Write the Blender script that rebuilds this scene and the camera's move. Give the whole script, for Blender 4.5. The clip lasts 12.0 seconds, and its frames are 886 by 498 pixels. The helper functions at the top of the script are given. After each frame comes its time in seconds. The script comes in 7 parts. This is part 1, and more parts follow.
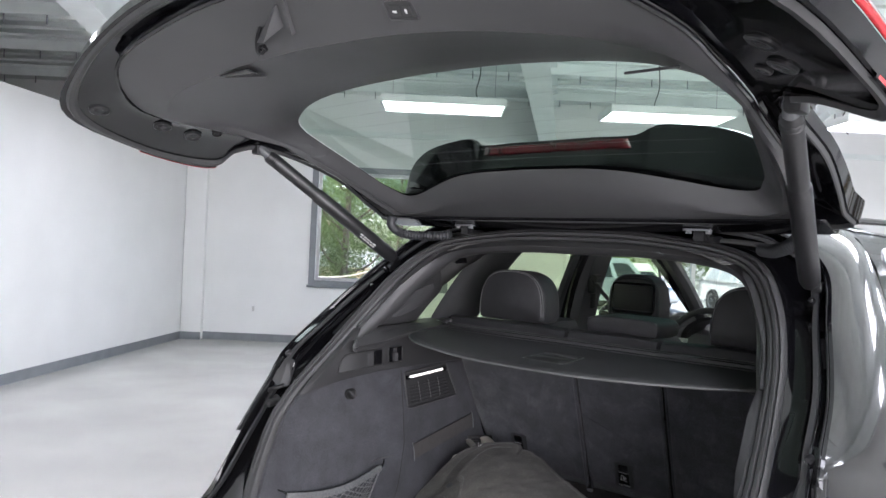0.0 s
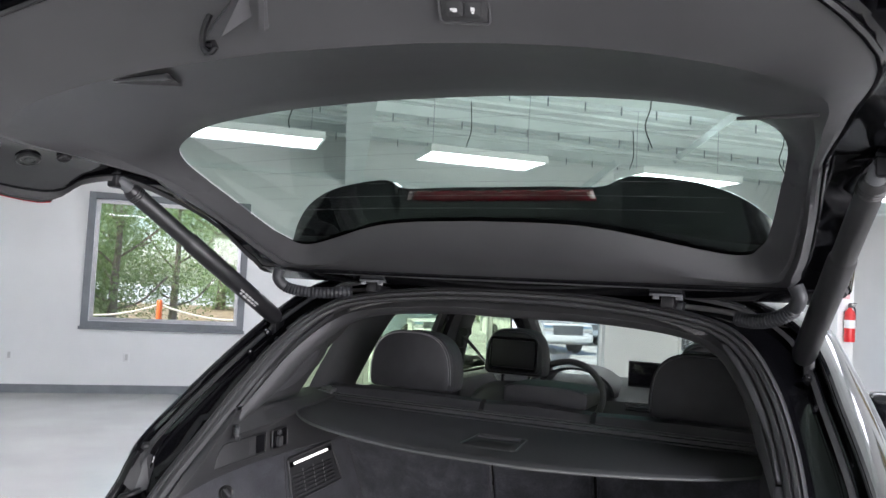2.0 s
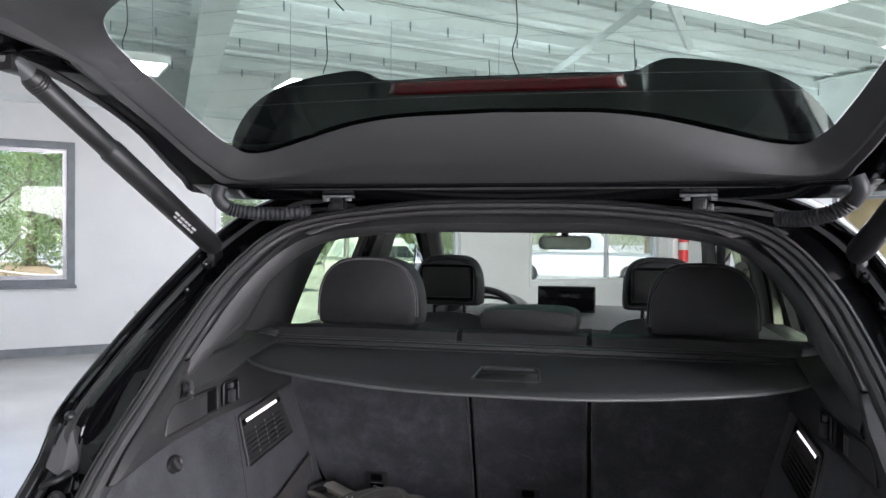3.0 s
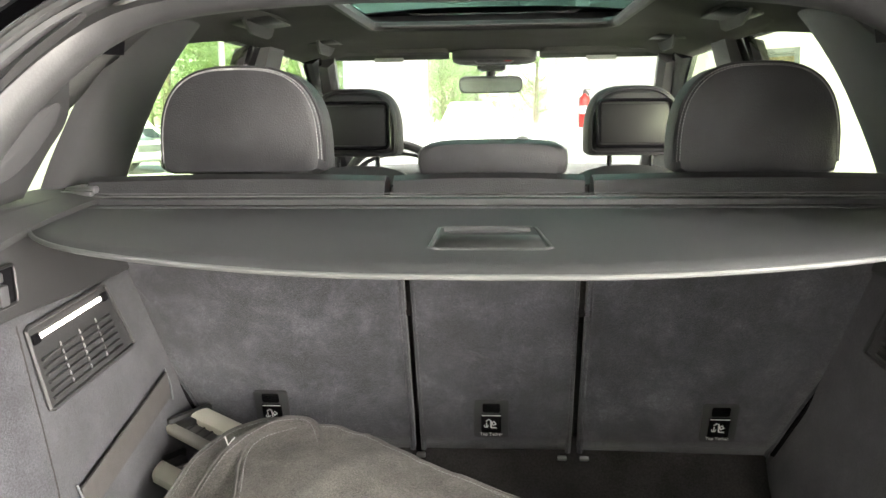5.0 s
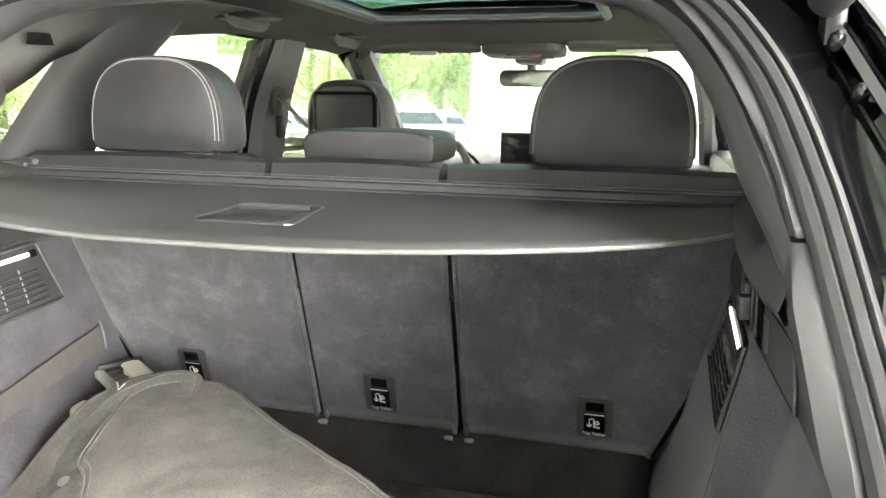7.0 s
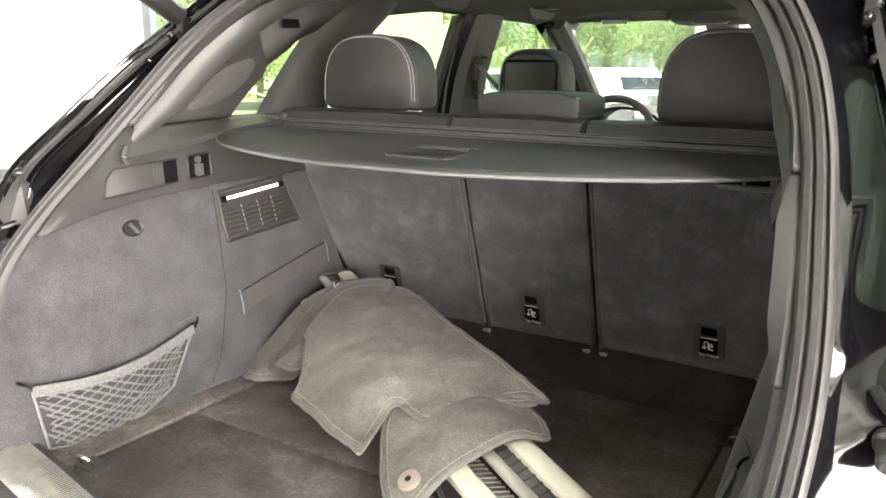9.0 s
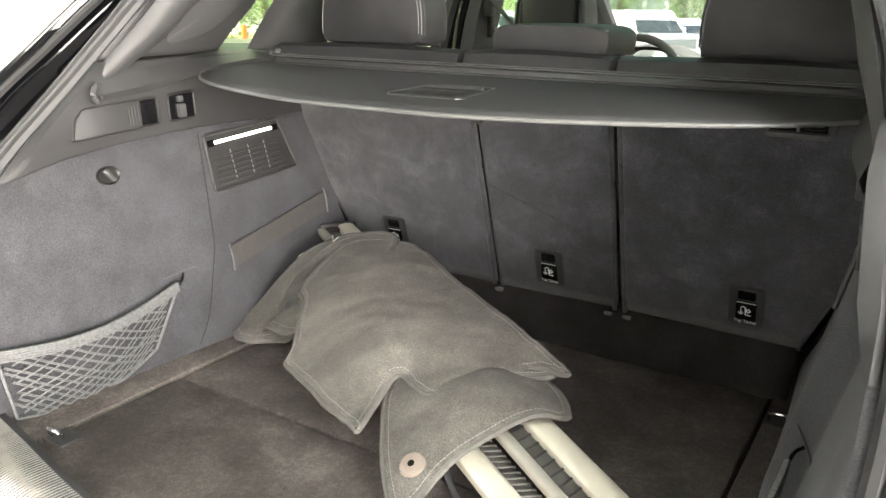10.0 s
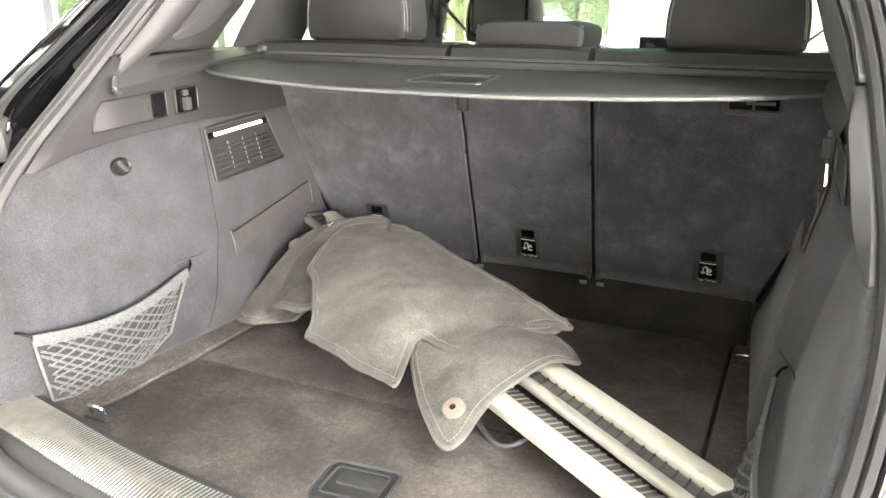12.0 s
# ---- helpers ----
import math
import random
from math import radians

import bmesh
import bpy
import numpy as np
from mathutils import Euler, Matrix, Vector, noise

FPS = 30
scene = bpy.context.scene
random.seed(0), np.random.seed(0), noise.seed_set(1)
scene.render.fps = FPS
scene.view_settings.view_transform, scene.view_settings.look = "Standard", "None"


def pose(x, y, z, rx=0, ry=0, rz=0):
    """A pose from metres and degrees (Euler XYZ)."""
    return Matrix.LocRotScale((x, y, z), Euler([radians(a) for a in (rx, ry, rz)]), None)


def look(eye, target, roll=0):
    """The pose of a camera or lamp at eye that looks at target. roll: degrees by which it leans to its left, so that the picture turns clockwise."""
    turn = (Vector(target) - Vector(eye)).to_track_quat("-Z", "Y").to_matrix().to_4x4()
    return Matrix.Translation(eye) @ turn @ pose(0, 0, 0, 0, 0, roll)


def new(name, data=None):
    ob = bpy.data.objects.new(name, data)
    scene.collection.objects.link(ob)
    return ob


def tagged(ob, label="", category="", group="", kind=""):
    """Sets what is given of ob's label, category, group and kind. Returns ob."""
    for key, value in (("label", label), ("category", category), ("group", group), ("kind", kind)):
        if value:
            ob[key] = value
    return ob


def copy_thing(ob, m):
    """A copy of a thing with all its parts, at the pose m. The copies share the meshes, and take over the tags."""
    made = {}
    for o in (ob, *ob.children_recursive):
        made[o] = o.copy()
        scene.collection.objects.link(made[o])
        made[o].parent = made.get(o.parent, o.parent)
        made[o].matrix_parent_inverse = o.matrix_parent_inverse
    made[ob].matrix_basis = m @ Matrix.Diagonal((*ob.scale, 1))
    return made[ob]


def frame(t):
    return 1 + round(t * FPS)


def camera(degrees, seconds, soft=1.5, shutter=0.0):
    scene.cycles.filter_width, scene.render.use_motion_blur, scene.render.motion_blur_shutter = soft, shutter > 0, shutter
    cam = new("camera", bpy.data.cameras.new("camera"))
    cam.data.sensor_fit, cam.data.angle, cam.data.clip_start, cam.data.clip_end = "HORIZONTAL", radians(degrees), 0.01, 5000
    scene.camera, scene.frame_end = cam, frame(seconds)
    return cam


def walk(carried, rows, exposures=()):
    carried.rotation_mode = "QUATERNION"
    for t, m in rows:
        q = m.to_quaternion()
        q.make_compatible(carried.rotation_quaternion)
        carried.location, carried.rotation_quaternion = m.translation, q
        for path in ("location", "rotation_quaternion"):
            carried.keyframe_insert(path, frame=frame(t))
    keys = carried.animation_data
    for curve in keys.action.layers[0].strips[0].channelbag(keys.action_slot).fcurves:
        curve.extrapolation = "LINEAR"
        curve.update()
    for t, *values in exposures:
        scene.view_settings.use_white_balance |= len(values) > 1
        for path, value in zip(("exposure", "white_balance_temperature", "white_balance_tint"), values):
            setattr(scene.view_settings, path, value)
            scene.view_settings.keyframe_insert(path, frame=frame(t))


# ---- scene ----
import mathutils

cam = camera(60.2, 12.0)
PATH = [
    (0, (1.136, -1.255, 1.534), (-0.19, 0.242, 1.528), 2.6),
    (0.5, (1.171, -1.293, 1.573), (-0.118, 0.235, 1.64), 3.6),
    (1, (1.096, -1.277, 1.586), (-0.105, 0.318, 1.7), 4.2),
    (1.5, (0.869, -1.196, 1.588), (-0.19, 0.496, 1.713), 3.9),
    (2, (0.629, -1.171, 1.587), (-0.218, 0.637, 1.696), 3.0),
    (2.5, (0.4, -1.172, 1.567), (-0.232, 0.725, 1.612), 1.8),
    (3, (0.205, -1.011, 1.518), (-0.226, 0.941, 1.487), 0.5),
    (3.5, (0.045, -0.837, 1.479), (-0.187, 1.146, 1.35), -0.5),
    (3.7, (-0.018, -0.795, 1.48), (-0.186, 1.191, 1.313), -0.4),
    (5.3, (0.051, -0.35, 1.378), (-0.095, 1.612, 1.017), -0.6),
    (5.5, (0.092, -0.378, 1.377), (-0.095, 1.581, 1.02), -0.4),
    (6, (0.211, -0.423, 1.384), (-0.078, 1.523, 1.025), -0.0),
    (6.5, (0.351, -0.398, 1.397), (-0.049, 1.529, 1.042), 0.3),
    (7, (0.483, -0.374, 1.384), (-0.042, 1.521, 1.017), 0.7),
    (7.5, (0.519, -0.425, 1.362), (-0.176, 1.41, 0.975), 0.7),
    (7.7, (0.546, -0.462, 1.36), (-0.205, 1.349, 0.965), 0.7),
    (9.3, (0.734, -0.638, 1.395), (-0.317, 0.996, 0.919), 0.5),
    (9.5, (0.711, -0.613, 1.397), (-0.34, 1.014, 0.899), 0.6),
    (10, (0.639, -0.499, 1.363), (-0.386, 1.113, 0.77), 0.7),
    (10.5, (0.576, -0.394, 1.275), (-0.397, 1.227, 0.622), 0.8),
    (11, (0.544, -0.393, 1.263), (-0.354, 1.259, 0.581), 0.8),
    (11.5, (0.542, -0.493, 1.281), (-0.268, 1.215, 0.629), 1.0),
    (12, (0.549, -0.714, 1.343), (-0.262, 1.021, 0.769), 0.6),
]
EXPOSURE = [(0, 1.22, 6050, 19), (0.5, 1.15, 6050, 19), (1.0, 1.06, 6050, 19), (2.0, 1.1, 6050, 19), (3.0, 1.22, 6050, 20), (3.7, 1.75, 6000, 21), (5.3, 3.36, 7000, 13), (6.5, 3.58, 7000, 13),
            (7.7, 3.55, 6900, 13), (9.5, 2.78, 7100, 13), (10.5, 2.90, 6800, 14), (11.2, 3.34, 6800, 15), (12.0, 3.34, 6900, 14)]
walk(cam, [(t, look(eye, target, roll)) for t, eye, target, roll in PATH], EXPOSURE)

# world, sun, exposure ------------------------------------------------------
world = bpy.data.worlds.new("world")
scene.world = world
world.use_nodes = True
wn = world.node_tree.nodes
sky = wn.new("ShaderNodeTexSky")
sky.sky_type = "NISHITA"
sky.sun_disc = False
sky.sun_elevation, sky.sun_rotation = radians(52), radians(200)
world.node_tree.links.new(sky.outputs[0], wn["Background"].inputs[0])
wn["Background"].inputs[1].default_value = 0.14
sun = new("sun", bpy.data.lights.new("sun", "SUN"))
sun.data.energy, sun.data.angle, sun.data.color = 5.0, radians(3), (1.0, 0.95, 0.88)
door_light = new("doorway_daylight", bpy.data.lights.new("doorway_daylight", "AREA"))
door_light.data.shape, door_light.data.size, door_light.data.size_y = "RECTANGLE", 6.0, 2.9
door_light.data.energy, door_light.data.color = 300.0, (1.0, 0.965, 0.90)
sun.matrix_world = look((0, 0, 20), (0.21 * 20, 0.58 * 20, 20 - 0.79 * 20))

# room frame: local x runs along the window wall, local y points out through it
ROOM_TURN, CORNER = 42.0, Vector((-9.3, 4.75, 0.0))
ROOM = Matrix.Translation(CORNER) @ Matrix.Rotation(radians(ROOM_TURN), 4, "Z")
# daylight of the open doorway in the wall behind
door_light.matrix_world = ROOM @ Matrix.Translation((6.5, -15.45, 1.5)) @ Matrix.Rotation(radians(90), 4, "X")


# materials -----------------------------------------------------------------
def material(name, color, rough=0.6, metal=0.0, spec=0.5, vary=0.15, scale=8.0, fine=0.0, fine_scale=300.0,
             bump=0.0, bump_scale=200.0, coat=0.0, color2=None, rough_vary=0.1, sheen=0.0, piece=0.0, smudge=0.0, smudge_scale=6.0):
    m = bpy.data.materials.new(name)
    m.use_nodes = True
    nt = m.node_tree
    b = nt.nodes["Principled BSDF"]
    b.inputs["Metallic"].default_value = metal
    b.inputs["Specular IOR Level"].default_value = spec
    b.inputs["Coat Weight"].default_value = coat
    b.inputs["Coat Roughness"].default_value = 0.03
    if sheen:
        b.inputs["Sheen Weight"].default_value = sheen
        b.inputs["Sheen Roughness"].default_value = 0.6
    co = nt.nodes.new("ShaderNodeTexCoord")

    def noise_tex(sc, detail=4.0):
        n = nt.nodes.new("ShaderNodeTexNoise")
        n.inputs["Scale"].default_value = sc
        n.inputs["Detail"].default_value = detail
        nt.links.new(co.outputs["Object"], n.inputs["Vector"])
        return n

    n1 = noise_tex(scale)
    ramp = nt.nodes.new("ShaderNodeMapRange")
    ramp.inputs["From Min"].default_value, ramp.inputs["From Max"].default_value = 0.3, 0.7
    nt.links.new(n1.outputs[0], ramp.inputs["Value"])
    mix = nt.nodes.new("ShaderNodeMix")
    mix.data_type = "RGBA"
    c2 = color2 or tuple(min(1.0, c * (1 + 2 * vary)) for c in color)
    c1 = color if color2 else tuple(c * (1 - vary) for c in color)
    mix.inputs["A"].default_value = (*c1, 1)
    mix.inputs["B"].default_value = (*c2, 1)
    nt.links.new(ramp.outputs[0], mix.inputs["Factor"])
    out = mix.outputs["Result"]
    if fine:
        n2 = noise_tex(fine_scale, 2.0)
        mr = nt.nodes.new("ShaderNodeMapRange")
        mr.inputs["From Min"].default_value, mr.inputs["From Max"].default_value = 0.25, 0.75
        mr.inputs["To Min"].default_value, mr.inputs["To Max"].default_value = 1 - fine, 1 + fine
        nt.links.new(n2.outputs[0], mr.inputs["Value"])
        mul = nt.nodes.new("ShaderNodeVectorMath")
        mul.operation = "MULTIPLY"
        nt.links.new(out, mul.inputs[0])
        nt.links.new(mr.outputs[0], mul.inputs[1])
        out = mul.outputs[0]
    if smudge:
        for sc, lo, hi, gain in ((smudge_scale, 0.47, 0.66, smudge), (smudge_scale * 2.7, 0.55, 0.72, smudge * 0.6), (smudge_scale * 0.6, 0.50, 0.70, -smudge * 0.35), (smudge_scale * 22, 0.46, 0.60, smudge * 0.5)):
            n4 = noise_tex(sc, 6.0)
            n4.inputs["Distortion"].default_value = 0.35
            n4.inputs["Roughness"].default_value = 0.68
            sr = nt.nodes.new("ShaderNodeMapRange")
            sr.inputs["From Min"].default_value, sr.inputs["From Max"].default_value = lo, hi
            sr.inputs["To Min"].default_value, sr.inputs["To Max"].default_value = 1.0, 1.0 + gain
            nt.links.new(n4.outputs[0], sr.inputs["Value"])
            mul = nt.nodes.new("ShaderNodeVectorMath")
            mul.operation = "MULTIPLY"
            nt.links.new(out, mul.inputs[0])
            nt.links.new(sr.outputs[0], mul.inputs[1])
            out = mul.outputs[0]
    if piece:
        info = nt.nodes.new("ShaderNodeObjectInfo")
        pr = nt.nodes.new("ShaderNodeMapRange")
        pr.inputs["To Min"].default_value, pr.inputs["To Max"].default_value = 1 - piece, 1 + piece
        nt.links.new(info.outputs["Random"], pr.inputs["Value"])
        mul = nt.nodes.new("ShaderNodeVectorMath")
        mul.operation = "MULTIPLY"
        nt.links.new(out, mul.inputs[0])
        nt.links.new(pr.outputs[0], mul.inputs[1])
        out = mul.outputs[0]
    nt.links.new(out, b.inputs["Base Color"])
    rr = nt.nodes.new("ShaderNodeMapRange")
    rr.inputs["To Min"].default_value = max(0.0, rough * (1 - rough_vary))
    rr.inputs["To Max"].default_value = min(1.0, rough * (1 + rough_vary))
    nt.links.new(n1.outputs[0], rr.inputs["Value"])
    nt.links.new(rr.outputs[0], b.inputs["Roughness"])
    if bump:
        n3 = noise_tex(bump_scale, 3.0)
        bm_node = nt.nodes.new("ShaderNodeBump")
        bm_node.inputs["Strength"].default_value = bump
        bm_node.inputs["Distance"].default_value = 0.002
        nt.links.new(n3.outputs[0], bm_node.inputs["Height"])
        nt.links.new(bm_node.outputs[0], b.inputs["Normal"])
    return m


def glass_material(name, tint, gloss=1.0):
    m = bpy.data.materials.new(name)
    m.use_nodes = True
    nt = m.node_tree
    nt.nodes.remove(nt.nodes["Principled BSDF"])
    tr, gl, mx = (nt.nodes.new(k) for k in ("ShaderNodeBsdfTransparent", "ShaderNodeBsdfGlossy", "ShaderNodeMixShader"))
    lw = nt.nodes.new("ShaderNodeLayerWeight")
    lw.inputs["Blend"].default_value = 0.5
    pw = nt.nodes.new("ShaderNodeMath")
    pw.operation = "POWER"
    pw.inputs[1].default_value = 4.0
    nt.links.new(lw.outputs["Facing"], pw.inputs[0])
    fr = nt.nodes.new("ShaderNodeMapRange")
    fr.inputs["To Min"].default_value, fr.inputs["To Max"].default_value = 0.04 * gloss, 0.75 * gloss
    nt.links.new(pw.outputs[0], fr.inputs["Value"])
    tr.inputs[0].default_value = (*tint, 1)
    gl.inputs["Roughness"].default_value = 0.02
    nt.links.new(fr.outputs[0], mx.inputs[0])
    nt.links.new(tr.outputs[0], mx.inputs[1])
    nt.links.new(gl.outputs[0], mx.inputs[2])
    nt.links.new(mx.outputs[0], nt.nodes["Material Output"].inputs[0])
    return m


def light_material(name, color, strength):
    m = bpy.data.materials.new(name)
    m.use_nodes = True
    b = m.node_tree.nodes["Principled BSDF"]
    b.inputs["Base Color"].default_value = (0.8, 0.8, 0.8, 1)
    b.inputs["Emission Color"].default_value = (*color, 1)
    b.inputs["Emission Strength"].default_value = strength
    return m


CARPET = material("cargo_carpet", (0.0447, 0.0452, 0.0508), 0.95, spec=0.2, vary=0.15, scale=14, fine=0.34, fine_scale=420, bump=0.5, bump_scale=500, sheen=0.15, smudge=0.22, smudge_scale=11)
FLOORCARPET = material("floor_carpet", (0.080, 0.0705, 0.0665), 0.95, spec=0.2, vary=0.2, scale=9, fine=0.5, fine_scale=520, bump=0.9, bump_scale=600, smudge=0.6, smudge_scale=5)
SEATBACK = material("seat_back_felt", (0.0345, 0.0352, 0.0412), 0.95, spec=0.2, vary=0.22, scale=16, fine=0.45, fine_scale=480, bump=0.8, bump_scale=600, sheen=0.3, smudge=0.75, smudge_scale=13)
PLASTIC = material("grained_plastic", (0.037, 0.037, 0.038), 0.5, spec=0.4, vary=0.1, scale=5, bump=0.25, bump_scale=1200)
STRAPWEB = material("strap_webbing", (0.078, 0.074, 0.072), 0.85, spec=0.2, vary=0.06, scale=60, bump=0.4, bump_scale=1200)
PLASTIC2 = material("soft_plastic", (0.058, 0.058, 0.060), 0.42, spec=0.42, vary=0.08, scale=4, bump=0.12, bump_scale=1500)
VINYL = material("cover_vinyl", (0.050, 0.050, 0.052), 0.62, spec=0.25, vary=0.1, scale=5, bump=0.3, bump_scale=1300)
SHINYBLACK = material("piano_black", (0.006, 0.006, 0.007), 0.12, spec=0.5, vary=0.1)
LEATHER = material("black_leather", (0.032, 0.032, 0.034), 0.46, spec=0.45, vary=0.12, scale=20, bump=0.35, bump_scale=420)
PAINT = material("black_paint", (0.003, 0.003, 0.004), 0.07, spec=0.5, vary=0.05)
BODYPAINT = material("black_body_paint", (0.004, 0.004, 0.005), 0.11, spec=0.5, vary=0.05, coat=1.0)
CHANNEL = material("black_channel_paint", (0.004, 0.004, 0.005), 0.08, spec=0.5, vary=0.1)
# dark cloth with the shade of seat foot and folds in its colour
FLAP = material("shade_dark_cloth", (0.032, 0.030, 0.0295), 0.95, spec=0.1, vary=0.2, scale=12, fine=0.3)
RUBBER = material("rubber_seal", (0.040, 0.040, 0.041), 0.48, spec=0.45, vary=0.1, scale=15, bump=0.1, bump_scale=300)
LINER = material("dark_headliner", (0.085, 0.085, 0.083), 0.95, spec=0.1, vary=0.08, scale=6, fine=0.15, fine_scale=700, bump=0.3, bump_scale=900)
CHROME = material("chrome", (0.75, 0.75, 0.77), 0.12, metal=1.0, vary=0.05)
STEEL = material("steel", (0.45, 0.45, 0.46), 0.35, metal=1.0, vary=0.1, scale=60)
SCUFF = material("brushed_scuff_plate", (0.55, 0.53, 0.49), 0.34, metal=0.85, vary=0.1, scale=40)
THREAD = material("grey_thread", (0.30, 0.30, 0.30), 0.8, vary=0.1)
NET = material("net_cord", (0.135, 0.138, 0.14), 0.8, vary=0.2, scale=200, bump=0.4, bump_scale=1500)
MATFELT = material("grey_velour_mat", (0.113, 0.1065, 0.096), 0.95, spec=0.15, vary=0.16, scale=22, fine=0.48, fine_scale=460, bump=0.9, bump_scale=700, sheen=0.12, smudge=0.32, smudge_scale=15)
MATEDGE = material("grey_mat_binding", (0.145, 0.139, 0.129), 0.8, vary=0.1, scale=60, bump=0.4, bump_scale=900)
TAN = material("tan_disc", (0.21, 0.175, 0.15), 0.6, vary=0.1)
CREAM = material("cream_aluminium", (0.62, 0.59, 0.50), 0.38, spec=0.5, vary=0.05, scale=10)
BARLIP = material("grey_aluminium_lip", (0.36, 0.345, 0.30), 0.4, spec=0.5, vary=0.06, scale=12)
RIBBED = material("ribbed_rubber", (0.075, 0.073, 0.068), 0.5, vary=0.2)
RIBTOP = material("pale_rubber_rib", (0.22, 0.215, 0.20), 0.5, vary=0.2, scale=30)
RED = material("red_lens", (0.42, 0.008, 0.012), 0.08, spec=0.6, vary=0.15, scale=25, coat=1.0)
DARKRED = material("dark_red_lens", (0.065, 0.004, 0.008), 0.15, vary=0.15, scale=20, coat=0.6)
WHITEINK = material("white_print", (0.75, 0.75, 0.74), 0.6, vary=0.03)
SCREEN = material("black_screen", (0.004, 0.004, 0.005), 0.1, vary=0.05)
DIMMARK = material("dim_grey_rib", (0.24, 0.24, 0.24), 0.6, vary=0.05)
GREYMARK = material("grey_label", (0.55, 0.55, 0.54), 0.6, vary=0.05)
BOOT = material("grey_rubber_gaiter", (0.024, 0.025, 0.028), 0.5, vary=0.15, scale=30)
STRUTMAT = material("satin_strut", (0.012, 0.012, 0.013), 0.38, vary=0.12, scale=25)
REARGLASS = glass_material("tinted_rear_glass", (0.58, 0.685, 0.615))
SIDEGLASS = glass_material("side_glass", (0.60, 0.72, 0.47))
SCREENGLASS = glass_material("windscreen_glass", (0.67, 0.71, 0.645))
MIRROR = material("mirror_silver", (0.40, 0.42, 0.41), 0.05, metal=1.0, vary=0.03)
OVAL = material("speaker_cloth", (0.062, 0.062, 0.064), 0.95, spec=0.1, vary=0.05, fine=0.2, fine_scale=900)
CLEARGLASS = glass_material("clear_glass", (0.9, 0.94, 0.92))
ROOFGLASS = glass_material("roof_glass", (0.06, 0.12, 0.10), 0.05)
# opaque glass whose pale base colour paints in the sky's reflection
SKYGLASS = material("sky_painted_glass", (0.42, 0.45, 0.47), 0.1, vary=0.1)
WELL = material("handle_well", (0.016, 0.016, 0.016), 0.45, vary=0.1)
WALLPAINT = material("white_wall_paint", (0.80, 0.81, 0.80), 0.55, vary=0.02, scale=1.5, bump=0.15, bump_scale=120)
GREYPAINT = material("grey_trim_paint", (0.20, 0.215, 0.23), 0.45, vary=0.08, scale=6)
CEILPAINT = material("white_steel_deck", (0.76, 0.80, 0.78), 0.5, vary=0.06, scale=2)
BEAMPAINT = material("painted_steel_beam", (0.72, 0.76, 0.75), 0.5, vary=0.06, scale=3)
DARKSTEEL = material("dark_steel", (0.10, 0.105, 0.11), 0.5, vary=0.2, scale=6)
EPOXY = material("speckled_epoxy_floor", (0.52, 0.51, 0.485), 0.16, spec=0.5, vary=0.05, scale=1.2, fine=0.16, fine_scale=160, rough_vary=0.4)
BOARD = material("brown_paper_board", (0.40, 0.28, 0.16), 0.7, vary=0.1, scale=3)
PANEL = light_material("light_panel", (0.97, 0.99, 1.0), 6.6)
# fill glow added on top of the panels to lift the roof deck
DECKFILL = light_material("deck_fill_glow", (0.97, 0.99, 1.0), 1.6)
LEDSTRIP = light_material("cargo_led", (1.0, 0.95, 0.86), 1.05)
ORANGEPLATE = light_material("orange_sign_plate", (1.0, 0.45, 0.10), 0.35)
EXITRED = light_material("exit_letter_red", (1.0, 0.10, 0.02), 0.9)
HANDLE = material("satin_handle", (0.05, 0.05, 0.05), 0.3, spec=0.5, vary=0.05)
EDGESTRIP = material("grey_edge_strip", (0.10, 0.102, 0.10), 0.5, vary=0.08, scale=20)
DARKBOLT = material("black_bolt", (0.008, 0.008, 0.009), 0.35, vary=0.1)
LEAF = material("leaves", (0.16, 0.25, 0.10), 0.55, vary=0.4, scale=1.1, color2=(0.27, 0.35, 0.16))
nt = LEAF.node_tree
leaf_back = nt.nodes.new("ShaderNodeBsdfTranslucent")
leaf_mix = nt.nodes.new("ShaderNodeMixShader")
leaf_back.inputs[0].default_value = (0.30, 0.42, 0.14, 1)
leaf_mix.inputs[0].default_value = 0.4
nt.links.new(nt.nodes["Principled BSDF"].outputs[0], leaf_mix.inputs[1])
nt.links.new(leaf_back.outputs[0], leaf_mix.inputs[2])
nt.links.new(leaf_mix.outputs[0], nt.nodes["Material Output"].inputs[0])
BARK = material("bark", (0.17, 0.135, 0.10), 0.9, vary=0.3, scale=12, bump=0.8, bump_scale=40)
ASPHALT = material("pale_concrete", (0.40, 0.395, 0.375), 0.9, vary=0.2, scale=0.6, fine=0.3, fine_scale=60)
SOIL = material("dry_grass_soil", (0.22, 0.16, 0.09), 0.95, vary=0.35, scale=1.5, fine=0.4, fine_scale=30)
ORANGE = material("orange_post", (0.85, 0.16, 0.03), 0.5, vary=0.1)
ROPE = material("cream_rope", (0.75, 0.70, 0.55), 0.8, vary=0.1, scale=40)
WHITECAR = material("white_car_paint", (0.78, 0.78, 0.77), 0.25, vary=0.03, coat=0.7)
BLUECAR = material("silver_blue_paint", (0.38, 0.43, 0.48), 0.25, vary=0.05, coat=0.7)
TYRE = material("tyre_rubber", (0.02, 0.02, 0.02), 0.8, vary=0.2)
DARKGLASS = material("dark_window_glass", (0.02, 0.025, 0.028), 0.06, vary=0.1)
SIGNPINK = material("faded_sign_print", (0.75, 0.45, 0.45), 0.5, vary=0.2, scale=30)
RED_EXT = material("red_enamel", (0.62, 0.02, 0.02), 0.3, vary=0.05, coat=0.4)


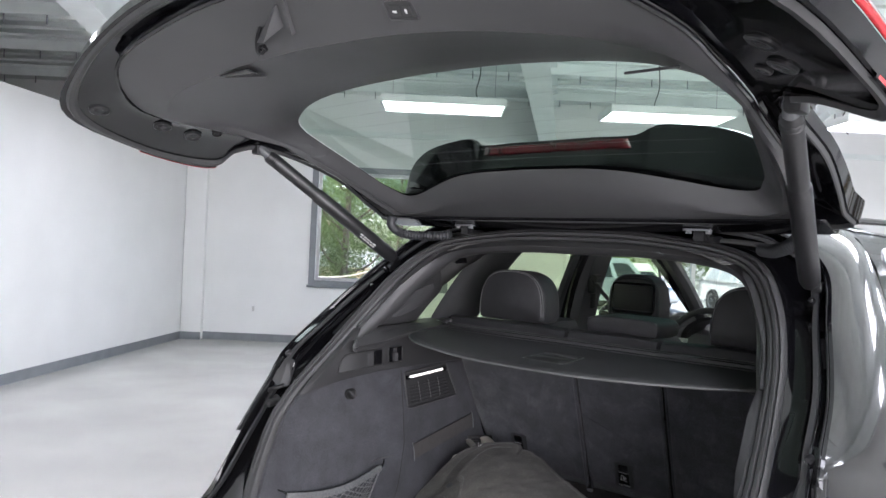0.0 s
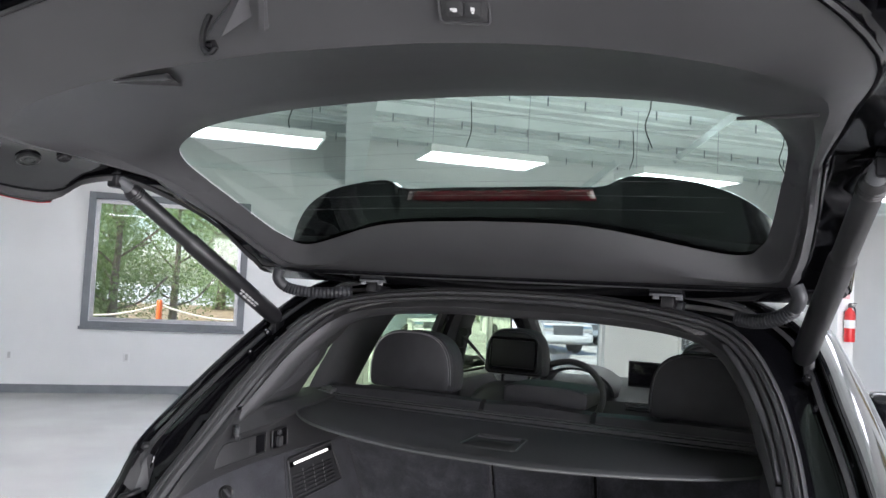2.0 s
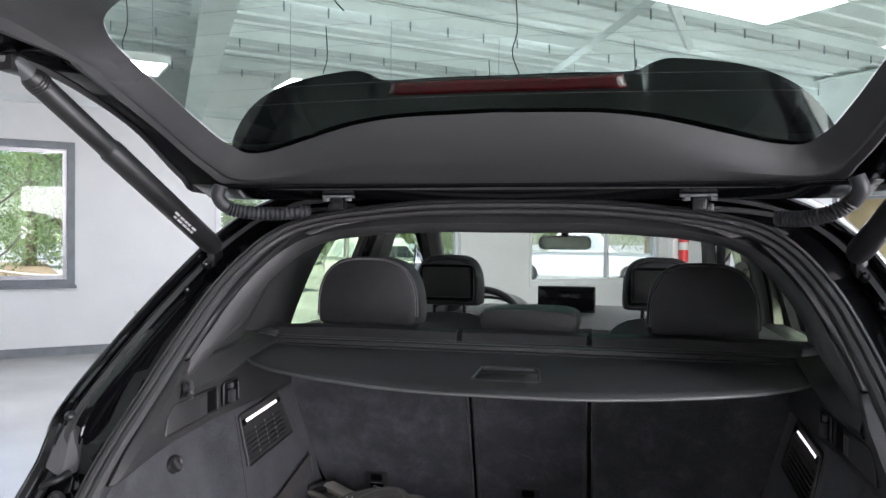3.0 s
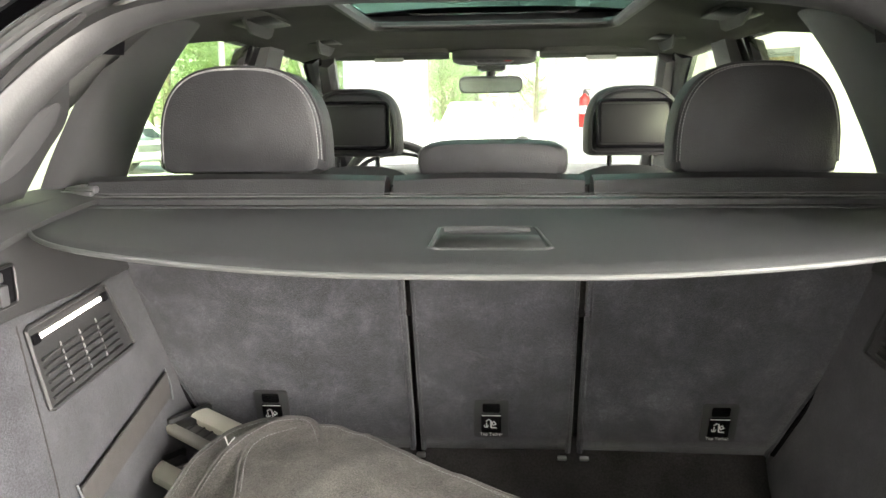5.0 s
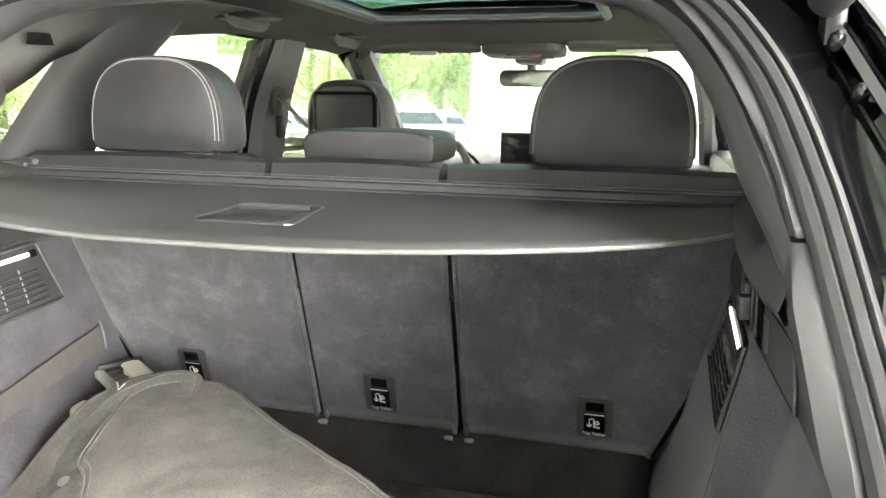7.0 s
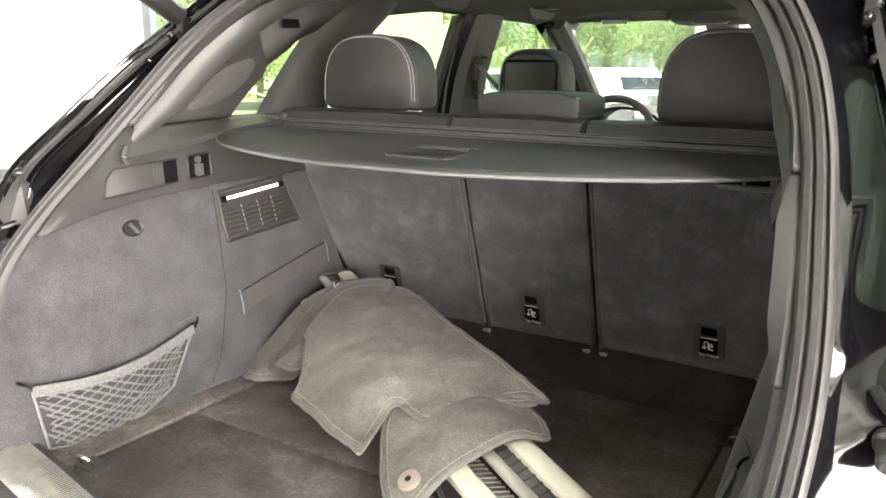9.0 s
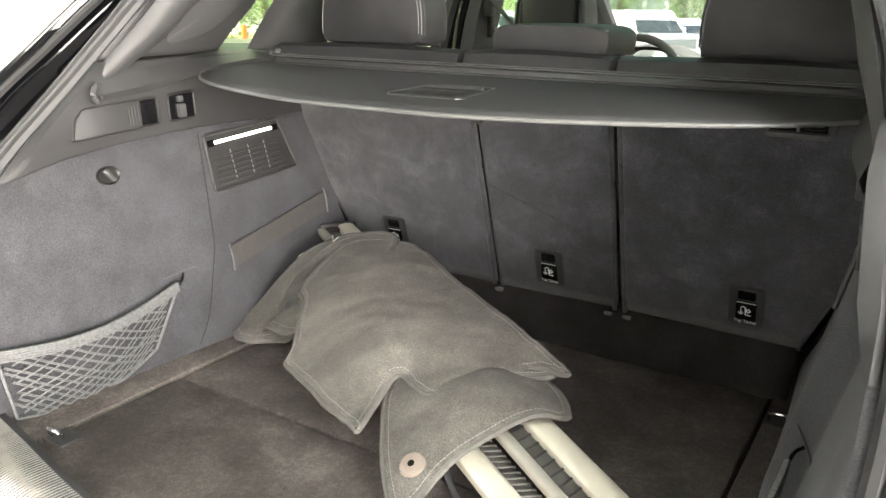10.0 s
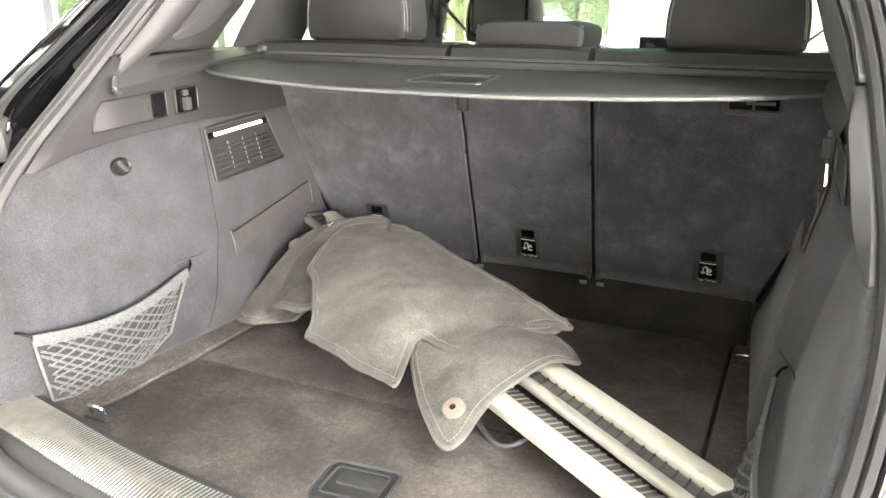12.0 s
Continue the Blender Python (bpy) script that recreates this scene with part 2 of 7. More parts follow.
# mesh tools ----------------------------------------------------------------
def smooth_keys(keys, n, closed=False):
    """A smooth line of n points through keys."""
    k = np.array(keys, float)
    if closed:
        k = np.vstack([k[-1], k, k[0], k[1]])
    else:
        k = np.vstack([2 * k[0] - k[1], k, 2 * k[-1] - k[-2]])
    m = len(k) - 3
    out = []
    for i in range(n):
        u = i / (n if closed else n - 1) * m
        j = min(int(u), m - 1)
        t = u - j
        a, b, c, d = k[j:j + 4]
        out.append(0.5 * (2 * b + (c - a) * t + (2 * a - 5 * b + 4 * c - d) * t * t + (3 * b - a - 3 * c + d) * t ** 3))
    return np.array(out)


def loft(rings, closed=False, cap=False):
    n = len(rings[0])
    verts = [tuple(p) for r in rings for p in r]
    faces = []
    for i in range(len(rings) - 1):
        for j in range(n if closed else n - 1):
            k = (j + 1) % n
            faces.append((i * n + j, i * n + k, (i + 1) * n + k, (i + 1) * n + j))
    if cap:
        faces.append(tuple(range(n))[::-1])
        faces.append(tuple((len(rings) - 1) * n + j for j in range(n)))
    return verts, faces


def sweep(path, profile, closed=False, up=(0, 0, 1), cap=True):
    """Carries a closed profile of (side, height) points along a path."""
    p = np.array(path, float)
    up = np.array(up, float)
    rings = []
    n = len(p)
    for i in range(n):
        t = p[(i + 1) % n] - p[i - 1] if closed else p[min(i + 1, n - 1)] - p[max(i - 1, 0)]
        t = t / (np.linalg.norm(t) + 1e-12)
        s = np.cross(t, up)
        s = s / (np.linalg.norm(s) + 1e-12)
        h = np.cross(s, t)
        rings.append([p[i] + s * a + h * b for a, b in profile])
    if closed:
        rings.append(rings[0])
    return loft(rings, True, cap and not closed)


def circle(r, n=10, ry=None):
    return [(r * math.cos(2 * math.pi * i / n), (ry or r) * math.sin(2 * math.pi * i / n)) for i in range(n)]


def tube(path, r, n=8, closed=False, up=(0.31, 0.17, 0.93)):
    return sweep(path, circle(r, n), closed, up)


def merge(*shapes):
    verts, faces = [], []
    for v, f in shapes:
        o = len(verts)
        verts += [tuple(p) for p in v]
        faces += [tuple(i + o for i in q) for q in f]
    return verts, faces


def moved(shape, m):
    v, f = shape
    return [tuple(m @ Vector(p)) for p in v], f


def flipped(shape):
    return shape[0], [q[::-1] for q in shape[1]]


def mirrored(shape, side=-1):
    if side > 0:
        return shape
    v, f = shape
    return [(-p[0], p[1], p[2]) for p in v], [q[::-1] for q in f]


def block(cx, cy, cz, sx, sy, sz, r=0.0, seg=2):
    bm = bmesh.new()
    bmesh.ops.create_cube(bm, size=1.0, matrix=Matrix.Translation((cx, cy, cz)) @ Matrix.Diagonal((sx, sy, sz, 1)))
    if r > 0:
        bmesh.ops.bevel(bm, geom=list(bm.edges), offset=min(r, 0.49 * min(sx, sy, sz)), segments=seg, profile=0.5, affect="EDGES")
    bm.verts.index_update()
    v = [tuple(q.co) for q in bm.verts]
    f = [tuple(q.index for q in a.verts) for a in bm.faces]
    bm.free()
    return v, f


def span(x0, x1, y0, y1, z0, z1, r=0.0, seg=2):
    return block((x0 + x1) / 2, (y0 + y1) / 2, (z0 + z1) / 2, abs(x1 - x0), abs(y1 - y0), abs(z1 - z0), r, seg)


def prism(outline, depth, r=0.0):
    """A closed outline of (x, y) raised by depth along z, with an eased upper edge."""
    n = len(outline)
    c = np.mean(np.array(outline), axis=0)
    o = np.array(outline, float)
    rings = [np.c_[o, np.zeros(n)], np.c_[o, np.full(n, depth - r)]]
    if r > 0:
        for a in (0.4, 1.0):
            inset = np.array([p - (p - c) / (np.linalg.norm(p - c) + 1e-9) * r * (1 - math.cos(a * math.pi / 2)) for p in o])
            rings.append(np.c_[inset, np.full(n, depth - r + r * math.sin(a * math.pi / 2))])
    return loft(rings, True, True)


def round_rect(w, h, r, n=5):
    pts = []
    for cx, cy, a0 in ((w / 2 - r, h / 2 - r, 0), (-w / 2 + r, h / 2 - r, 90), (-w / 2 + r, -h / 2 + r, 180), (w / 2 - r, -h / 2 + r, 270)):
        for i in range(n):
            a = radians(a0 + 90 * i / (n - 1))
            pts.append((cx + r * math.cos(a), cy + r * math.sin(a)))
    return pts


def lathe(profile, n=20):
    """Turns a line of (radius, height) points round z."""
    return loft([[(r * math.cos(2 * math.pi * i / n), r * math.sin(2 * math.pi * i / n), h) for i in range(n)] for r, h in profile], True, True)


def basis(origin, ex, ey):
    ex = Vector(ex).normalized()
    ez = ex.cross(Vector(ey)).normalized()
    ey = ez.cross(ex)
    m = Matrix((ex, ey, ez)).transposed().to_4x4()
    m.translation = Vector(origin)
    return m


def solid(name, shape, mat, parent=None, label="", smooth=True, thick=0.0, subdiv=0, sharp=35):
    me = bpy.data.meshes.new(name)
    me.from_pydata([tuple(float(c) for c in p) for p in shape[0]], [], shape[1])
    me.materials.append(mat)
    me.polygons.foreach_set("use_smooth", [smooth] * len(me.polygons))
    if smooth and sharp:
        me.set_sharp_from_angle(angle=radians(sharp))
    me.update()
    ob = new(name, me)
    if parent is not None:
        ob.parent = parent
    if label:
        ob["label"] = label
    if subdiv:
        md = ob.modifiers.new("subdivision", "SUBSURF")
        md.levels = md.render_levels = subdiv
    if thick:
        md = ob.modifiers.new("thickness", "SOLIDIFY")
        md.thickness, md.offset = thick, 0.0
    return ob


def text_bars(name, w, h, rows, mat, parent, m):
    """Unreadable print as short bars on a plane."""
    shapes = []
    for i in range(rows):
        y = h / 2 - (i + 0.5) * h / rows
        x = -w / 2
        k = 0
        while x < w / 2 - 0.1 * w:
            bw = w * (0.10 + 0.09 * ((i * 7 + k * 5) % 4) / 3)
            shapes.append(block(x + bw / 2, y, 0, bw, h / rows * 0.55, 0.0006))
            x += bw * 1.35
            k += 1
    return solid(name, moved(merge(*shapes), m), mat, parent)


def lettering(name, body, size, mat, parent, m, label=""):
    cu = bpy.data.curves.new(name, "FONT")
    cu.body, cu.size, cu.align_x, cu.align_y, cu.extrude = body, size, "CENTER", "CENTER", 0.0003
    tmp = new(name + "_curve", cu)
    me = bpy.data.meshes.new_from_object(tmp.evaluated_get(bpy.context.evaluated_depsgraph_get()))
    bpy.data.objects.remove(tmp)
    me.transform(m)
    me.materials.clear()
    me.materials.append(mat)
    ob = new(name, me)
    ob.parent = parent
    if label:
        ob["label"] = label
    return ob


# the room ------------------------------------------------------------------
def structure(name, shape, mat, label, parent=None, smooth=False, room=True, category="", thick=0.0):
    ob = solid(name, shape, mat, parent, smooth=smooth, thick=thick)
    if parent is None:
        if room:
            ob.matrix_world = ROOM
        tagged(ob, label, category or name.split("_")[0], kind="structure")
    return ob


ROOM_LONG, ROOM_DEEP, WALL_TOP, DECK = 14.5, 15.5, 3.75, 3.75
structure("floor", span(-6.2, ROOM_LONG + 0.2, -ROOM_DEEP - 0.2, 0.2, -0.25, 0.0), EPOXY, "pale grey speckled epoxy floor, glossy and clean")
structure("ground", span(-150, 150, -150, 150, -0.5, -0.27), ASPHALT, "pale worn concrete of the car park outside", category="ground")

# window wall with its openings: a small window, wide glazing, and the shop front
OPENINGS = [(1.93, 3.83, 0.95, 2.57), (5.7, 9.55, 0.15, 2.85), (10.98, 13.95, 0.75, 2.42)]
pieces = []
edge = -6.2
for u0, u1, z0, z1 in OPENINGS:
    pieces += [span(edge, u0, 0, 0.2, 0, WALL_TOP), span(u0, u1, 0, 0.2, 0, z0), span(u0, u1, 0, 0.2, z1, WALL_TOP)]
    edge = u1
pieces.append(span(edge, ROOM_LONG + 0.2, 0, 0.2, 0, WALL_TOP))
structure("wall_north", merge(*pieces), WALLPAINT, "white painted wall with windows to the car park", category="wall")

# the wall that meets it at the corner runs off at a slightly blunt angle
LEFT = ROOM @ Matrix.Rotation(radians(-5.8), 4, "Z")
w = structure("wall_west", span(-0.2, 0, -16.2, 0.0, 0, 2.9), WALLPAINT, "plain white painted partition wall below the roof", room=False, category="wall")
w.matrix_world = LEFT
# side wall with papered windows, and back wall with a bright roller-door opening
BOARDS = [(-4.2, -3.25, 1.05, 2.2), (-6.6, -5.6, 1.05, 2.2), (-9.0, -8.0, 1.05, 2.2)]
pieces, edge = [], 0.2
for y0, y1, z0, z1 in BOARDS:
    pieces += [span(ROOM_LONG, ROOM_LONG + 0.2, y1, edge, 0, WALL_TOP), span(ROOM_LONG, ROOM_LONG + 0.2, y0, y1, 0, z0),
               span(ROOM_LONG, ROOM_LONG + 0.2, y0, y1, z1, WALL_TOP)]
    edge = y0
pieces.append(span(ROOM_LONG, ROOM_LONG + 0.2, -ROOM_DEEP - 0.2, edge, 0, WALL_TOP))
structure("wall_east", merge(*pieces), WALLPAINT, "white painted wall with papered windows", category="wall")
# closes the space beyond the partition, in the trim's grey
structure("wall_far", span(-6.4, -6.2, -ROOM_DEEP - 0.2, 0.2, 0, WALL_TOP), GREYPAINT, "grey wall closing the space beyond the partition", category="wall")
pieces = [span(-6.2, 3.4, -ROOM_DEEP - 0.2, -ROOM_DEEP, 0, WALL_TOP), span(9.6, ROOM_LONG, -ROOM_DEEP - 0.2, -ROOM_DEEP, 0, WALL_TOP),
          span(3.4, 9.6, -ROOM_DEEP - 0.2, -ROOM_DEEP, 3.1, WALL_TOP)]
structure("wall_south", merge(*pieces), WALLPAINT, "white painted wall with a wide open doorway", category="wall")

# baseboards
structure("baseboard_1", merge(span(0.3, 5.7, -0.015, 0.0, 0, 0.11, 0.003, 1), span(0.0, 0.30, -0.135, -0.12, 0, 0.11), span(9.55, 14.5, -0.015, 0.0, 0, 0.11, 0.003, 1)),
          GREYPAINT, "grey painted baseboard along the window wall", category="baseboard")
w = structure("baseboard_2", span(0, 0.015, -16, -0.01, 0, 0.11, 0.003, 1), GREYPAINT, "grey painted baseboard along the plain wall", room=False, category="baseboard")
w.matrix_world = LEFT
structure("baseboard_3", span(ROOM_LONG - 0.015, ROOM_LONG, -15.4, -0.02, 0, 0.11, 0.003, 1), GREYPAINT, "grey painted baseboard", category="baseboard")
structure("pillar", span(0.0, 0.30, -0.12, 0.0, 0, WALL_TOP, 0.004, 1), WALLPAINT, "white painted corner pillar standing on the floor", category="pillar")


def framed_window(name, u0, u1, z0, z1, label, mullions=(), casing=0.09, casing_mat=GREYPAINT, frame_mat=STEEL, turn=None):
    """A window with casing, inner frame, sill and panes; local y is the wall's depth."""
    body = merge(span(u0 - casing, u0, -0.03, 0.0, z0 - casing, z1 + casing, 0.004, 1), span(u1, u1 + casing, -0.03, 0.0, z0 - casing, z1 + casing, 0.004, 1),
                 span(u0, u1, -0.03, 0.0, z1, z1 + casing, 0.004, 1), span(u0, u1, -0.03, 0.0, z0 - casing, z0, 0.004, 1))
    root = solid(name, body, casing_mat, smooth=False)
    root.matrix_world = turn or ROOM
    tagged(root, label, "window", kind="structure")
    solid("window_sill", span(u0 - casing * 1.2, u1 + casing * 1.2, -0.06, -0.03, z0 - casing - 0.02, z0 - casing + 0.02, 0.004, 1), casing_mat, root, smooth=False)
    w = 0.045
    solid("window_frame", merge(span(u0, u0 + w, 0.06, 0.12, z0, z1), span(u1 - w, u1, 0.06, 0.12, z0, z1), span(u0 + w, u1 - w, 0.06, 0.12, z0, z0 + w),
                                span(u0 + w, u1 - w, 0.06, 0.12, z1 - w, z1)), frame_mat, root, smooth=False)
    edges = [u0 + w, *mullions, u1 - w]
    for q in mullions:
        solid("mullion", span(q - 0.03, q + 0.03, 0.05, 0.13, z0 + w, z1 - w), frame_mat, root, smooth=False)
    for a, b in zip(edges[:-1], edges[1:]):
        p = solid("pane", span(a, b, 0.085, 0.095, z0 + w, z1 - w), CLEARGLASS, root, smooth=False)
        p.visible_shadow = False
    return root


framed_window("window_1", *OPENINGS[0], "grey framed window onto trees and a roped path")
framed_window("window_2", *OPENINGS[1], "wide glazing onto the car park", (7.62,), 0.05, WALLPAINT, WALLPAINT)
framed_window("window_3", *OPENINGS[2], "shop front glazing onto the car park", (12.74,), 0.05, WALLPAINT, WALLPAINT)
EAST = ROOM @ Matrix.Translation((ROOM_LONG, 0, 0)) @ Matrix.Rotation(radians(-90), 4, "Z")
for i, (y0, y1, z0, z1) in enumerate(BOARDS):
    root = framed_window("window_%d" % (i + 4), -y1, -y0, z0, z1, "dark framed window covered with brown paper", (), 0.07, GREYPAINT, GREYPAINT, EAST)
    solid("paper_sheet", span(-y1, -y0, 0.10, 0.115, z0, z1), BOARD, root, "brown paper covering the pane", smooth=False)

# ceiling deck, girders, purlins
ribs = [span(-6.2, ROOM_LONG + 0.2, -ROOM_DEEP - 0.2, 0.2, DECK, DECK + 0.15)]
ribs += [span(-6.2, ROOM_LONG, -y - 0.07, -y, DECK - 0.03, DECK + 0.01) for y in np.arange(0.3, 15.4, 0.33)]
structure("ceiling", merge(*ribs), CEILPAINT, "white painted ribbed steel roof deck", category="ceiling")


def steel_beam(name, p, q, depth, flange, label, mat):
    d = Vector(q) - Vector(p)
    t = 0.012
    prof = [(-flange, 0), (flange, 0), (flange, t), (t / 2, t), (t / 2, depth - t), (flange, depth - t), (flange, depth), (-flange, depth), (-flange, depth - t),
            (-t / 2, depth - t), (-t / 2, t), (-flange, t)]
    ob = solid(name, sweep([p, tuple(Vector(p) + d * 0.5), q], prof, up=(0, 0, 1)), mat, smooth=False)
    ob.matrix_world = ROOM
    return tagged(ob, label, "beam", "roof beams", "structure")


for i, (u, w) in enumerate(((0.15, 2.8), (5.35, 2.75), (13.0, 12.6))):
    steel_beam("girder" if not i else "girder.%03d" % i, (u, 0, 3.06), (w, -15.4, 3.06), 0.64, 0.12, "painted steel roof girder", BEAMPAINT)
for i, v in enumerate(np.arange(1.0, 15.0, 1.5)):
    steel_beam("purlin" if not i else "purlin.%03d" % i, (-6.1, -v, 3.60), (14.4, -v, 3.60), 0.14, 0.04, "painted steel roof purlin", BEAMPAINT)
# knee braces that slope from the wall up to the deck
for i, (u, v) in enumerate(((8.6, 1.9), (12.6, 1.9))):
    ob = solid("brace" if not i else "brace.%03d" % i, tube([(u, -0.1, 2.95), (u, -v * 0.5, 3.2), (u, -v, 3.45)], 0.06, 4), BEAMPAINT, smooth=False)
    ob.matrix_world = ROOM
    tagged(ob, "painted steel brace below the roof", "brace", "braces", "structure")
for i, (p, q) in enumerate((((9.3, -2.2), (7.75, -6.2)), ((7.75, -6.2), (9.3, -5.0)))):
    ob = solid("wind_brace" if not i else "wind_brace.%03d" % i, tube([(p[0], p[1], 3.50), ((p[0] + q[0]) / 2, (p[1] + q[1]) / 2, 3.50), (q[0], q[1], 3.50)], 0.05, 4), BEAMPAINT, smooth=False)
    ob.matrix_world = ROOM
    tagged(ob, "painted steel diagonal brace below the roof deck", "brace", "braces", "structure")
structure("trim_1", span(0.0, 14.5, -0.06, 0.0, 3.12, 3.2), BEAMPAINT, "pale ledge along the top of the window wall", category="trim")


def ceiling_light(name, u, v, long=1.21, wide=0.6, z=2.9):
    root = solid(name, merge(span(-long / 2, long / 2, -wide / 2, -wide / 2 + 0.02, 0, 0.07), span(-long / 2, long / 2, wide / 2 - 0.02, wide / 2, 0, 0.07),
                             span(-long / 2, -long / 2 + 0.02, -wide / 2 + 0.02, wide / 2 - 0.02, 0, 0.07), span(long / 2 - 0.02, long / 2, -wide / 2 + 0.02, wide / 2 - 0.02, 0, 0.07),
                             span(-long / 2 + 0.02, long / 2 - 0.02, -wide / 2 + 0.02, wide / 2 - 0.02, 0.05, 0.07)), WALLPAINT, smooth=False)
    root.matrix_world = ROOM @ Matrix.Translation((u, -v, z))
    tagged(root, "white flat panel light hung from the roof", "ceiling light", "ceiling lights")
    # added glowing sheet, out of sight from below, that brightens the deck
    solid("deck_fill_sheet", span(-long / 2 + 0.03, long / 2 - 0.03, -wide / 2 + 0.03, wide / 2 - 0.03, 0.071, 0.076), DECKFILL, root, "glowing sheet added to brighten the roof deck", smooth=False)
    solid("diffuser", span(-long / 2 + 0.02, long / 2 - 0.02, -wide / 2 + 0.02, wide / 2 - 0.02, 0.012, 0.02), PANEL, root, "glowing white diffuser", smooth=False)
    for sx in (-1, 1):
        solid("hanger_wire", tube([(sx * long * 0.42, 0, 0.07), (sx * long * 0.42, 0.01, 0.45), (sx * long * 0.42, 0, DECK - z)], 0.004, 5), STEEL, root)
    return root


first = ceiling_light("ceiling_light", 3.74, 3.85)
for u, v in ((1.5, 3.85), (5.95, 3.85), (8.2, 3.9), (10.4, 3.9), (12.6, 3.9), (1.7, 7.3), (4.95, 7.85), (6.85, 7.65), (9.2, 7.7), (11.6, 7.7),
             (4.9, 11.4), (8.2, 11.4), (11.4, 11.4), (4.9, 14.2), (9.8, 14.2)):
    copy_thing(first, ROOM @ Matrix.Translation((u, -v, 2.9)))

# loose wires that hang from the deck
for i, (u, v, low) in enumerate(((4.1, 3.3, 3.05), (6.1, 3.0, 3.0), (7.2, 4.9, 3.0), (8.4, 2.6, 3.05), (9.3, 4.2, 3.05), (5.2, 5.6, 3.1))):
    ob = solid("hanging_wire" if not i else "hanging_wire.%03d" % i, tube(smooth_keys([(u, -v, DECK), (u + 0.02, -v, 3.4), (u - 0.02, -v + 0.02, 3.2), (u + 0.05, -v, low)], 12), 0.006, 5), TYRE)
    ob.matrix_world = ROOM
    tagged(ob, "thin black wire hanging from the roof deck", "wire", "hanging wires")
# deck fasteners in rows
pins = []
for v in np.arange(1.0, 10.0, 1.5):
    for u in np.arange(-3.5, 13.5, 0.42):
        pins.append(span(u, u + 0.012, -v - 0.012, -v, 3.51, 3.61))
ob = structure("deck_pins", merge(*pins), GREYPAINT, "grey fastener ends under the roof purlins", category="fasteners")
ob["kind"] = "stuff"
# conduit
ob = solid("conduit", tube([(0.5, -2.4, 3.48), (7, -2.4, 3.47), (14.2, -2.4, 3.48)], 0.018, 8), BEAMPAINT)
ob.matrix_world = ROOM
tagged(ob, "pale electrical conduit below the roof", "conduit", kind="structure")

# fire extinguisher on its post, and the sign above it
post = solid("post", span(12.30, 12.60, -1.95, -1.84, 0, DECK, 0.004, 1), WALLPAINT, smooth=False)
post.matrix_world = ROOM
tagged(post, "white painted steel post", "post", kind="structure")
ext = solid("fire_extinguisher", lathe([(0.0, 0), (0.07, 0.0), (0.075, 0.02), (0.075, 0.40), (0.06, 0.45), (0.03, 0.48), (0.025, 0.50), (0.0, 0.50)]), RED_EXT)
ext.matrix_world = ROOM @ Matrix.Translation((12.45, -2.03, 1.15))
tagged(ext, "red fire extinguisher hung on a white post", "fire extinguisher")
solid("valve", span(-0.02, 0.02, -0.02, 0.02, 0.50, 0.56, 0.005), DARKSTEEL, ext)
solid("lever", merge(block(0, -0.05, 0.565, 0.02, 0.12, 0.012, 0.003), block(0, -0.05, 0.53, 0.02, 0.10, 0.01, 0.003)), DARKSTEEL, ext)
solid("hose", tube(smooth_keys([(0.02, 0, 0.52), (0.09, 0, 0.48), (0.10, 0, 0.3), (0.09, 0, 0.15)], 14), 0.011, 8), TYRE, ext)
solid("bracket", span(-0.03, 0.03, 0.06, 0.085, 0.1, 0.45), DARKSTEEL, ext)
solid("label_band", lathe([(0.0755, 0.20), (0.0765, 0.205), (0.0765, 0.315), (0.0755, 0.32)]), WALLPAINT, ext, "white label band")
sign = solid("wall_sign", span(12.39, 12.51, -1.962, -1.952, 1.78, 1.90), SIGNPINK, smooth=False)
sign.matrix_world = ROOM
tagged(sign, "small pale red sign on a white post", "sign")
exit_sign = solid("exit_sign", span(13.30, 13.66, -0.05, 0.0, 2.52, 2.74, 0.006, 1), ORANGEPLATE)
exit_sign.matrix_world = ROOM
tagged(exit_sign, "lit orange exit sign above the shop front", "exit sign")
lettering("sign_text", "EXIT", 0.16, EXITRED, exit_sign, Matrix.Translation((13.48, -0.052, 2.63)) @ Matrix.Rotation(radians(90), 4, "X"), "red lit letters")
for i, (u, z) in enumerate(((1.0, 0.42), (2.4, 0.42), (4.6, 0.42))):
    ob = solid("wall_outlet" if not i else "wall_outlet.%03d" % i, span(u, u + 0.075, -0.008, 0, z, z + 0.12, 0.003, 1), WALLPAINT)
    ob.matrix_world = ROOM
    tagged(ob, "white socket plate on the white wall", "socket", "sockets")
    solid("socket_face", span(u + 0.02, u + 0.055, -0.011, -0.008, z + 0.02, z + 0.10, 0.001, 1), GREYMARK, ob)

# outside -------------------------------------------------------------------
verge = solid("verge", span(-25, 5.0, 5.5, 40, -0.27, -0.15, 0.02, 1), SOIL, smooth=False)
verge.matrix_world = ROOM
tagged(verge, "dry brown earth verge below the trees", "verge", kind="structure")


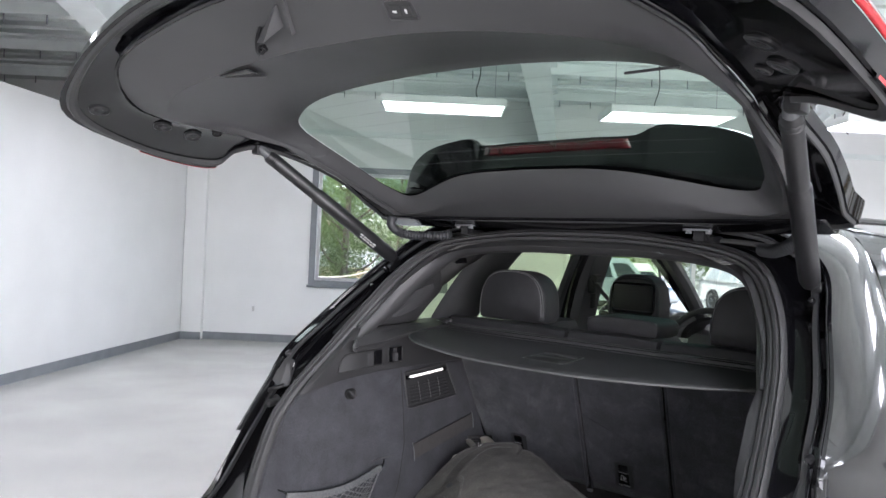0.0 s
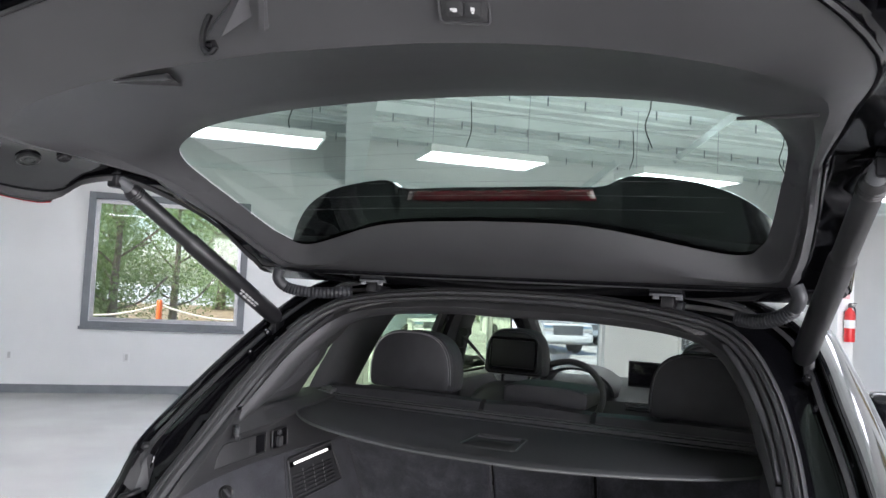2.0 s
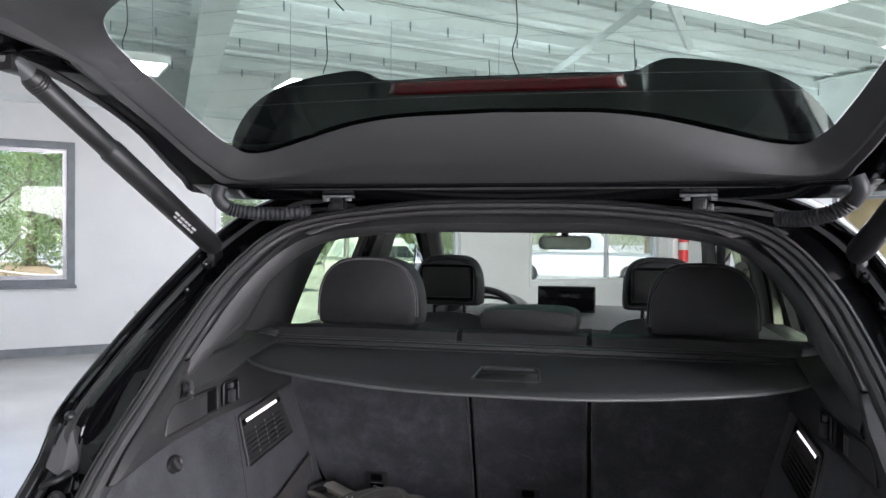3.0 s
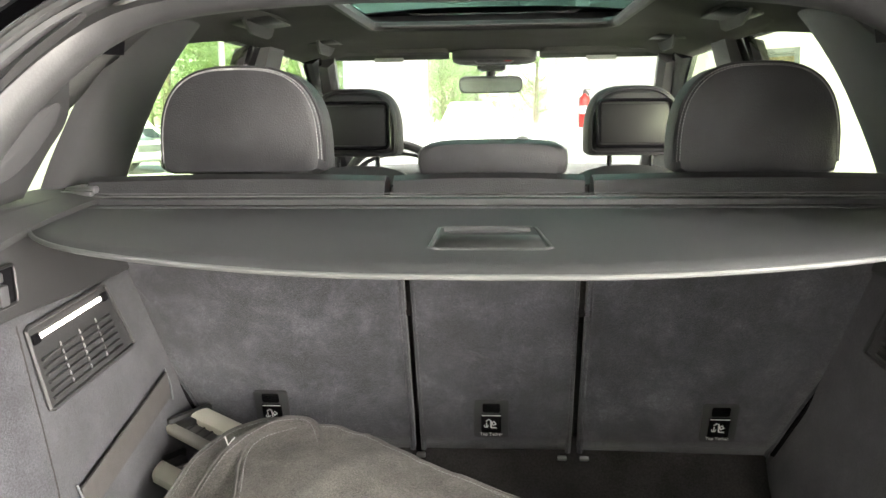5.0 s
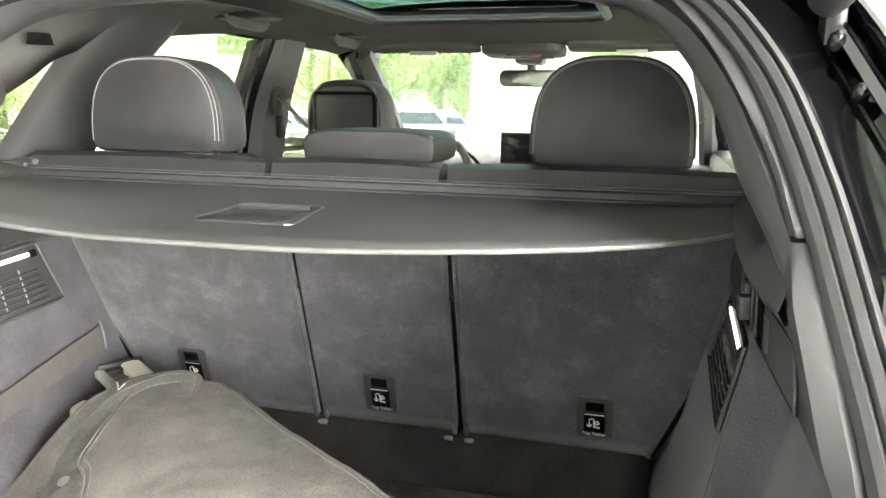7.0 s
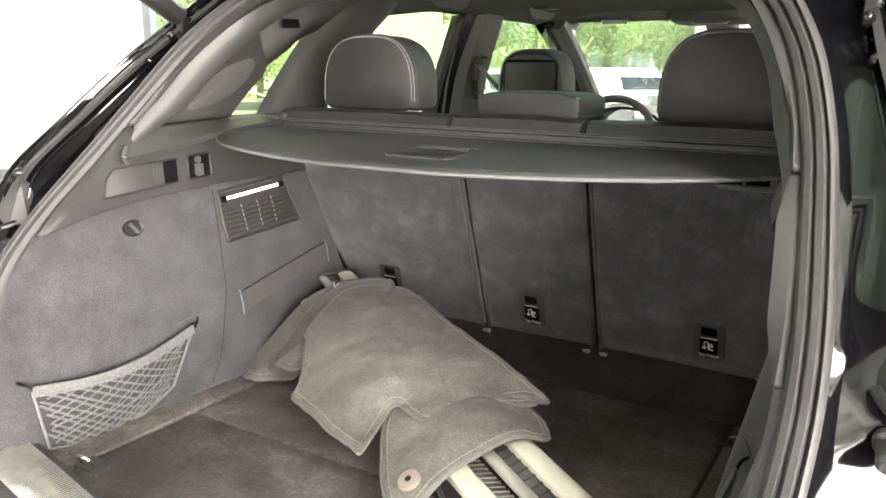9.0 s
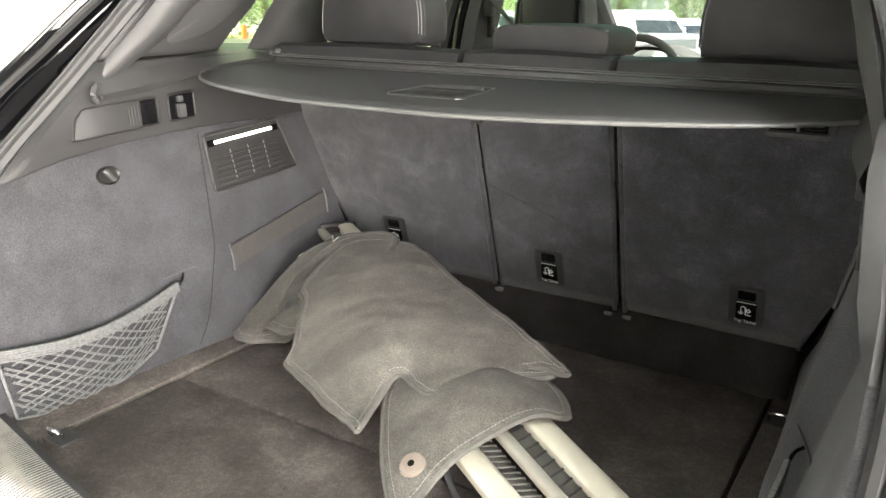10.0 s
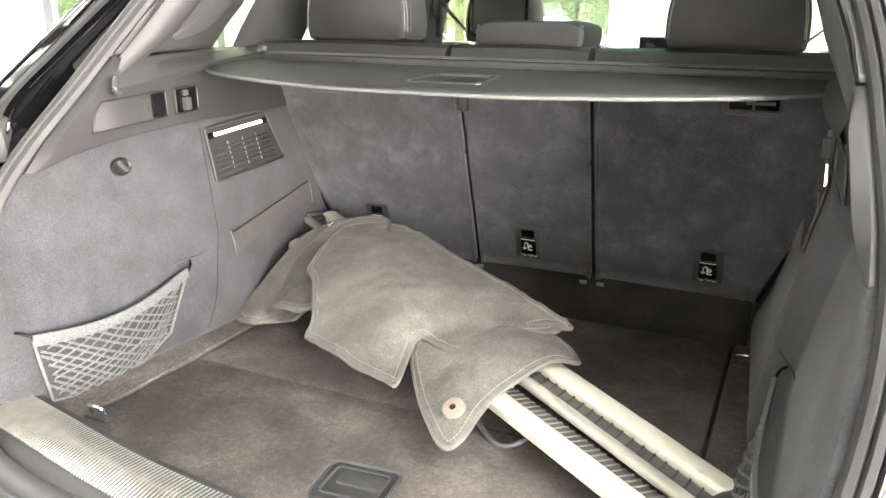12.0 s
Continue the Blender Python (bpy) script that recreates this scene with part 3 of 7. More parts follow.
def tree(seed, height, spread):
    rnd = random.Random(seed)
    root = new("tree")
    trunk = [(0, 0, 0), (0.05, 0.02, height * 0.25), (-0.04, 0.05, height * 0.5), (0.03, 0, height * 0.8)]
    path = smooth_keys(trunk, 10)
    rings = [[(p[0] + math.cos(a) * r, p[1] + math.sin(a) * r, p[2]) for a in np.linspace(0, 2 * math.pi, 9)[:-1]]
             for p, r in zip(path, np.linspace(0.16, 0.05, 10))]
    solid("trunk", loft(rings, True, True), BARK, root)
    clumps = []
    for k in range(9):
        a, h = rnd.uniform(0, 6.28), rnd.uniform(0.16, 0.75) * height
        tip = (math.cos(a) * spread * rnd.uniform(0.5, 0.9), math.sin(a) * spread * rnd.uniform(0.5, 0.9), h + rnd.uniform(0.3, 1.0))
        solid("limb", tube(smooth_keys([(0, 0, h * 0.8), (tip[0] * 0.5, tip[1] * 0.5, h), tip], 6), 0.035, 6), BARK, root)
        clumps.append((tip, spread * rnd.uniform(0.35, 0.55)))
    for k in range(24):
        a, rr, h = rnd.uniform(0, 6.28), rnd.uniform(0, 0.85) * spread, rnd.uniform(0.08, 1.0) * height
        clumps.append(((math.cos(a) * rr, math.sin(a) * rr, h), spread * rnd.uniform(0.3, 0.5)))
    v, f = [], []
    for c, r in clumps:
        for k in range(300):
            d = Vector((rnd.gauss(0, 1), rnd.gauss(0, 1), rnd.gauss(0, 0.8))).normalized() * r * rnd.uniform(0.55, 1.05)
            p = Vector(c) + d
            ax = Vector((rnd.gauss(0, 1), rnd.gauss(0, 1), rnd.gauss(0, 1))).normalized()
            bx = ax.orthogonal().normalized()
            s = rnd.uniform(0.03, 0.07)
            o = len(v)
            v += [tuple(p + ax * s), tuple(p + bx * s * 0.5), tuple(p - ax * s), tuple(p - bx * s * 0.5)]
            f.append((o, o + 1, o + 2, o + 3))
    solid("crown", (v, f), LEAF, root, smooth=False)
    tagged(root, "leafy green roadside tree with low foliage", "tree", "trees outside")
    return root


t1, t2 = tree(3, 6.0, 2.1), tree(8, 5.0, 1.9)
rnd = random.Random(5)
spots = []
for k in range(10):
    spots.append((-13 + k * 1.55 + rnd.uniform(-0.4, 0.4), rnd.uniform(10.5, 13.5)))
for k in range(10):
    spots.append((-15 + k * 1.9 + rnd.uniform(-0.4, 0.4), rnd.uniform(15.5, 18.5)))
for k in range(10):
    spots.append((3.5 + k * 3.0 + rnd.uniform(-0.8, 0.8), rnd.uniform(33, 37)))
for k in range(16):
    spots.append((4 + k * 3.6 + rnd.uniform(-0.8, 0.8), rnd.uniform(43, 50)))
for k, (u, y) in enumerate(spots):
    m = ROOM @ Matrix.Translation((u, y, -0.3)) @ Matrix.Rotation(k * 1.9, 4, "Z") @ Matrix.Scale(1.9 if y > 30 else 1.0, 4)
    if k == 0:
        t1.matrix_basis = m
    elif k == 1:
        t2.matrix_basis = m
    else:
        copy_thing(t1 if k % 2 else t2, m)

# roped posts
POSTS = [(-3.4, 7.3), (-0.5, 7.35), (2.4, 7.4), (5.6, 7.2)]
for i, (u, y) in enumerate(POSTS):
    ob = solid("rope_post" if not i else "rope_post.%03d" % i, lathe([(0, 0), (0.16, 0), (0.16, 0.05), (0.075, 0.09), (0.06, 1.1), (0.07, 1.14), (0.05, 1.2), (0, 1.21)], 14), ORANGE)
    ob.matrix_world = ROOM @ Matrix.Translation((u, y, -0.16))
    tagged(ob, "orange plastic barrier post standing on earth", "barrier post", "barrier posts")
for i in range(3):
    (ua, ya), (ub, yb) = POSTS[i], POSTS[i + 1]
    line = [(ua + (ub - ua) * k / 16, ya + (yb - ya) * k / 16, 0.95 - 0.30 * 4 * (k / 16) * (1 - k / 16)) for k in range(17)]
    ob = solid("rope" if not i else "rope.%03d" % i, tube(line, 0.022, 6), ROPE)
    ob.matrix_world = ROOM
    tagged(ob, "slack cream rope strung between orange posts", "rope", "barrier ropes")


def parked_vehicle(name, label, paint, long, high, cab, hood, bed, m, glass=DARKGLASS):
    """A simple parked car from its side outline: body, glasshouse, wheels, lamps."""
    root = new(name)
    w = 0.95
    low = [(0, 0.45), (0.02, 0.85), (0.12, hood - 0.05), (cab[0], hood), (cab[3], hood + 0.02), (long - 0.1, bed), (long, bed - 0.1), (long, 0.45), (long - 0.3, 0.32), (0.3, 0.32)]
    rings = [[(x, s * (w - e), z + dz) for x, z in low] for s, e, dz in ((-1, 0.10, 0), (-1, 0.02, 0), (-1, 0, 0), (1, 0, 0), (1, 0.02, 0), (1, 0.10, 0))]
    solid("body", loft(rings, True, True), paint, root, smooth=True)
    roof = [(cab[0], hood), (cab[1], high), (cab[2], high), (cab[3], hood)]
    rings = [[(x, s * (w - 0.06 - (0.16 if z > hood + 0.05 else 0)), z) for x, z in roof] for s in (-1, 1)]
    solid("cabin", loft(rings, True, True), paint, root, smooth=False)
    n = 3 if cab[2] - cab[1] > 1.6 else 2
    for s in (-1, 1):
        for k in range(n):
            a, b = k / n + 0.03, (k + 1) / n - 0.03
            lo = [cab[0] + 0.25 + (cab[3] - cab[0] - 0.4) * q for q in (a, b)]
            hi = [cab[1] + 0.05 + (cab[2] - cab[1] - 0.1) * q for q in (a, b)]
            q = [(lo[0], s * (w - 0.055), hood + 0.06), (lo[1], s * (w - 0.055), hood + 0.06), (hi[1], s * (w - 0.205), high - 0.08), (hi[0], s * (w - 0.205), high - 0.08)]
            solid("side_window", (q + [(x, y - s * 0.02, z) for x, y, z in q], [(0, 1, 2, 3), (7, 6, 5, 4), (0, 4, 5, 1), (1, 5, 6, 2), (2, 6, 7, 3), (3, 7, 4, 0)]), glass, root, smooth=False)
    q = [(cab[0] - 0.01, -w + 0.15, hood + 0.04), (cab[0] - 0.01, w - 0.15, hood + 0.04), (cab[1] - 0.02, w - 0.28, high - 0.05), (cab[1] - 0.02, -w + 0.28, high - 0.05)]
    solid("windscreen", (q + [(x + 0.03, y, z) for x, y, z in q], [(0, 1, 2, 3), (7, 6, 5, 4)]), DARKGLASS, root, smooth=False)
    for x in (0.95, long - 1.0):
        for s in (-1, 1):
            turn = Matrix.Translation((x, s * (w - 0.10), 0.38)) @ Matrix.Rotation(radians(-90 * s), 4, "X")
            wheel = solid("wheel", moved(lathe([(0.22, -0.12), (0.36, -0.12), (0.38, -0.06), (0.38, 0.08), (0.36, 0.12), (0.24, 0.125), (0.22, 0.09)], 22), turn), TYRE, root)
            solid("rim", moved(lathe([(0, 0.06), (0.06, 0.10), (0.10, 0.075), (0.2, 0.09), (0.225, 0.11), (0.225, 0.0), (0, 0.0)], 18), turn), STEEL, wheel)
    for s in (-1, 1):
        solid("headlight", block(0.06, s * (w - 0.22), hood - 0.22, 0.12, 0.36, 0.2, 0.03), CHROME, root)
    solid("grille", block(0.02, 0, hood - 0.25, 0.08, 1.1, 0.30, 0.02), DARKSTEEL, root)
    solid("bumper", block(0.02, 0, 0.52, 0.16, 1.8, 0.22, 0.05), paint, root)
    solid("door_mirror", merge(block(cab[0] + 0.45, w + 0.08, hood + 0.12, 0.14, 0.18, 0.18, 0.04), block(cab[0] + 0.45, -w - 0.08, hood + 0.12, 0.14, 0.18, 0.18, 0.04)), paint, root)
    solid("door_seam", merge(*[block(x, s * (w + 0.001), 0.8, 0.012, 0.004, hood - 0.5) for x in (cab[0] + 0.3, cab[0] + 1.2, cab[0] + 2.1) for s in (-1, 1)]), DARKSTEEL, root)
    root.matrix_world = m
    return tagged(root, label, "vehicle", "parked vehicles")


# most side windows here carry a painted sky reflection, windscreens stay dark
G = -0.27
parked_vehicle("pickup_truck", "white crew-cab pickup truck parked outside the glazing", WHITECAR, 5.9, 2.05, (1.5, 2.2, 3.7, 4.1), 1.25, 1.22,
               ROOM @ Matrix.Translation((25.4, 11.6, G)) @ Matrix.Rotation(radians(141), 4, "Z"), SKYGLASS)
parked_vehicle("parked_car", "silver-blue sport utility car parked beneath trees", BLUECAR, 4.7, 1.7, (1.2, 1.95, 3.9, 4.5), 1.02, 1.02,
               ROOM @ Matrix.Translation((6.0, 13.0, G)) @ Matrix.Rotation(radians(15), 4, "Z"))
parked_vehicle("parked_van", "white delivery van parked across the car park", WHITECAR, 5.2, 2.7, (0.7, 1.2, 5.0, 5.15), 1.35, 1.35,
               ROOM @ Matrix.Translation((25.9, 34.2, G)) @ Matrix.Rotation(radians(157), 4, "Z"), SKYGLASS)
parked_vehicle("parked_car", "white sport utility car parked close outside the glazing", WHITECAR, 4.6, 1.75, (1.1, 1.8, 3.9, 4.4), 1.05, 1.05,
               ROOM @ Matrix.Translation((14.6, 11.4, G)) @ Matrix.Rotation(radians(96), 4, "Z"), SKYGLASS)
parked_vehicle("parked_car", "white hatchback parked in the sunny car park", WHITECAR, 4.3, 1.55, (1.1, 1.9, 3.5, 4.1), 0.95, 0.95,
               ROOM @ Matrix.Translation((10.6, 12.6, G)) @ Matrix.Rotation(radians(100), 4, "Z"), SKYGLASS)
parked_vehicle("parked_car", "pale silver saloon car parked in a row", BLUECAR, 4.6, 1.5, (1.3, 2.1, 3.4, 4.2), 0.95, 0.98,
               ROOM @ Matrix.Translation((17.9, 16.0, G)) @ Matrix.Rotation(radians(92), 4, "Z"), SKYGLASS)


# the car -------------------------------------------------------------------
car = tagged(new("car"), "black sport utility car with open tailgate on a pale floor", "car")


def both(name, make, mat, parent, label="", **kw):
    """The same part on each side of the car."""
    shape = make()
    return [solid(name, mirrored(shape, s), mat, parent, label, **kw) for s in (-1, 1)]


# rear opening: the seal's line, and the body's outer edge round it (half, from the top middle to the sill middle)
SEAL = [(0, 0.58, 1.582), (0.20, 0.574, 1.577), (0.41, 0.558, 1.552), (0.510, 0.535, 1.513), (0.576, 0.458, 1.43), (0.615, 0.373, 1.33), (0.637, 0.276, 1.23),
        (0.655, 0.162, 1.12), (0.656, 0.083, 1.03), (0.641, 0.022, 0.92), (0.613, -0.03, 0.82), (0.56, -0.075, 0.74), (0.45, -0.11, 0.70), (0.2, -0.135, 0.695), (0, -0.14, 0.695)]
EDGE = [(0, 0.605, 1.64), (0.22, 0.605, 1.637), (0.42, 0.60, 1.622), (0.56, 0.59, 1.59), (0.654, 0.545, 1.52), (0.702, 0.41, 1.41), (0.745, 0.28, 1.29),
        (0.763, 0.172, 1.195), (0.774, 0.142, 1.120), (0.842, 0.085, 0.94), (0.866, 0.015, 0.80), (0.83, -0.10, 0.70), (0.6, -0.18, 0.665), (0.25, -0.205, 0.66), (0, -0.21, 0.66)]
NS = 72


def full_loop(half, n=NS):
    h = smooth_keys(half, n)
    other = h[::-1][1:-1].copy()
    other[:, 0] *= -1
    return np.vstack([h, other])


seal_loop, edge_loop = full_loop(SEAL), full_loop(EDGE)


def offset_loop(loop, k, dy=0.0, dz=0.0):
    c = np.array([0, 0.25, 1.15])
    out = loop.copy()
    d = loop - c
    d[:, 1] *= 0.35
    d /= np.linalg.norm(d, axis=1)[:, None]
    out += d * k
    out[:, 1] += dy
    out[:, 2] += dz
    return out


# ribbed rubber seal: a wide bead with two grooves
lip = np.clip((seal_loop[:, 2] - 1.13) / 0.20, 0.0, 1.0)[:, None]
rings = [offset_loop(seal_loop, -0.016, 0.022) * (1 - lip) + offset_loop(seal_loop, k, dy) * lip for k, dy in ((-0.048, 0.085), (-0.055, 0.064), (-0.054, 0.046), (-0.048, 0.026), (-0.034, 0.010))]
rings += [offset_loop(seal_loop, k, dy) for k, dy in ((-0.016, 0.022), (-0.018, 0.006), (-0.013, -0.006), (-0.006, -0.010), (-0.0025, -0.003), (0.001, -0.012), (0.008, -0.014),
                                                    (0.0115, -0.004), (0.015, -0.0125), (0.018, -0.010), (0.021, -0.002), (0.021, 0.012), (0.016, 0.022))]
solid("weather_seal", flipped(loft(rings, True)), RUBBER, car, "ribbed black rubber seal round the boot opening")
# painted channel outside the seal
rings = [offset_loop(seal_loop, 0.020, 0.012), offset_loop(seal_loop * 0.72 + edge_loop * 0.28, 0.0, 0.035), offset_loop(seal_loop * 0.35 + edge_loop * 0.65, 0.0, 0.045),
         offset_loop(edge_loop, -0.012, 0.03), offset_loop(edge_loop, -0.004, 0.006), edge_loop, offset_loop(edge_loop, 0.006, 0.004)]
solid("opening_channel", flipped(loft(rings, True)), CHANNEL, car, "gloss black painted channel round the boot opening")
rings = [offset_loop(edge_loop, -0.030, 0.028), offset_loop(edge_loop, -0.034, 0.012), offset_loop(edge_loop, -0.024, 0.010), offset_loop(edge_loop, -0.022, 0.028)]
solid("drain_lip", flipped(loft(rings, True)), RUBBER, car)
# thin glossy tubes added to draw long highlights along the edge
for s in (-1, 1):
    upper_edge = smooth_keys(EDGE[3:9], 40)
    for k, dy, r in ((-0.004, 0.002, 0.0030), (-0.020, 0.014, 0.0026), (-0.044, 0.034, 0.0030)):
        line = offset_loop(upper_edge, k, dy)
        line[:, 0] *= s
        solid("channel_bead", tube(line, r, 6), PAINT, car, "glossy black bead added along the opening edge for highlights")
# the fixed half of each tail light closes the channel below the pillar, over a grey recess with its bolt and buffer
for s in (-1, 1):
    line = [(0.750, 0.200, 1.212), (0.757, 0.162, 1.165), (0.764, 0.140, 1.118), (0.792, 0.112, 1.045), (0.828, 0.080, 0.955)]
    base = np.array(smooth_keys(line, 18))
    rows = [base + np.array(d) for d in ((-0.014, 0.022, 0.0), (-0.011, 0.000, 0.0), (0.004, -0.008, 0.0), (0.018, 0.004, 0.0), (0.022, 0.045, 0.0))]
    lens = solid("side_tail_light", mirrored(flipped(loft(rows)), s), SHINYBLACK, car, "smoked edge of the fixed tail light")
    for d in ((-0.010, -0.006, 0.0), (0.006, -0.010, 0.0)):
        edge_line = base + np.array(d)
        edge_line[:, 0] *= s
        solid("lens_edge", tube(edge_line, 0.0018, 6), PAINT, lens)
    plate = [(0.752, 0.166, 1.180), (0.733, 0.176, 1.168), (0.712, 0.172, 1.098), (0.728, 0.140, 1.092), (0.752, 0.132, 1.112)]
    solid("lamp_recess", mirrored((plate + [(x, y + 0.02, z) for x, y, z in plate], [(0, 1, 2, 3, 4), (9, 8, 7, 6, 5)] + [(i, i + 5, (i + 1) % 5 + 5, (i + 1) % 5) for i in range(5)]), s), RUBBER, car, "dull dark grey plate beside the tail light", smooth=False)
    solid("recess_bolt", mirrored(moved(lathe([(0, -0.010), (0.005, -0.009), (0.008, -0.003), (0.010, 0.0), (0.010, 0.006), (0, 0.006)], 12), Matrix.Translation((0.742, 0.180, 1.190)) @ Matrix.Rotation(radians(-90), 4, "X")), s), DARKBOLT, car, "dark lamp bolt")
    solid("recess_clip", mirrored(tube(smooth_keys([(0.716, 0.150, 1.100), (0.728, 0.128, 1.092), (0.745, 0.122, 1.086), (0.752, 0.124, 1.078)], 10), 0.006, 8), s), DARKBOLT, car, "dark steel lamp clip")
    solid("rubber_buffer", mirrored(moved(lathe([(0, -0.030), (0.007, -0.029), (0.011, -0.024), (0.012, 0.0), (0.016, 0.004), (0.016, 0.012), (0, 0.012)], 16), Matrix.Translation((0.735, 0.132, 1.052)) @ Matrix.Rotation(radians(-75), 4, "X")), s), RUBBER, car, "grey rubber buffer")


# body side: width by height
def side_x(z):
    return float(np.interp(z, [0.25, 0.45, 0.7, 0.9, 1.02, 1.12, 1.25, 1.4, 1.53, 1.60, 1.635], [0.86, 0.925, 0.94, 0.945, 0.93, 0.885, 0.83, 0.765, 0.70, 0.645, 0.58]))


def side_patch(outline, nu=14, nv=10, dx=0.0):
    """Four corner lines in (y, z), bottom rear, bottom front, top front, top rear, laid on the body side."""
    a, b, c, d = [np.array(p, float) for p in outline]
    rows = []
    for j in range(nv + 1):
        v = j / nv
        row = []
        for i in range(nu + 1):
            u = i / nu
            p = (a * (1 - u) + b * u) * (1 - v) + (d * (1 - u) + c * u) * v
            row.append((side_x(p[1]) + dx, p[0], p[1]))
        rows.append(row)
    return loft(rows)


# rear quarter: from the opening's edge forward onto the body side
QUARTER = [(0, 0.95, 1.668), (0.24, 0.95, 1.665), (0.46, 0.94, 1.655), (0.60, 0.9, 1.628), (0.675, 0.82, 1.565), (0.745, 0.72, 1.44), (0.805, 0.62, 1.305), (0.855, 0.55, 1.185),
           (0.905, 0.55, 1.08), (0.935, 0.55, 0.98), (0.945, 0.55, 0.84), (0.935, 0.55, 0.68), (0.90, 0.5, 0.5), (0.86, 0.45, 0.35), (0.82, 0.4, 0.28)]
e = smooth_keys(EDGE[:11], 56)
qd = smooth_keys(QUARTER[:11], 56)
mid = []
for k, bulge in ((0.0, 0.0), (0.06, 0.006), (0.16, 0.012), (0.35, 0.018), (0.6, 0.018), (0.82, 0.010), (1.0, 0.0)):
    r = e * (1 - k) + qd * k
    out = np.c_[np.clip(r[:, 0], 0, 1) * 1.0, np.zeros(len(r)), np.clip(r[:, 2] - 1.0, 0, 1) * 0.6]
    out /= (np.linalg.norm(out, axis=1)[:, None] + 1e-6)
    mid.append(r + out * bulge)
quarter_shape = loft(mid)
for s in (-1, 1):
    solid("rear_quarter_panel", mirrored(flipped(quarter_shape), s), BODYPAINT, car, "gloss black rear quarter panel")
# lower body side and its crease
both("side_panel", lambda: side_patch([(0.55, 0.28), (4.3, 0.28), (4.3, 1.20), (0.55, 1.20)], 30, 16), BODYPAINT, car, "gloss black body side")
# pillars and window surrounds over the belt line
both("rear_pillar_skin", lambda: side_patch([(0.50, 1.20), (0.60, 1.20), (1.02, 1.57), (0.84, 1.57)], 4, 10, 0.001), PAINT, car)
both("middle_pillar_skin", lambda: side_patch([(1.72, 1.20), (1.96, 1.20), (2.02, 1.585), (1.72, 1.585)], 4, 10, 0.001), SHINYBLACK, car)
both("door_pillar_skin", lambda: side_patch([(0.98, 1.20), (1.07, 1.20), (1.33, 1.575), (1.24, 1.575)], 4, 10, 0.001), SHINYBLACK, car)
both("roof_side_rail", lambda: loft([[(side_x(z) + o, y, z + 0.006 * math.sin((y - 0.86) / 1.9 * math.pi)) for y in np.linspace(0.84, 2.75, 20)] for z, o in ((1.565, 0.001), (1.60, 0.004), (1.63, 0.0))]), PAINT, car)
both("front_pillar", lambda: tube(smooth_keys([(0.64, 2.30, 1.60), (0.70, 2.75, 1.42), (0.76, 3.35, 1.12)], 14), 0.045, 8), PAINT, car)
# side windows
for nm, q in (("quarter_window", [(0.58, 1.20), (0.99, 1.20), (1.25, 1.57), (1.00, 1.57)]), ("rear_door_window", [(1.06, 1.20), (1.73, 1.20), (1.73, 1.58), (1.32, 1.575)]),
              ("front_door_window", [(1.95, 1.20), (3.05, 1.20), (2.42, 1.585), (2.01, 1.585)])):
    shape = side_patch(q, 8, 8, -0.004)
    for s in (-1, 1):
        g = solid(nm, mirrored(shape, s), SIDEGLASS, car, "tinted side window")
        g.visible_shadow = False


def window_line(q, n=10, dx=0.006):
    out = []
    for a, b in zip(q, q[1:] + q[:1]):
        for i in range(n):
            u = i / n
            y, z = a[0] * (1 - u) + b[0] * u, a[1] * (1 - u) + b[1] * u
            out.append((side_x(z) + dx, y, z))
    return out


both("window_chrome", lambda: tube(window_line([(0.58, 1.205), (1.9, 1.205), (3.05, 1.205), (2.45, 1.58), (1.9, 1.592), (1.04, 1.578), (0.96, 1.55), (0.58, 1.235)]), 0.0055, 6, True), STEEL, car, "bright chrome window surround")
both("shoulder_crease", lambda: tube([(0.942, y, 0.985) for y in np.linspace(0.6, 4.2, 8)], 0.008, 6), PAINT, car)
both("roof_rail", lambda: tube(smooth_keys([(0.575, 0.74, 1.626), (0.58, 0.95, 1.650), (0.585, 1.6, 1.672), (0.58, 2.3, 1.655), (0.57, 2.45, 1.63)], 24), 0.010, 8), SHINYBLACK, car, "black roof rail")
# roof skin with its glass opening
roof = []
for y in np.linspace(0.93, 2.45, 16):
    zz = 1.668 + 0.012 * math.sin((y - 0.93) / 1.52 * math.pi)
    roof.append([(x, y, zz - 0.05 * (abs(x) / 0.6) ** 2.6) for x in np.linspace(-0.60, 0.60, 21)])
v, f = loft(roof)
keep = [q for q in f if not (max(abs(v[i][0]) for i in q) < 0.37 and min(v[i][1] for i in q) > 1.02 and max(v[i][1] for i in q) < 1.92)]
solid("roof", (v, keep), PAINT, car, "gloss black roof", thick=0.004)
solid("roof_glass", loft([[(x, y, 1.672) for x in np.linspace(-0.40, 0.40, 6)] for y in np.linspace(1.0, 1.98, 6)]), ROOFGLASS, car, "dark green glass sunroof").visible_shadow = False
# bonnet, nose, windscreen
solid("bonnet", loft([[(x, y, z - 0.05 * (abs(x) / 0.85) ** 3) for x in np.linspace(-0.85, 0.85, 15)] for y, z in ((3.30, 1.11), (3.6, 1.09), (4.0, 1.03), (4.25, 0.95), (4.35, 0.85))]), PAINT, car, thick=0.004)
solid("nose", loft([[(x, 4.35 - 0.25 * (abs(x) / 0.9) ** 3, z) for x in np.linspace(-0.92, 0.92, 15)] for z in (0.85, 0.6, 0.3)]), PAINT, car, thick=0.004)
ws = solid("windscreen", loft([[(x * (0.60 + 0.16 * k), 2.36 + 1.0 * k, 1.60 - 0.47 * k) for x in np.linspace(-1, 1, 13)] for k in np.linspace(0, 1, 8)]), SCREENGLASS, car, "clear windscreen")
ws.visible_shadow = False
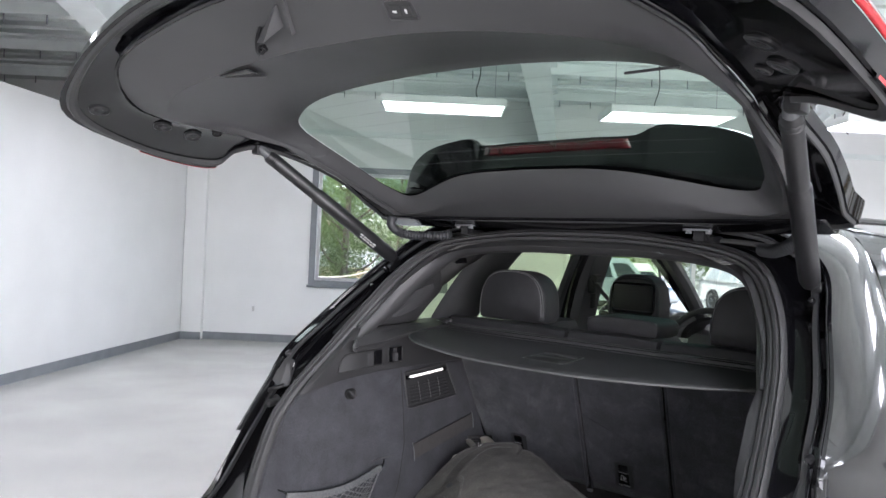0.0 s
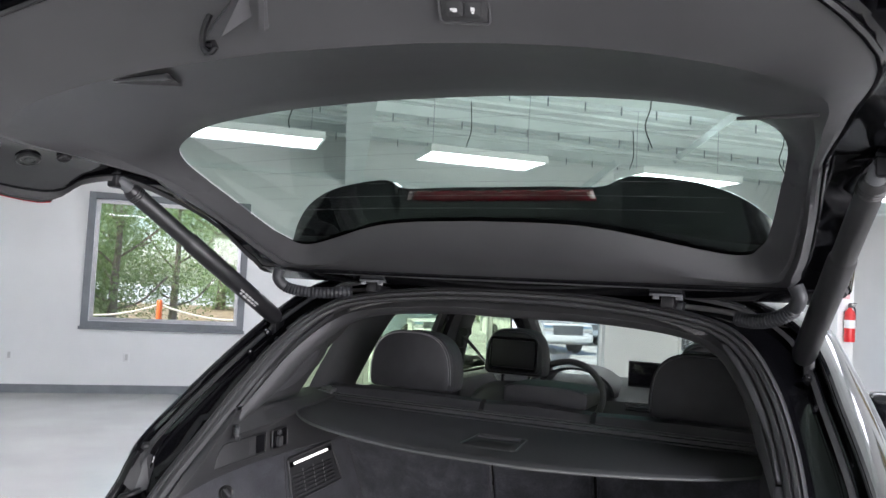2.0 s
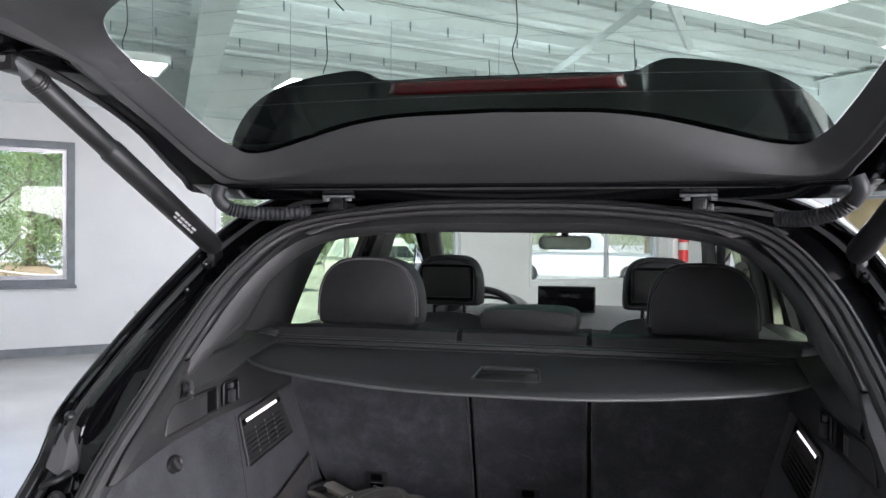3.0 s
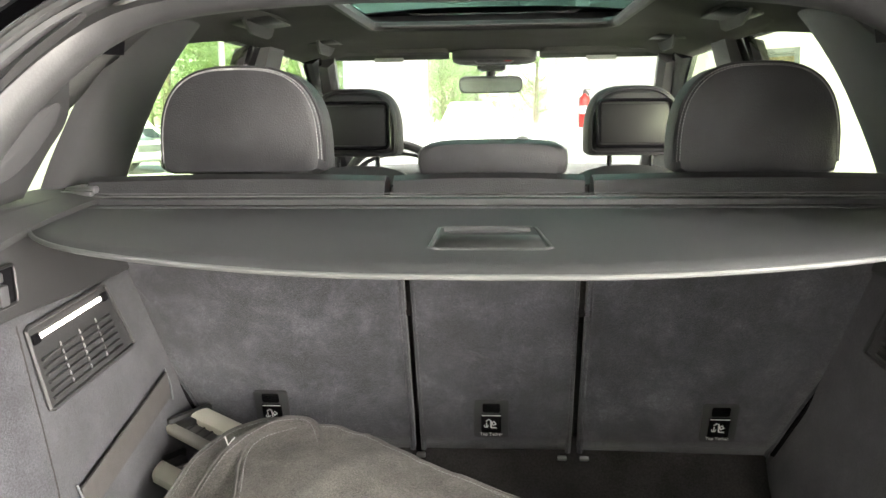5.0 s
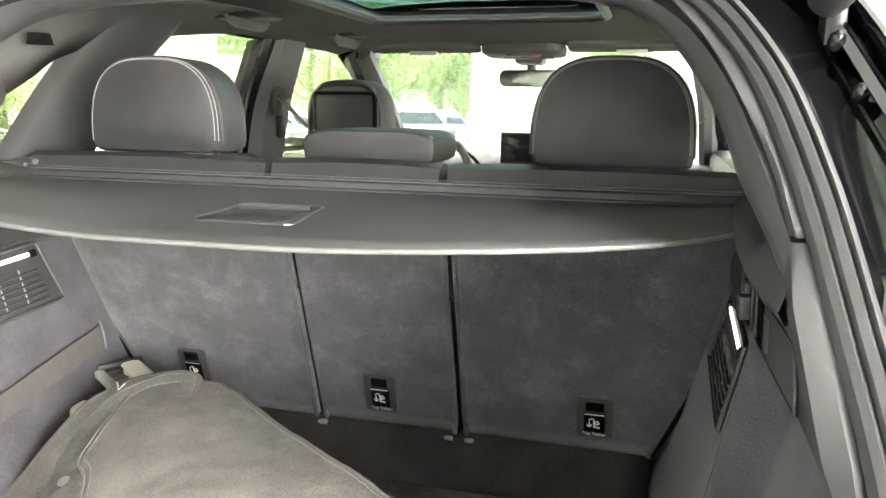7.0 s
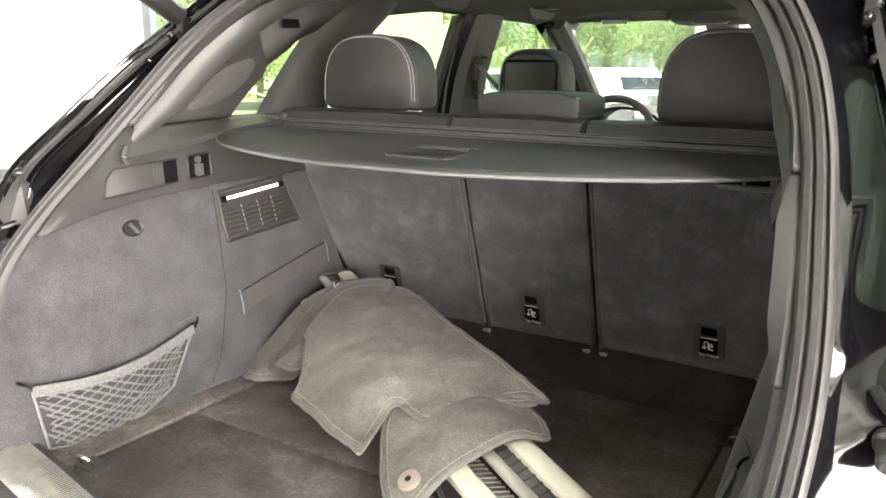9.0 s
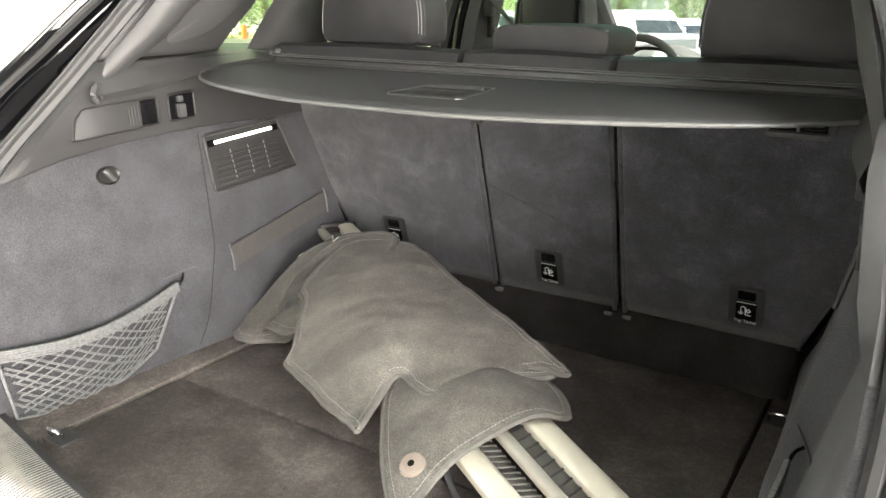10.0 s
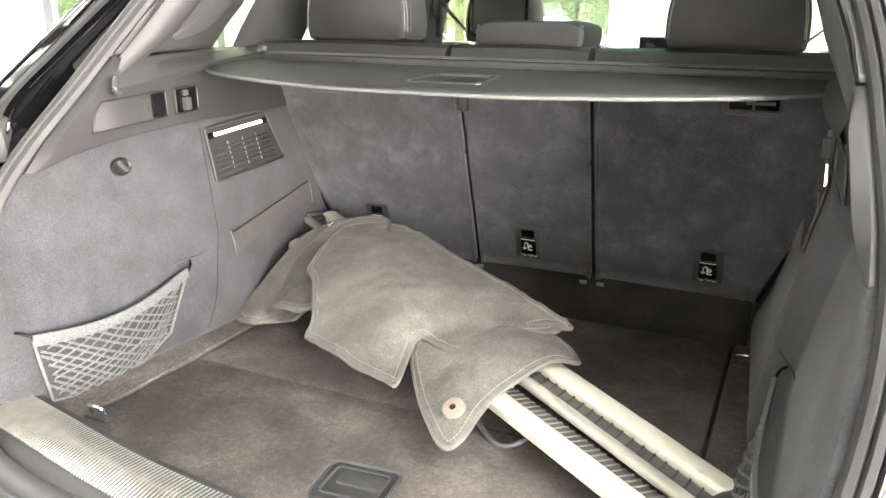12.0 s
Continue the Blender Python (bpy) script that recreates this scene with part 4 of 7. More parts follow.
for x in (-0.83, 0.83):
    for y in (0.62, 3.45):
        turn = Matrix.Translation((x, y, 0.37)) @ Matrix.Rotation(radians(90 if x < 0 else -90), 4, "Y") @ Matrix.Rotation(radians(180), 4, "X")
        wheel = solid("wheel", moved(lathe([(0.25, -0.12), (0.35, -0.12), (0.37, -0.07), (0.37, 0.07), (0.35, 0.12), (0.25, 0.12)], 28), turn), TYRE, car)
        solid("rim", moved(lathe([(0, 0.06), (0.06, 0.08), (0.2, 0.06), (0.245, 0.10), (0.25, -0.1), (0, -0.1)], 20), turn), STEEL, wheel)
both("door_mirror", lambda: block(0.99, 2.66, 1.17, 0.20, 0.13, 0.16, 0.05, 3), PAINT, car, "black door mirror")
# bumper below the sill
BUMP = [(0, -0.21, 0.655), (0.25, -0.205, 0.655), (0.6, -0.185, 0.66), (0.82, -0.125, 0.70), (0.90, 0.0, 0.72), (0.94, 0.25, 0.72), (0.945, 0.55, 0.72)]
b0 = smooth_keys(BUMP, 40)
rows = []
for dz, k in ((0, 0), (-0.01, 0.03), (-0.05, 0.055), (-0.12, 0.065), (-0.25, 0.06), (-0.38, 0.02)):
    r = b0.copy()
    r[:, 2] += dz
    r[:, 1] -= k * np.clip(1 - r[:, 0] / 1.1, 0.0, 1)
    r[:, 0] += 0.4 * k * (r[:, 0] / 0.95) ** 2
    rows.append(r)
for s in (-1, 1):
    solid("rear_bumper", mirrored(flipped(loft(rows)), s), PAINT, car, "gloss black rear bumper")


# tailgate: a frame of its own, x across, s along the open gate from the hinge, o off its plane
GA = radians(14.6)


def gate(x, s, o):
    return (x, 0.555 - s * math.cos(GA) + o * math.sin(GA), 1.605 + s * math.sin(GA) + o * math.cos(GA))


def gate_shape(shape):
    return [gate(*p) for p in shape[0]], [q for q in shape[1]]


GLASS = [(0, 0.665), (0.22, 0.655), (0.43, 0.62), (0.565, 0.56), (0.605, 0.50), (0.603, 0.42), (0.58, 0.24), (0.56, 0.16), (0.50, 0.122), (0.24, 0.228), (0, 0.248)]


def on_glass(x, s, o=0.0):
    return (x, s, 0.035 + 0.16 * s + o)


R0 = [on_glass(x, s) for x, s in GLASS]
R1 = [on_glass(x, s, -0.016) for x, s in [(0, 0.68), (0.225, 0.67), (0.44, 0.635), (0.58, 0.575), (0.622, 0.505), (0.62, 0.42), (0.597, 0.235), (0.575, 0.15), (0.505, 0.107), (0.24, 0.208), (0, 0.227)]]
R2 = [(0, 0.985, 0.03), (0.25, 0.975, 0.025), (0.485, 0.955, 0.000), (0.640, 0.862, -0.004), (0.650, 0.68, 0.034), (0.643, 0.53, 0.060), (0.637, 0.3, 0.04), (0.618, 0.14, 0.012), (0.575, 0.06, 0.0), (0.3, 0.05, -0.003), (0, 0.05, -0.004)]
R2A = [(0, 0.83, 0.085), (0.24, 0.815, 0.08), (0.46, 0.77, 0.07), (0.592, 0.70, 0.058), (0.636, 0.59, 0.069), (0.636, 0.46, 0.068), (0.620, 0.265, 0.042), (0.60, 0.14, 0.02), (0.545, 0.085, 0.008), (0.3, 0.13, 0.012), (0, 0.15, 0.014)]
R3 = [(0, 1.10, 0.092), (0.28, 1.092, 0.082), (0.553, 1.066, 0.034), (0.690, 0.930, 0.000), (0.682, 0.74, 0.032), (0.660, 0.55, 0.066), (0.652, 0.28, 0.058), (0.637, 0.11, 0.035), (0.592, 0.035, 0.022), (0.3, 0.028, 0.02), (0, 0.028, 0.02)]
R3M = [tuple((p + q) / 2 - (0.004 if i == 2 else 0.0) for i, (p, q) in enumerate(zip(a, b))) for a, b in zip(R2, R3)]
R4 = [(0, 1.15, 0.082), (0.32, 1.133, 0.078), (0.62, 1.085, 0.035), (0.815, 0.995, -0.022), (0.875, 0.79, -0.030), (0.852, 0.612, 0.006), (0.705, 0.28, 0.065), (0.695, 0.1, 0.026), (0.665, 0.015, 0.014), (0.3, 0.005, 0.022), (0, 0.005, 0.026)]
R5 = [(0, 1.172, 0.095), (0.37, 1.157, 0.082), (0.68, 1.112, 0.018), (0.862, 1.032, -0.044), (0.910, 0.80, -0.043), (0.90, 0.585, -0.012), (0.722, 0.27, 0.07), (0.712, 0.09, 0.024), (0.685, 0.0, 0.012), (0.3, -0.01, 0.026), (0, -0.01, 0.032)]
R6 = [(0, 1.168, 0.125), (0.37, 1.153, 0.112), (0.685, 1.108, 0.05), (0.870, 1.028, -0.010), (0.920, 0.80, -0.010), (0.910, 0.58, 0.020), (0.729, 0.27, 0.09), (0.718, 0.09, 0.07), (0.69, -0.005, 0.055), (0.3, -0.015, 0.05), (0, -0.015, 0.05)]
R7 = [(0, 1.05, 0.21), (0.33, 1.035, 0.20), (0.62, 0.98, 0.165), (0.79, 0.91, 0.12), (0.85, 0.74, 0.10), (0.81, 0.54, 0.115), (0.69, 0.27, 0.105), (0.65, 0.1, 0.08), (0.6, 0.02, 0.065), (0.3, 0.02, 0.062), (0, 0.02, 0.062)]
R8 = [on_glass(x * 1.04, (s - 0.4) * 1.04 + 0.4, 0.012) for x, s in GLASS]


# the wide shell ends in a sharp corner below each tail light: (ring, two keys past that corner)
SHELL = ((R4, (0.765, 0.596, 0.040), (0.705, 0.53, 0.060)), (R5, (0.792, 0.578, 0.034), (0.726, 0.51, 0.062)),
         (R6, (0.802, 0.570, 0.062), (0.735, 0.50, 0.085)), (R7, (0.775, 0.49, 0.112), (0.725, 0.41, 0.110)))
for ring, first, second in SHELL:
    ring[6:6] = [first, second]
for ring in (R0, R1, R2A, R2, R3M, R3, R8):
    a, b = ring[5], ring[6]
    ring[6:6] = [tuple(p + (q - p) * k for p, q in zip(a, b)) for k in (0.15, 0.42)]


def gate_ring(half, n=64):
    return [gate(*p) for p in full_loop(half, n)]


def gate_rings(*halves):
    return loft([gate_ring(h) for h in halves], True)


def blend(a, b, k, bow=0.0):
    return [tuple(p * (1 - k) + q * k for p, q in zip(x, y))[:2] + (x[2] * (1 - k) + y[2] * k + bow,) for x, y in zip(a, b)]


# the lining stands proud of the painted inner panel, which dips beside it
tailgate = solid("tailgate", gate_rings([(x, s, o + 0.012) for x, s, o in R3], blend(R3, R4, 0.08, 0.018), blend(R3, R4, 0.5, 0.014), R4, R5, R6, R7, R8), PAINT, car, "open black tailgate, gloss painted")


solid("inner_trim", gate_rings(R0, R1, blend(R1, R2A, 0.5, -0.004), R2A, blend(R2A, R2, 0.5, 0.006), R2, R3M, R3,
                               [(x, s, o + 0.01) for x, s, o in R3]), PLASTIC2, tailgate, "dark grey plastic inner lining of the tailgate", sharp=28)
# black tube drawn round the lining for the shade in its gap
solid("lining_gap", tube(gate_ring([(x, s + 0.003, o) for x, s, o in R3]), 0.0045, 6, True), SHINYBLACK, tailgate, "black line for the shade in the gap round the lining")
g = full_loop([(x, s, o + 0.004) for x, s, o in R0], 64)
centre = gate(*on_glass(0, 0.42, 0.012))
pane_v = [gate(*p) for p in g] + [centre]
rear_glass = solid("rear_window", (pane_v, [(i, (i + 1) % len(g), len(g)) for i in range(len(g))]), REARGLASS, tailgate, "tinted heated rear window", sharp=0)
rear_glass.visible_shadow = False
# heater lines on the glass
for k in range(7):
    s = 0.30 + k * 0.05
    wdt = min(0.56, 0.50 + 0.1 * k / 9)
    solid("heater_line", tube([gate(*on_glass(x, s - 0.02 * (x / 0.6) ** 2, 0.001)) for x in np.linspace(-wdt, wdt, 15)], 0.00018, 4), DARKSTEEL, rear_glass)
# black steel end of the gate between lining and roof
end_line = [-0.672, -0.655, -0.40, 0.0, 0.40, 0.655, 0.672]
solid("hinge_edge", gate_shape(loft([[(x, s + 0.012 * (abs(x) / 0.67) ** 3, o) for x in end_line] for s, o in ((0.075, 0.000), (0.045, 0.000), (0.0, -0.005), (-0.022, -0.002), (-0.034, 0.010), (-0.030, 0.04))])), CHANNEL, tailgate, "black steel hinge end", thick=0.003)
# rubber bead on the rim
solid("rim_seal", loft([gate_ring(h) for h in (blend(R4, R5, 0.3, -0.001), blend(R4, R5, 0.4, -0.010), blend(R4, R5, 0.6, -0.010), blend(R4, R5, 0.75, -0.001))], True), RUBBER, tailgate, "black rubber bead on the tailgate rim")
# spoiler: stands up off the hinge end, dark through the glass
SPO = [(0, 0.165, 0.188), (0.12, 0.166, 0.188), (0.235, 0.164, 0.187), (0.275, 0.160, 0.205), (0.32, 0.16, 0.212), (0.45, 0.145, 0.197), (0.54, 0.115, 0.165), (0.60, 0.07, 0.115), (0.625, 0.03, 0.07)]
up_line = smooth_keys(SPO, 36)
rows = []
for k in (0, 0.25, 0.5, 0.75, 0.95):
    rows.append([gate(p[0], 0.10 * (1 - k) * (1 - 0.6 * (p[0] / 0.63) ** 2) + p[1] * k + 0.02 * (1 - k), (0.052 + 0.016) * (1 - k) + p[2] * k) for p in up_line])
rows.append([gate(p[0], p[1], p[2]) for p in up_line])
rows.append([gate(p[0], p[1] - 0.012, p[2] + 0.006) for p in up_line])
rows.append([gate(p[0], p[1] - 0.05, p[2] - 0.02) for p in up_line])
rows.append([gate(p[0], -0.02 * (1 - p[0]), 0.06) for p in up_line])
v, f = loft(rows)
spoiler = solid("spoiler", merge((v, f), mirrored((v, f), -1)), SHINYBLACK, tailgate, "gloss black roof spoiler")
solid("brake_light", loft([[gate(x, 0.164 - 0.012 * q, 0.181 - 0.022 * q) for x in np.linspace(-0.222 - 0.008 * q, 0.222 + 0.008 * q, 20)] for q in (0, 0.3, 0.7, 1.0)]), DARKRED, spoiler, "dark red high brake light", thick=0.006)
# tail lights on the gate's outer corners
for s in (-1, 1):
    a = smooth_keys([(p[0], p[1], p[2] - 0.002) for p in R6], 64)[15:28]
    b = smooth_keys(R7, 64)[15:28]
    grow = np.linspace(0, 1, len(a)) ** 0.6
    rows = [[gate(*(p * (1 - k * g) + q * k * g + np.array([0.004, 0.0, 0.006]))) for p, q, g in zip(a, b, grow)] for k in (0.0, 0.14, 0.34, 0.52)]
    light = solid("tail_light", mirrored(flipped(loft(rows)), s), RED, tailgate, "red tail light wrapped round the tailgate corner", thick=0.008)
    rows = [[gate(*(p * (1 - k) + q * k + np.array([0.010, 0.0, 0.010]))) for p, q in zip(a, b)][3:] for k in (0.20, 0.25)]
    solid("light_strip", mirrored(flipped(loft(rows)), s), CHROME, light, "bright strip in the lens", thick=0.004)
    # gloss black end of the light on the inner corner
    a = smooth_keys(R4, 64)[21:28]
    b = smooth_keys(R5, 64)[21:28]
    rows = [[gate(*(p * (1 - k) + q * k - np.array([0.0, 0.0, lift]))) for p, q in zip(a, b)] for k, lift in ((0.30, 0.0), (0.36, 0.005), (0.98, 0.005), (1.02, -0.004))]
    solid("light_end", mirrored(flipped(loft(rows)), s), SHINYBLACK, light, "gloss black end of the lens")
    rows = [[gate(*(p * (1 - k) + q * k - np.array([-0.002, 0.0, lift]))) for p, q in zip(a, b)] for k, lift in ((0.96, 0.0055), (1.0, 0.006), (1.05, 0.001))]
    solid("lens_lip", mirrored(flipped(loft(rows)), s), RED, light, "thin red lip of the lens")
    # rubber plugs and the light's service holes on the inner corner
    for px, ps, po, r in ((0.775, 0.822, 0.007, 0.024), (0.774, 0.734, 0.0165, 0.023), (0.732, 0.690, 0.0385, 0.014), (0.797, 0.981, -0.0145, 0.026)):
        nz = Vector((-0.38 * s, -0.12, -0.92)).normalized()
        ex = nz.orthogonal().normalized()
        m = basis(Vector(gate(px * s, ps, po)) + nz * 0.001, ex, nz.cross(ex))
        solid("plug", moved(lathe([(0, 0.0015), (r * 0.28, 0.0015), (r * 0.32, 0.0), (r * 0.55, 0.0), (r * 0.6, 0.002), (r * 0.85, 0.0025), (r, 0.0), (r, -0.006), (0, -0.006)], 24), m), DARKBOLT, tailgate, "round rubber plug")
# latch housing and its hook
face = Matrix(basis(gate(0.035, 1.0, 0.036), (1, 0, 0), Vector(gate(0, 0.10, 0.062)) - Vector(gate(0, 0, 0))))
wedge = [(-0.011, 0.085, 0.0), (-0.029, 0.037, -0.003), (-0.056, 0.030, 0.044), (-0.086, 0.030, 0.036), (-0.098, 0.034, -0.003)]
housing = (wedge, [(0, 2, 1), (0, 3, 2), (0, 4, 3), (1, 2, 3, 4), (0, 1, 4)])
solid("latch_housing", moved(housing, face), PLASTIC2, tailgate, "dark plastic wedge over the latch", smooth=False)
solid("housing_rib", moved(sweep([(0.019, 0.107, 0.004), (0.0, 0.063, 0.006), (-0.0195, 0.02, 0.006)], [(-0.005, -0.01), (0.005, -0.01), (0.004, 0.006), (-0.004, 0.006)]), face), PLASTIC2, tailgate)
latch = solid("latch", moved(block(-0.100, 0.012, 0.024, 0.022, 0.014, 0.012, 0.003), face), SHINYBLACK, tailgate, "black steel latch")
solid("latch_claw", moved(merge(tube(smooth_keys([(-0.092, 0.046, 0.006), (-0.098, 0.034, 0.020), (-0.104, 0.016, 0.030), (-0.100, 0.006, 0.034)], 12), 0.004, 6), tube(smooth_keys([(-0.104, 0.014, 0.030), (-0.092, 0.008, 0.036), (-0.084, 0.012, 0.030)], 8), 0.0035, 6)), face), DARKBOLT, latch)
# button pad
face_b = Matrix(basis(gate(0.287, 1.016, 0.0405), Vector(gate(0.22, -0.04, -0.012)) - Vector(gate(0, 0, 0)), Vector(gate(0, 0.10, 0.05)) - Vector(gate(0, 0, 0))))
pad = solid("button_pad", moved(merge(prism(round_rect(0.054, 0.032, 0.004), 0.004, 0.002)), face_b), PLASTIC, tailgate, "black pad with two closing buttons")
solid("pad_rim", moved(tube([(x, y, 0.003) for x, y in round_rect(0.058, 0.036, 0.005)], 0.0016, 6, True), face_b), PLASTIC2, pad)
for dx in (-0.011, 0.011):
    bt = solid("button", moved(prism(round_rect(0.020, 0.019, 0.003), 0.006, 0.002), face_b @ Matrix.Translation((dx, 0, 0))), PLASTIC, pad, "black button with a white symbol")
    mark = merge(block(dx, 0, 0.0064, 0.008, 0.003, 0.0005, 0.0), block(dx + 0.001, -0.002, 0.0064, 0.005, 0.002, 0.0005, 0.0)) if dx < 0 else merge(block(dx, 0.001, 0.0064, 0.0045, 0.0045, 0.0005), block(dx, -0.003, 0.0064, 0.003, 0.0022, 0.0005))
    solid("button_mark", moved(mark, face_b), WHITEINK, bt, "small white symbol")
# grab recess in the sloping part of the lining
def recess_point(t, q):
    x, along = -0.325 + 0.14 * t - 0.05 * q * t, 0.964 + 0.006 * t - 0.075 * q * t ** 0.8
    return (x, along, 0.0285 + 0.37 * (0.967 - along) - 0.004)


recess = solid("grab_recess", gate_shape(loft([[recess_point(t, q) for t in np.linspace(0, 1, 14)] for q in (0.0, 0.5, 1.0)])), SHINYBLACK, tailgate, "dark grab recess", thick=0.002)
solid("recess_lip", gate_shape(tube([recess_point(t, 1.0) for t in np.linspace(0, 1, 14)], 0.0025, 6)), PLASTIC2, recess)
solid("lining_clip", gate_shape(merge(block(0.60, 0.78, 0.012, 0.09, 0.004, 0.004, 0.001))), PLASTIC, tailgate)
# hinges, gaiters, struts
for s in (-1, 1):
    hinge = solid("hinge", merge(tube(smooth_keys([(s * 0.375, 0.548, 1.600), (s * 0.378, 0.565, 1.585), (s * 0.385, 0.60, 1.578)], 8), 0.013, 8), span(s * 0.356, s * 0.384, 0.538, 0.562, 1.575, 1.600, 0.004),
                                 span(s * 0.355, s * 0.40, 0.56, 0.62, 1.572, 1.59, 0.004)), DARKBOLT, car, "black steel tailgate hinge")
    solid("hinge_plate", span(s * 0.332, s * 0.402, 0.530, 0.556, 1.600, 1.606, 0.002), DARKSTEEL, hinge, "dull steel hinge plate")
    for bx in (0.345, 0.395):
        solid("hinge_bolt", moved(lathe([(0, -0.007), (0.008, -0.007), (0.008, 0.0), (0, 0.0)], 6), Matrix.Translation((s * bx, 0.540, 1.600))), DARKSTEEL, hinge)
    if s < 0:
        line = [(-0.597, 0.455, 1.622), (-0.603, 0.455, 1.598), (-0.587, 0.475, 1.575), (-0.545, 0.50, 1.566), (-0.495, 0.53, 1.566), (-0.44, 0.56, 1.572)]
    else:
        line = [(0.622, 0.455, 1.632), (0.630, 0.455, 1.608), (0.618, 0.472, 1.584), (0.588, 0.495, 1.566), (0.552, 0.525, 1.558), (0.515, 0.56, 1.560)]
    line = smooth_keys(line, 60)
    n = len(line)
    rings = []
    for i in range(n):
        t = line[min(i + 1, n - 1)] - line[max(i - 1, 0)]
        t /= np.linalg.norm(t)
        a = np.cross(t, (0, 0.3, 0.95)); a /= np.linalg.norm(a)
        b = np.cross(a, t)
        r = 0.0145 if i < 22 else 0.013 + 0.003 * (i % 2)
        rings.append([line[i] + a * r * math.cos(q) + b * r * math.sin(q) for q in np.linspace(0, 2 * math.pi, 13)[:-1]])
    solid("cable_gaiter", loft(rings, True, True), BOOT, car, "grey corrugated rubber cable gaiter")
    top, low = np.array((s * 0.725, 0.046, 1.785)), np.array((s * 0.636, 0.515, 1.485))
    d = (low - top) / np.linalg.norm(low - top)
    length = np.linalg.norm(low - top)
    m = basis(top, np.cross(d, (0, 0, 1)), np.cross(d, np.cross(d, (0, 0, 1))))
    if (m.to_3x3() @ Vector((0, 0, 1))).dot(Vector(d)) < 0:
        m = m @ Matrix.Rotation(math.pi, 4, "X")
    strut = solid("gas_strut", moved(lathe([(0, 0.015), (0.015, 0.015), (0.0195, 0.022), (0.0195, 0.205), (0.0205, 0.21), (0.0225, 0.214), (0.0225, length - 0.03), (0.018, length - 0.012), (0, length - 0.012)], 20), m), STRUTMAT, car, "black power tailgate strut")
    for h in (0.03, 0.036, 0.042):
        solid("strut_rib", moved(lathe([(0.019, h - 0.002), (0.021, h), (0.019, h + 0.002)], 18), m), STRUTMAT, strut)
    solid("strut_ball", moved(lathe([(0, -0.022), (0.011, -0.018), (0.013, -0.008), (0.013, 0.012), (0.016, 0.018), (0, 0.018)], 14), m), DARKSTEEL, strut)
    solid("strut_mount", block(s * 0.735, 0.045, 1.80, 0.03, 0.05, 0.05, 0.006), DARKBOLT, strut)
    solid("strut_mount", block(s * 0.650, 0.527, 1.47, 0.022, 0.04, 0.05, 0.006), DARKBOLT, strut)
    if s < 0:
        tm = m @ Matrix.Translation((0, 0, length * 0.76))
        q = Vector((0.4, -0.75, -0.25)).normalized()
        loc = m.inverted().to_3x3() @ q
        ang = math.atan2(loc.y, loc.x)
        text_bars("strut_label", 0.07, 0.016, 2, GREYMARK, strut, tm @ Matrix.Rotation(ang, 4, "Z") @ Matrix.Translation((0.0228, 0, 0)) @ Matrix.Rotation(radians(90), 4, "Y"))
    for x, y, z in ((0.648, 0.487, 1.452), (0.664, 0.440, 1.400)):
        solid("bolt", moved(lathe([(0, 0.012), (0.0045, 0.011), (0.0075, 0.007), (0.0085, 0.002), (0.0085, -0.006), (0, -0.006)], 16), basis((s * x, y, z), (1, 0, 0), (0, 0.70, 0.714)) @ Matrix.Rotation(math.pi, 4, "X") @ Matrix.Diagonal((1, 1, -1, 1))), SHINYBLACK, car, "body bolt")


# cabin ---------------------------------------------------------------------
liner = []
for y in np.linspace(0.60, 2.42, 30):
    row = []
    for x in np.linspace(-0.66, 0.66, 45):
        z = 1.603 + 0.025 * max(0.0, math.sin(math.pi * (y - 0.60) / 1.82)) ** 0.5 - 0.048 * max(0.0, abs(x) / 0.66 - 0.55) ** 2 / 0.2025 - 0.025 * max(0.0, (0.75 - y) / 0.15)
        row.append((x, y, z))
    liner.append(row)
v, f = loft(liner)
keep = [q for q in f if not (max(abs(v[i][0]) for i in q) < 0.335 and min(v[i][1] for i in q) > 1.08 and max(v[i][1] for i in q) < 1.83)]
solid("headliner", (v, keep), LINER, car, "dark grey fabric headliner", thick=0.006)
solid("sunroof_frame", tube([(x, y, 1.628) for x, y in [(px, 1.45 + py) for px, py in round_rect(0.67, 0.73, 0.05, 6)]], 0.014, 8, True), WELL, car, "dark sunroof surround")
well = [[(x * kx, 1.45 + y * ky, z) for x, y in round_rect(0.67, 0.74, 0.05, 6)] for kx, ky, z in ((1.0, 1.0, 1.618), (1.03, 1.03, 1.640), (1.12, 1.24, 1.668))]
solid("sunroof_well", loft(well, True), WELL, car, "dark inner wall of the sunroof opening")
# pillar linings
REAR_PILLAR = ([(0.700, 0.755, 1.262), (0.700, 0.82, 1.34), (0.685, 0.92, 1.46), (0.650, 1.01, 1.565), (0.635, 1.04, 1.605)],
               [(0.678, 0.785, 1.262), (0.674, 0.85, 1.34), (0.658, 0.95, 1.46), (0.622, 1.045, 1.572), (0.590, 1.08, 1.612)],
               [(0.668, 0.84, 1.262), (0.662, 0.905, 1.34), (0.646, 1.005, 1.46), (0.608, 1.10, 1.574), (0.570, 1.14, 1.614)],
               [(0.667, 0.93, 1.262), (0.661, 0.995, 1.34), (0.646, 1.095, 1.46), (0.608, 1.19, 1.574), (0.570, 1.23, 1.616)],
               [(0.676, 0.99, 1.262), (0.672, 1.055, 1.34), (0.657, 1.16, 1.46), (0.622, 1.265, 1.573), (0.590, 1.30, 1.614)],
               [(0.705, 1.03, 1.262), (0.705, 1.09, 1.34), (0.690, 1.20, 1.46), (0.655, 1.31, 1.567), (0.640, 1.34, 1.605)])
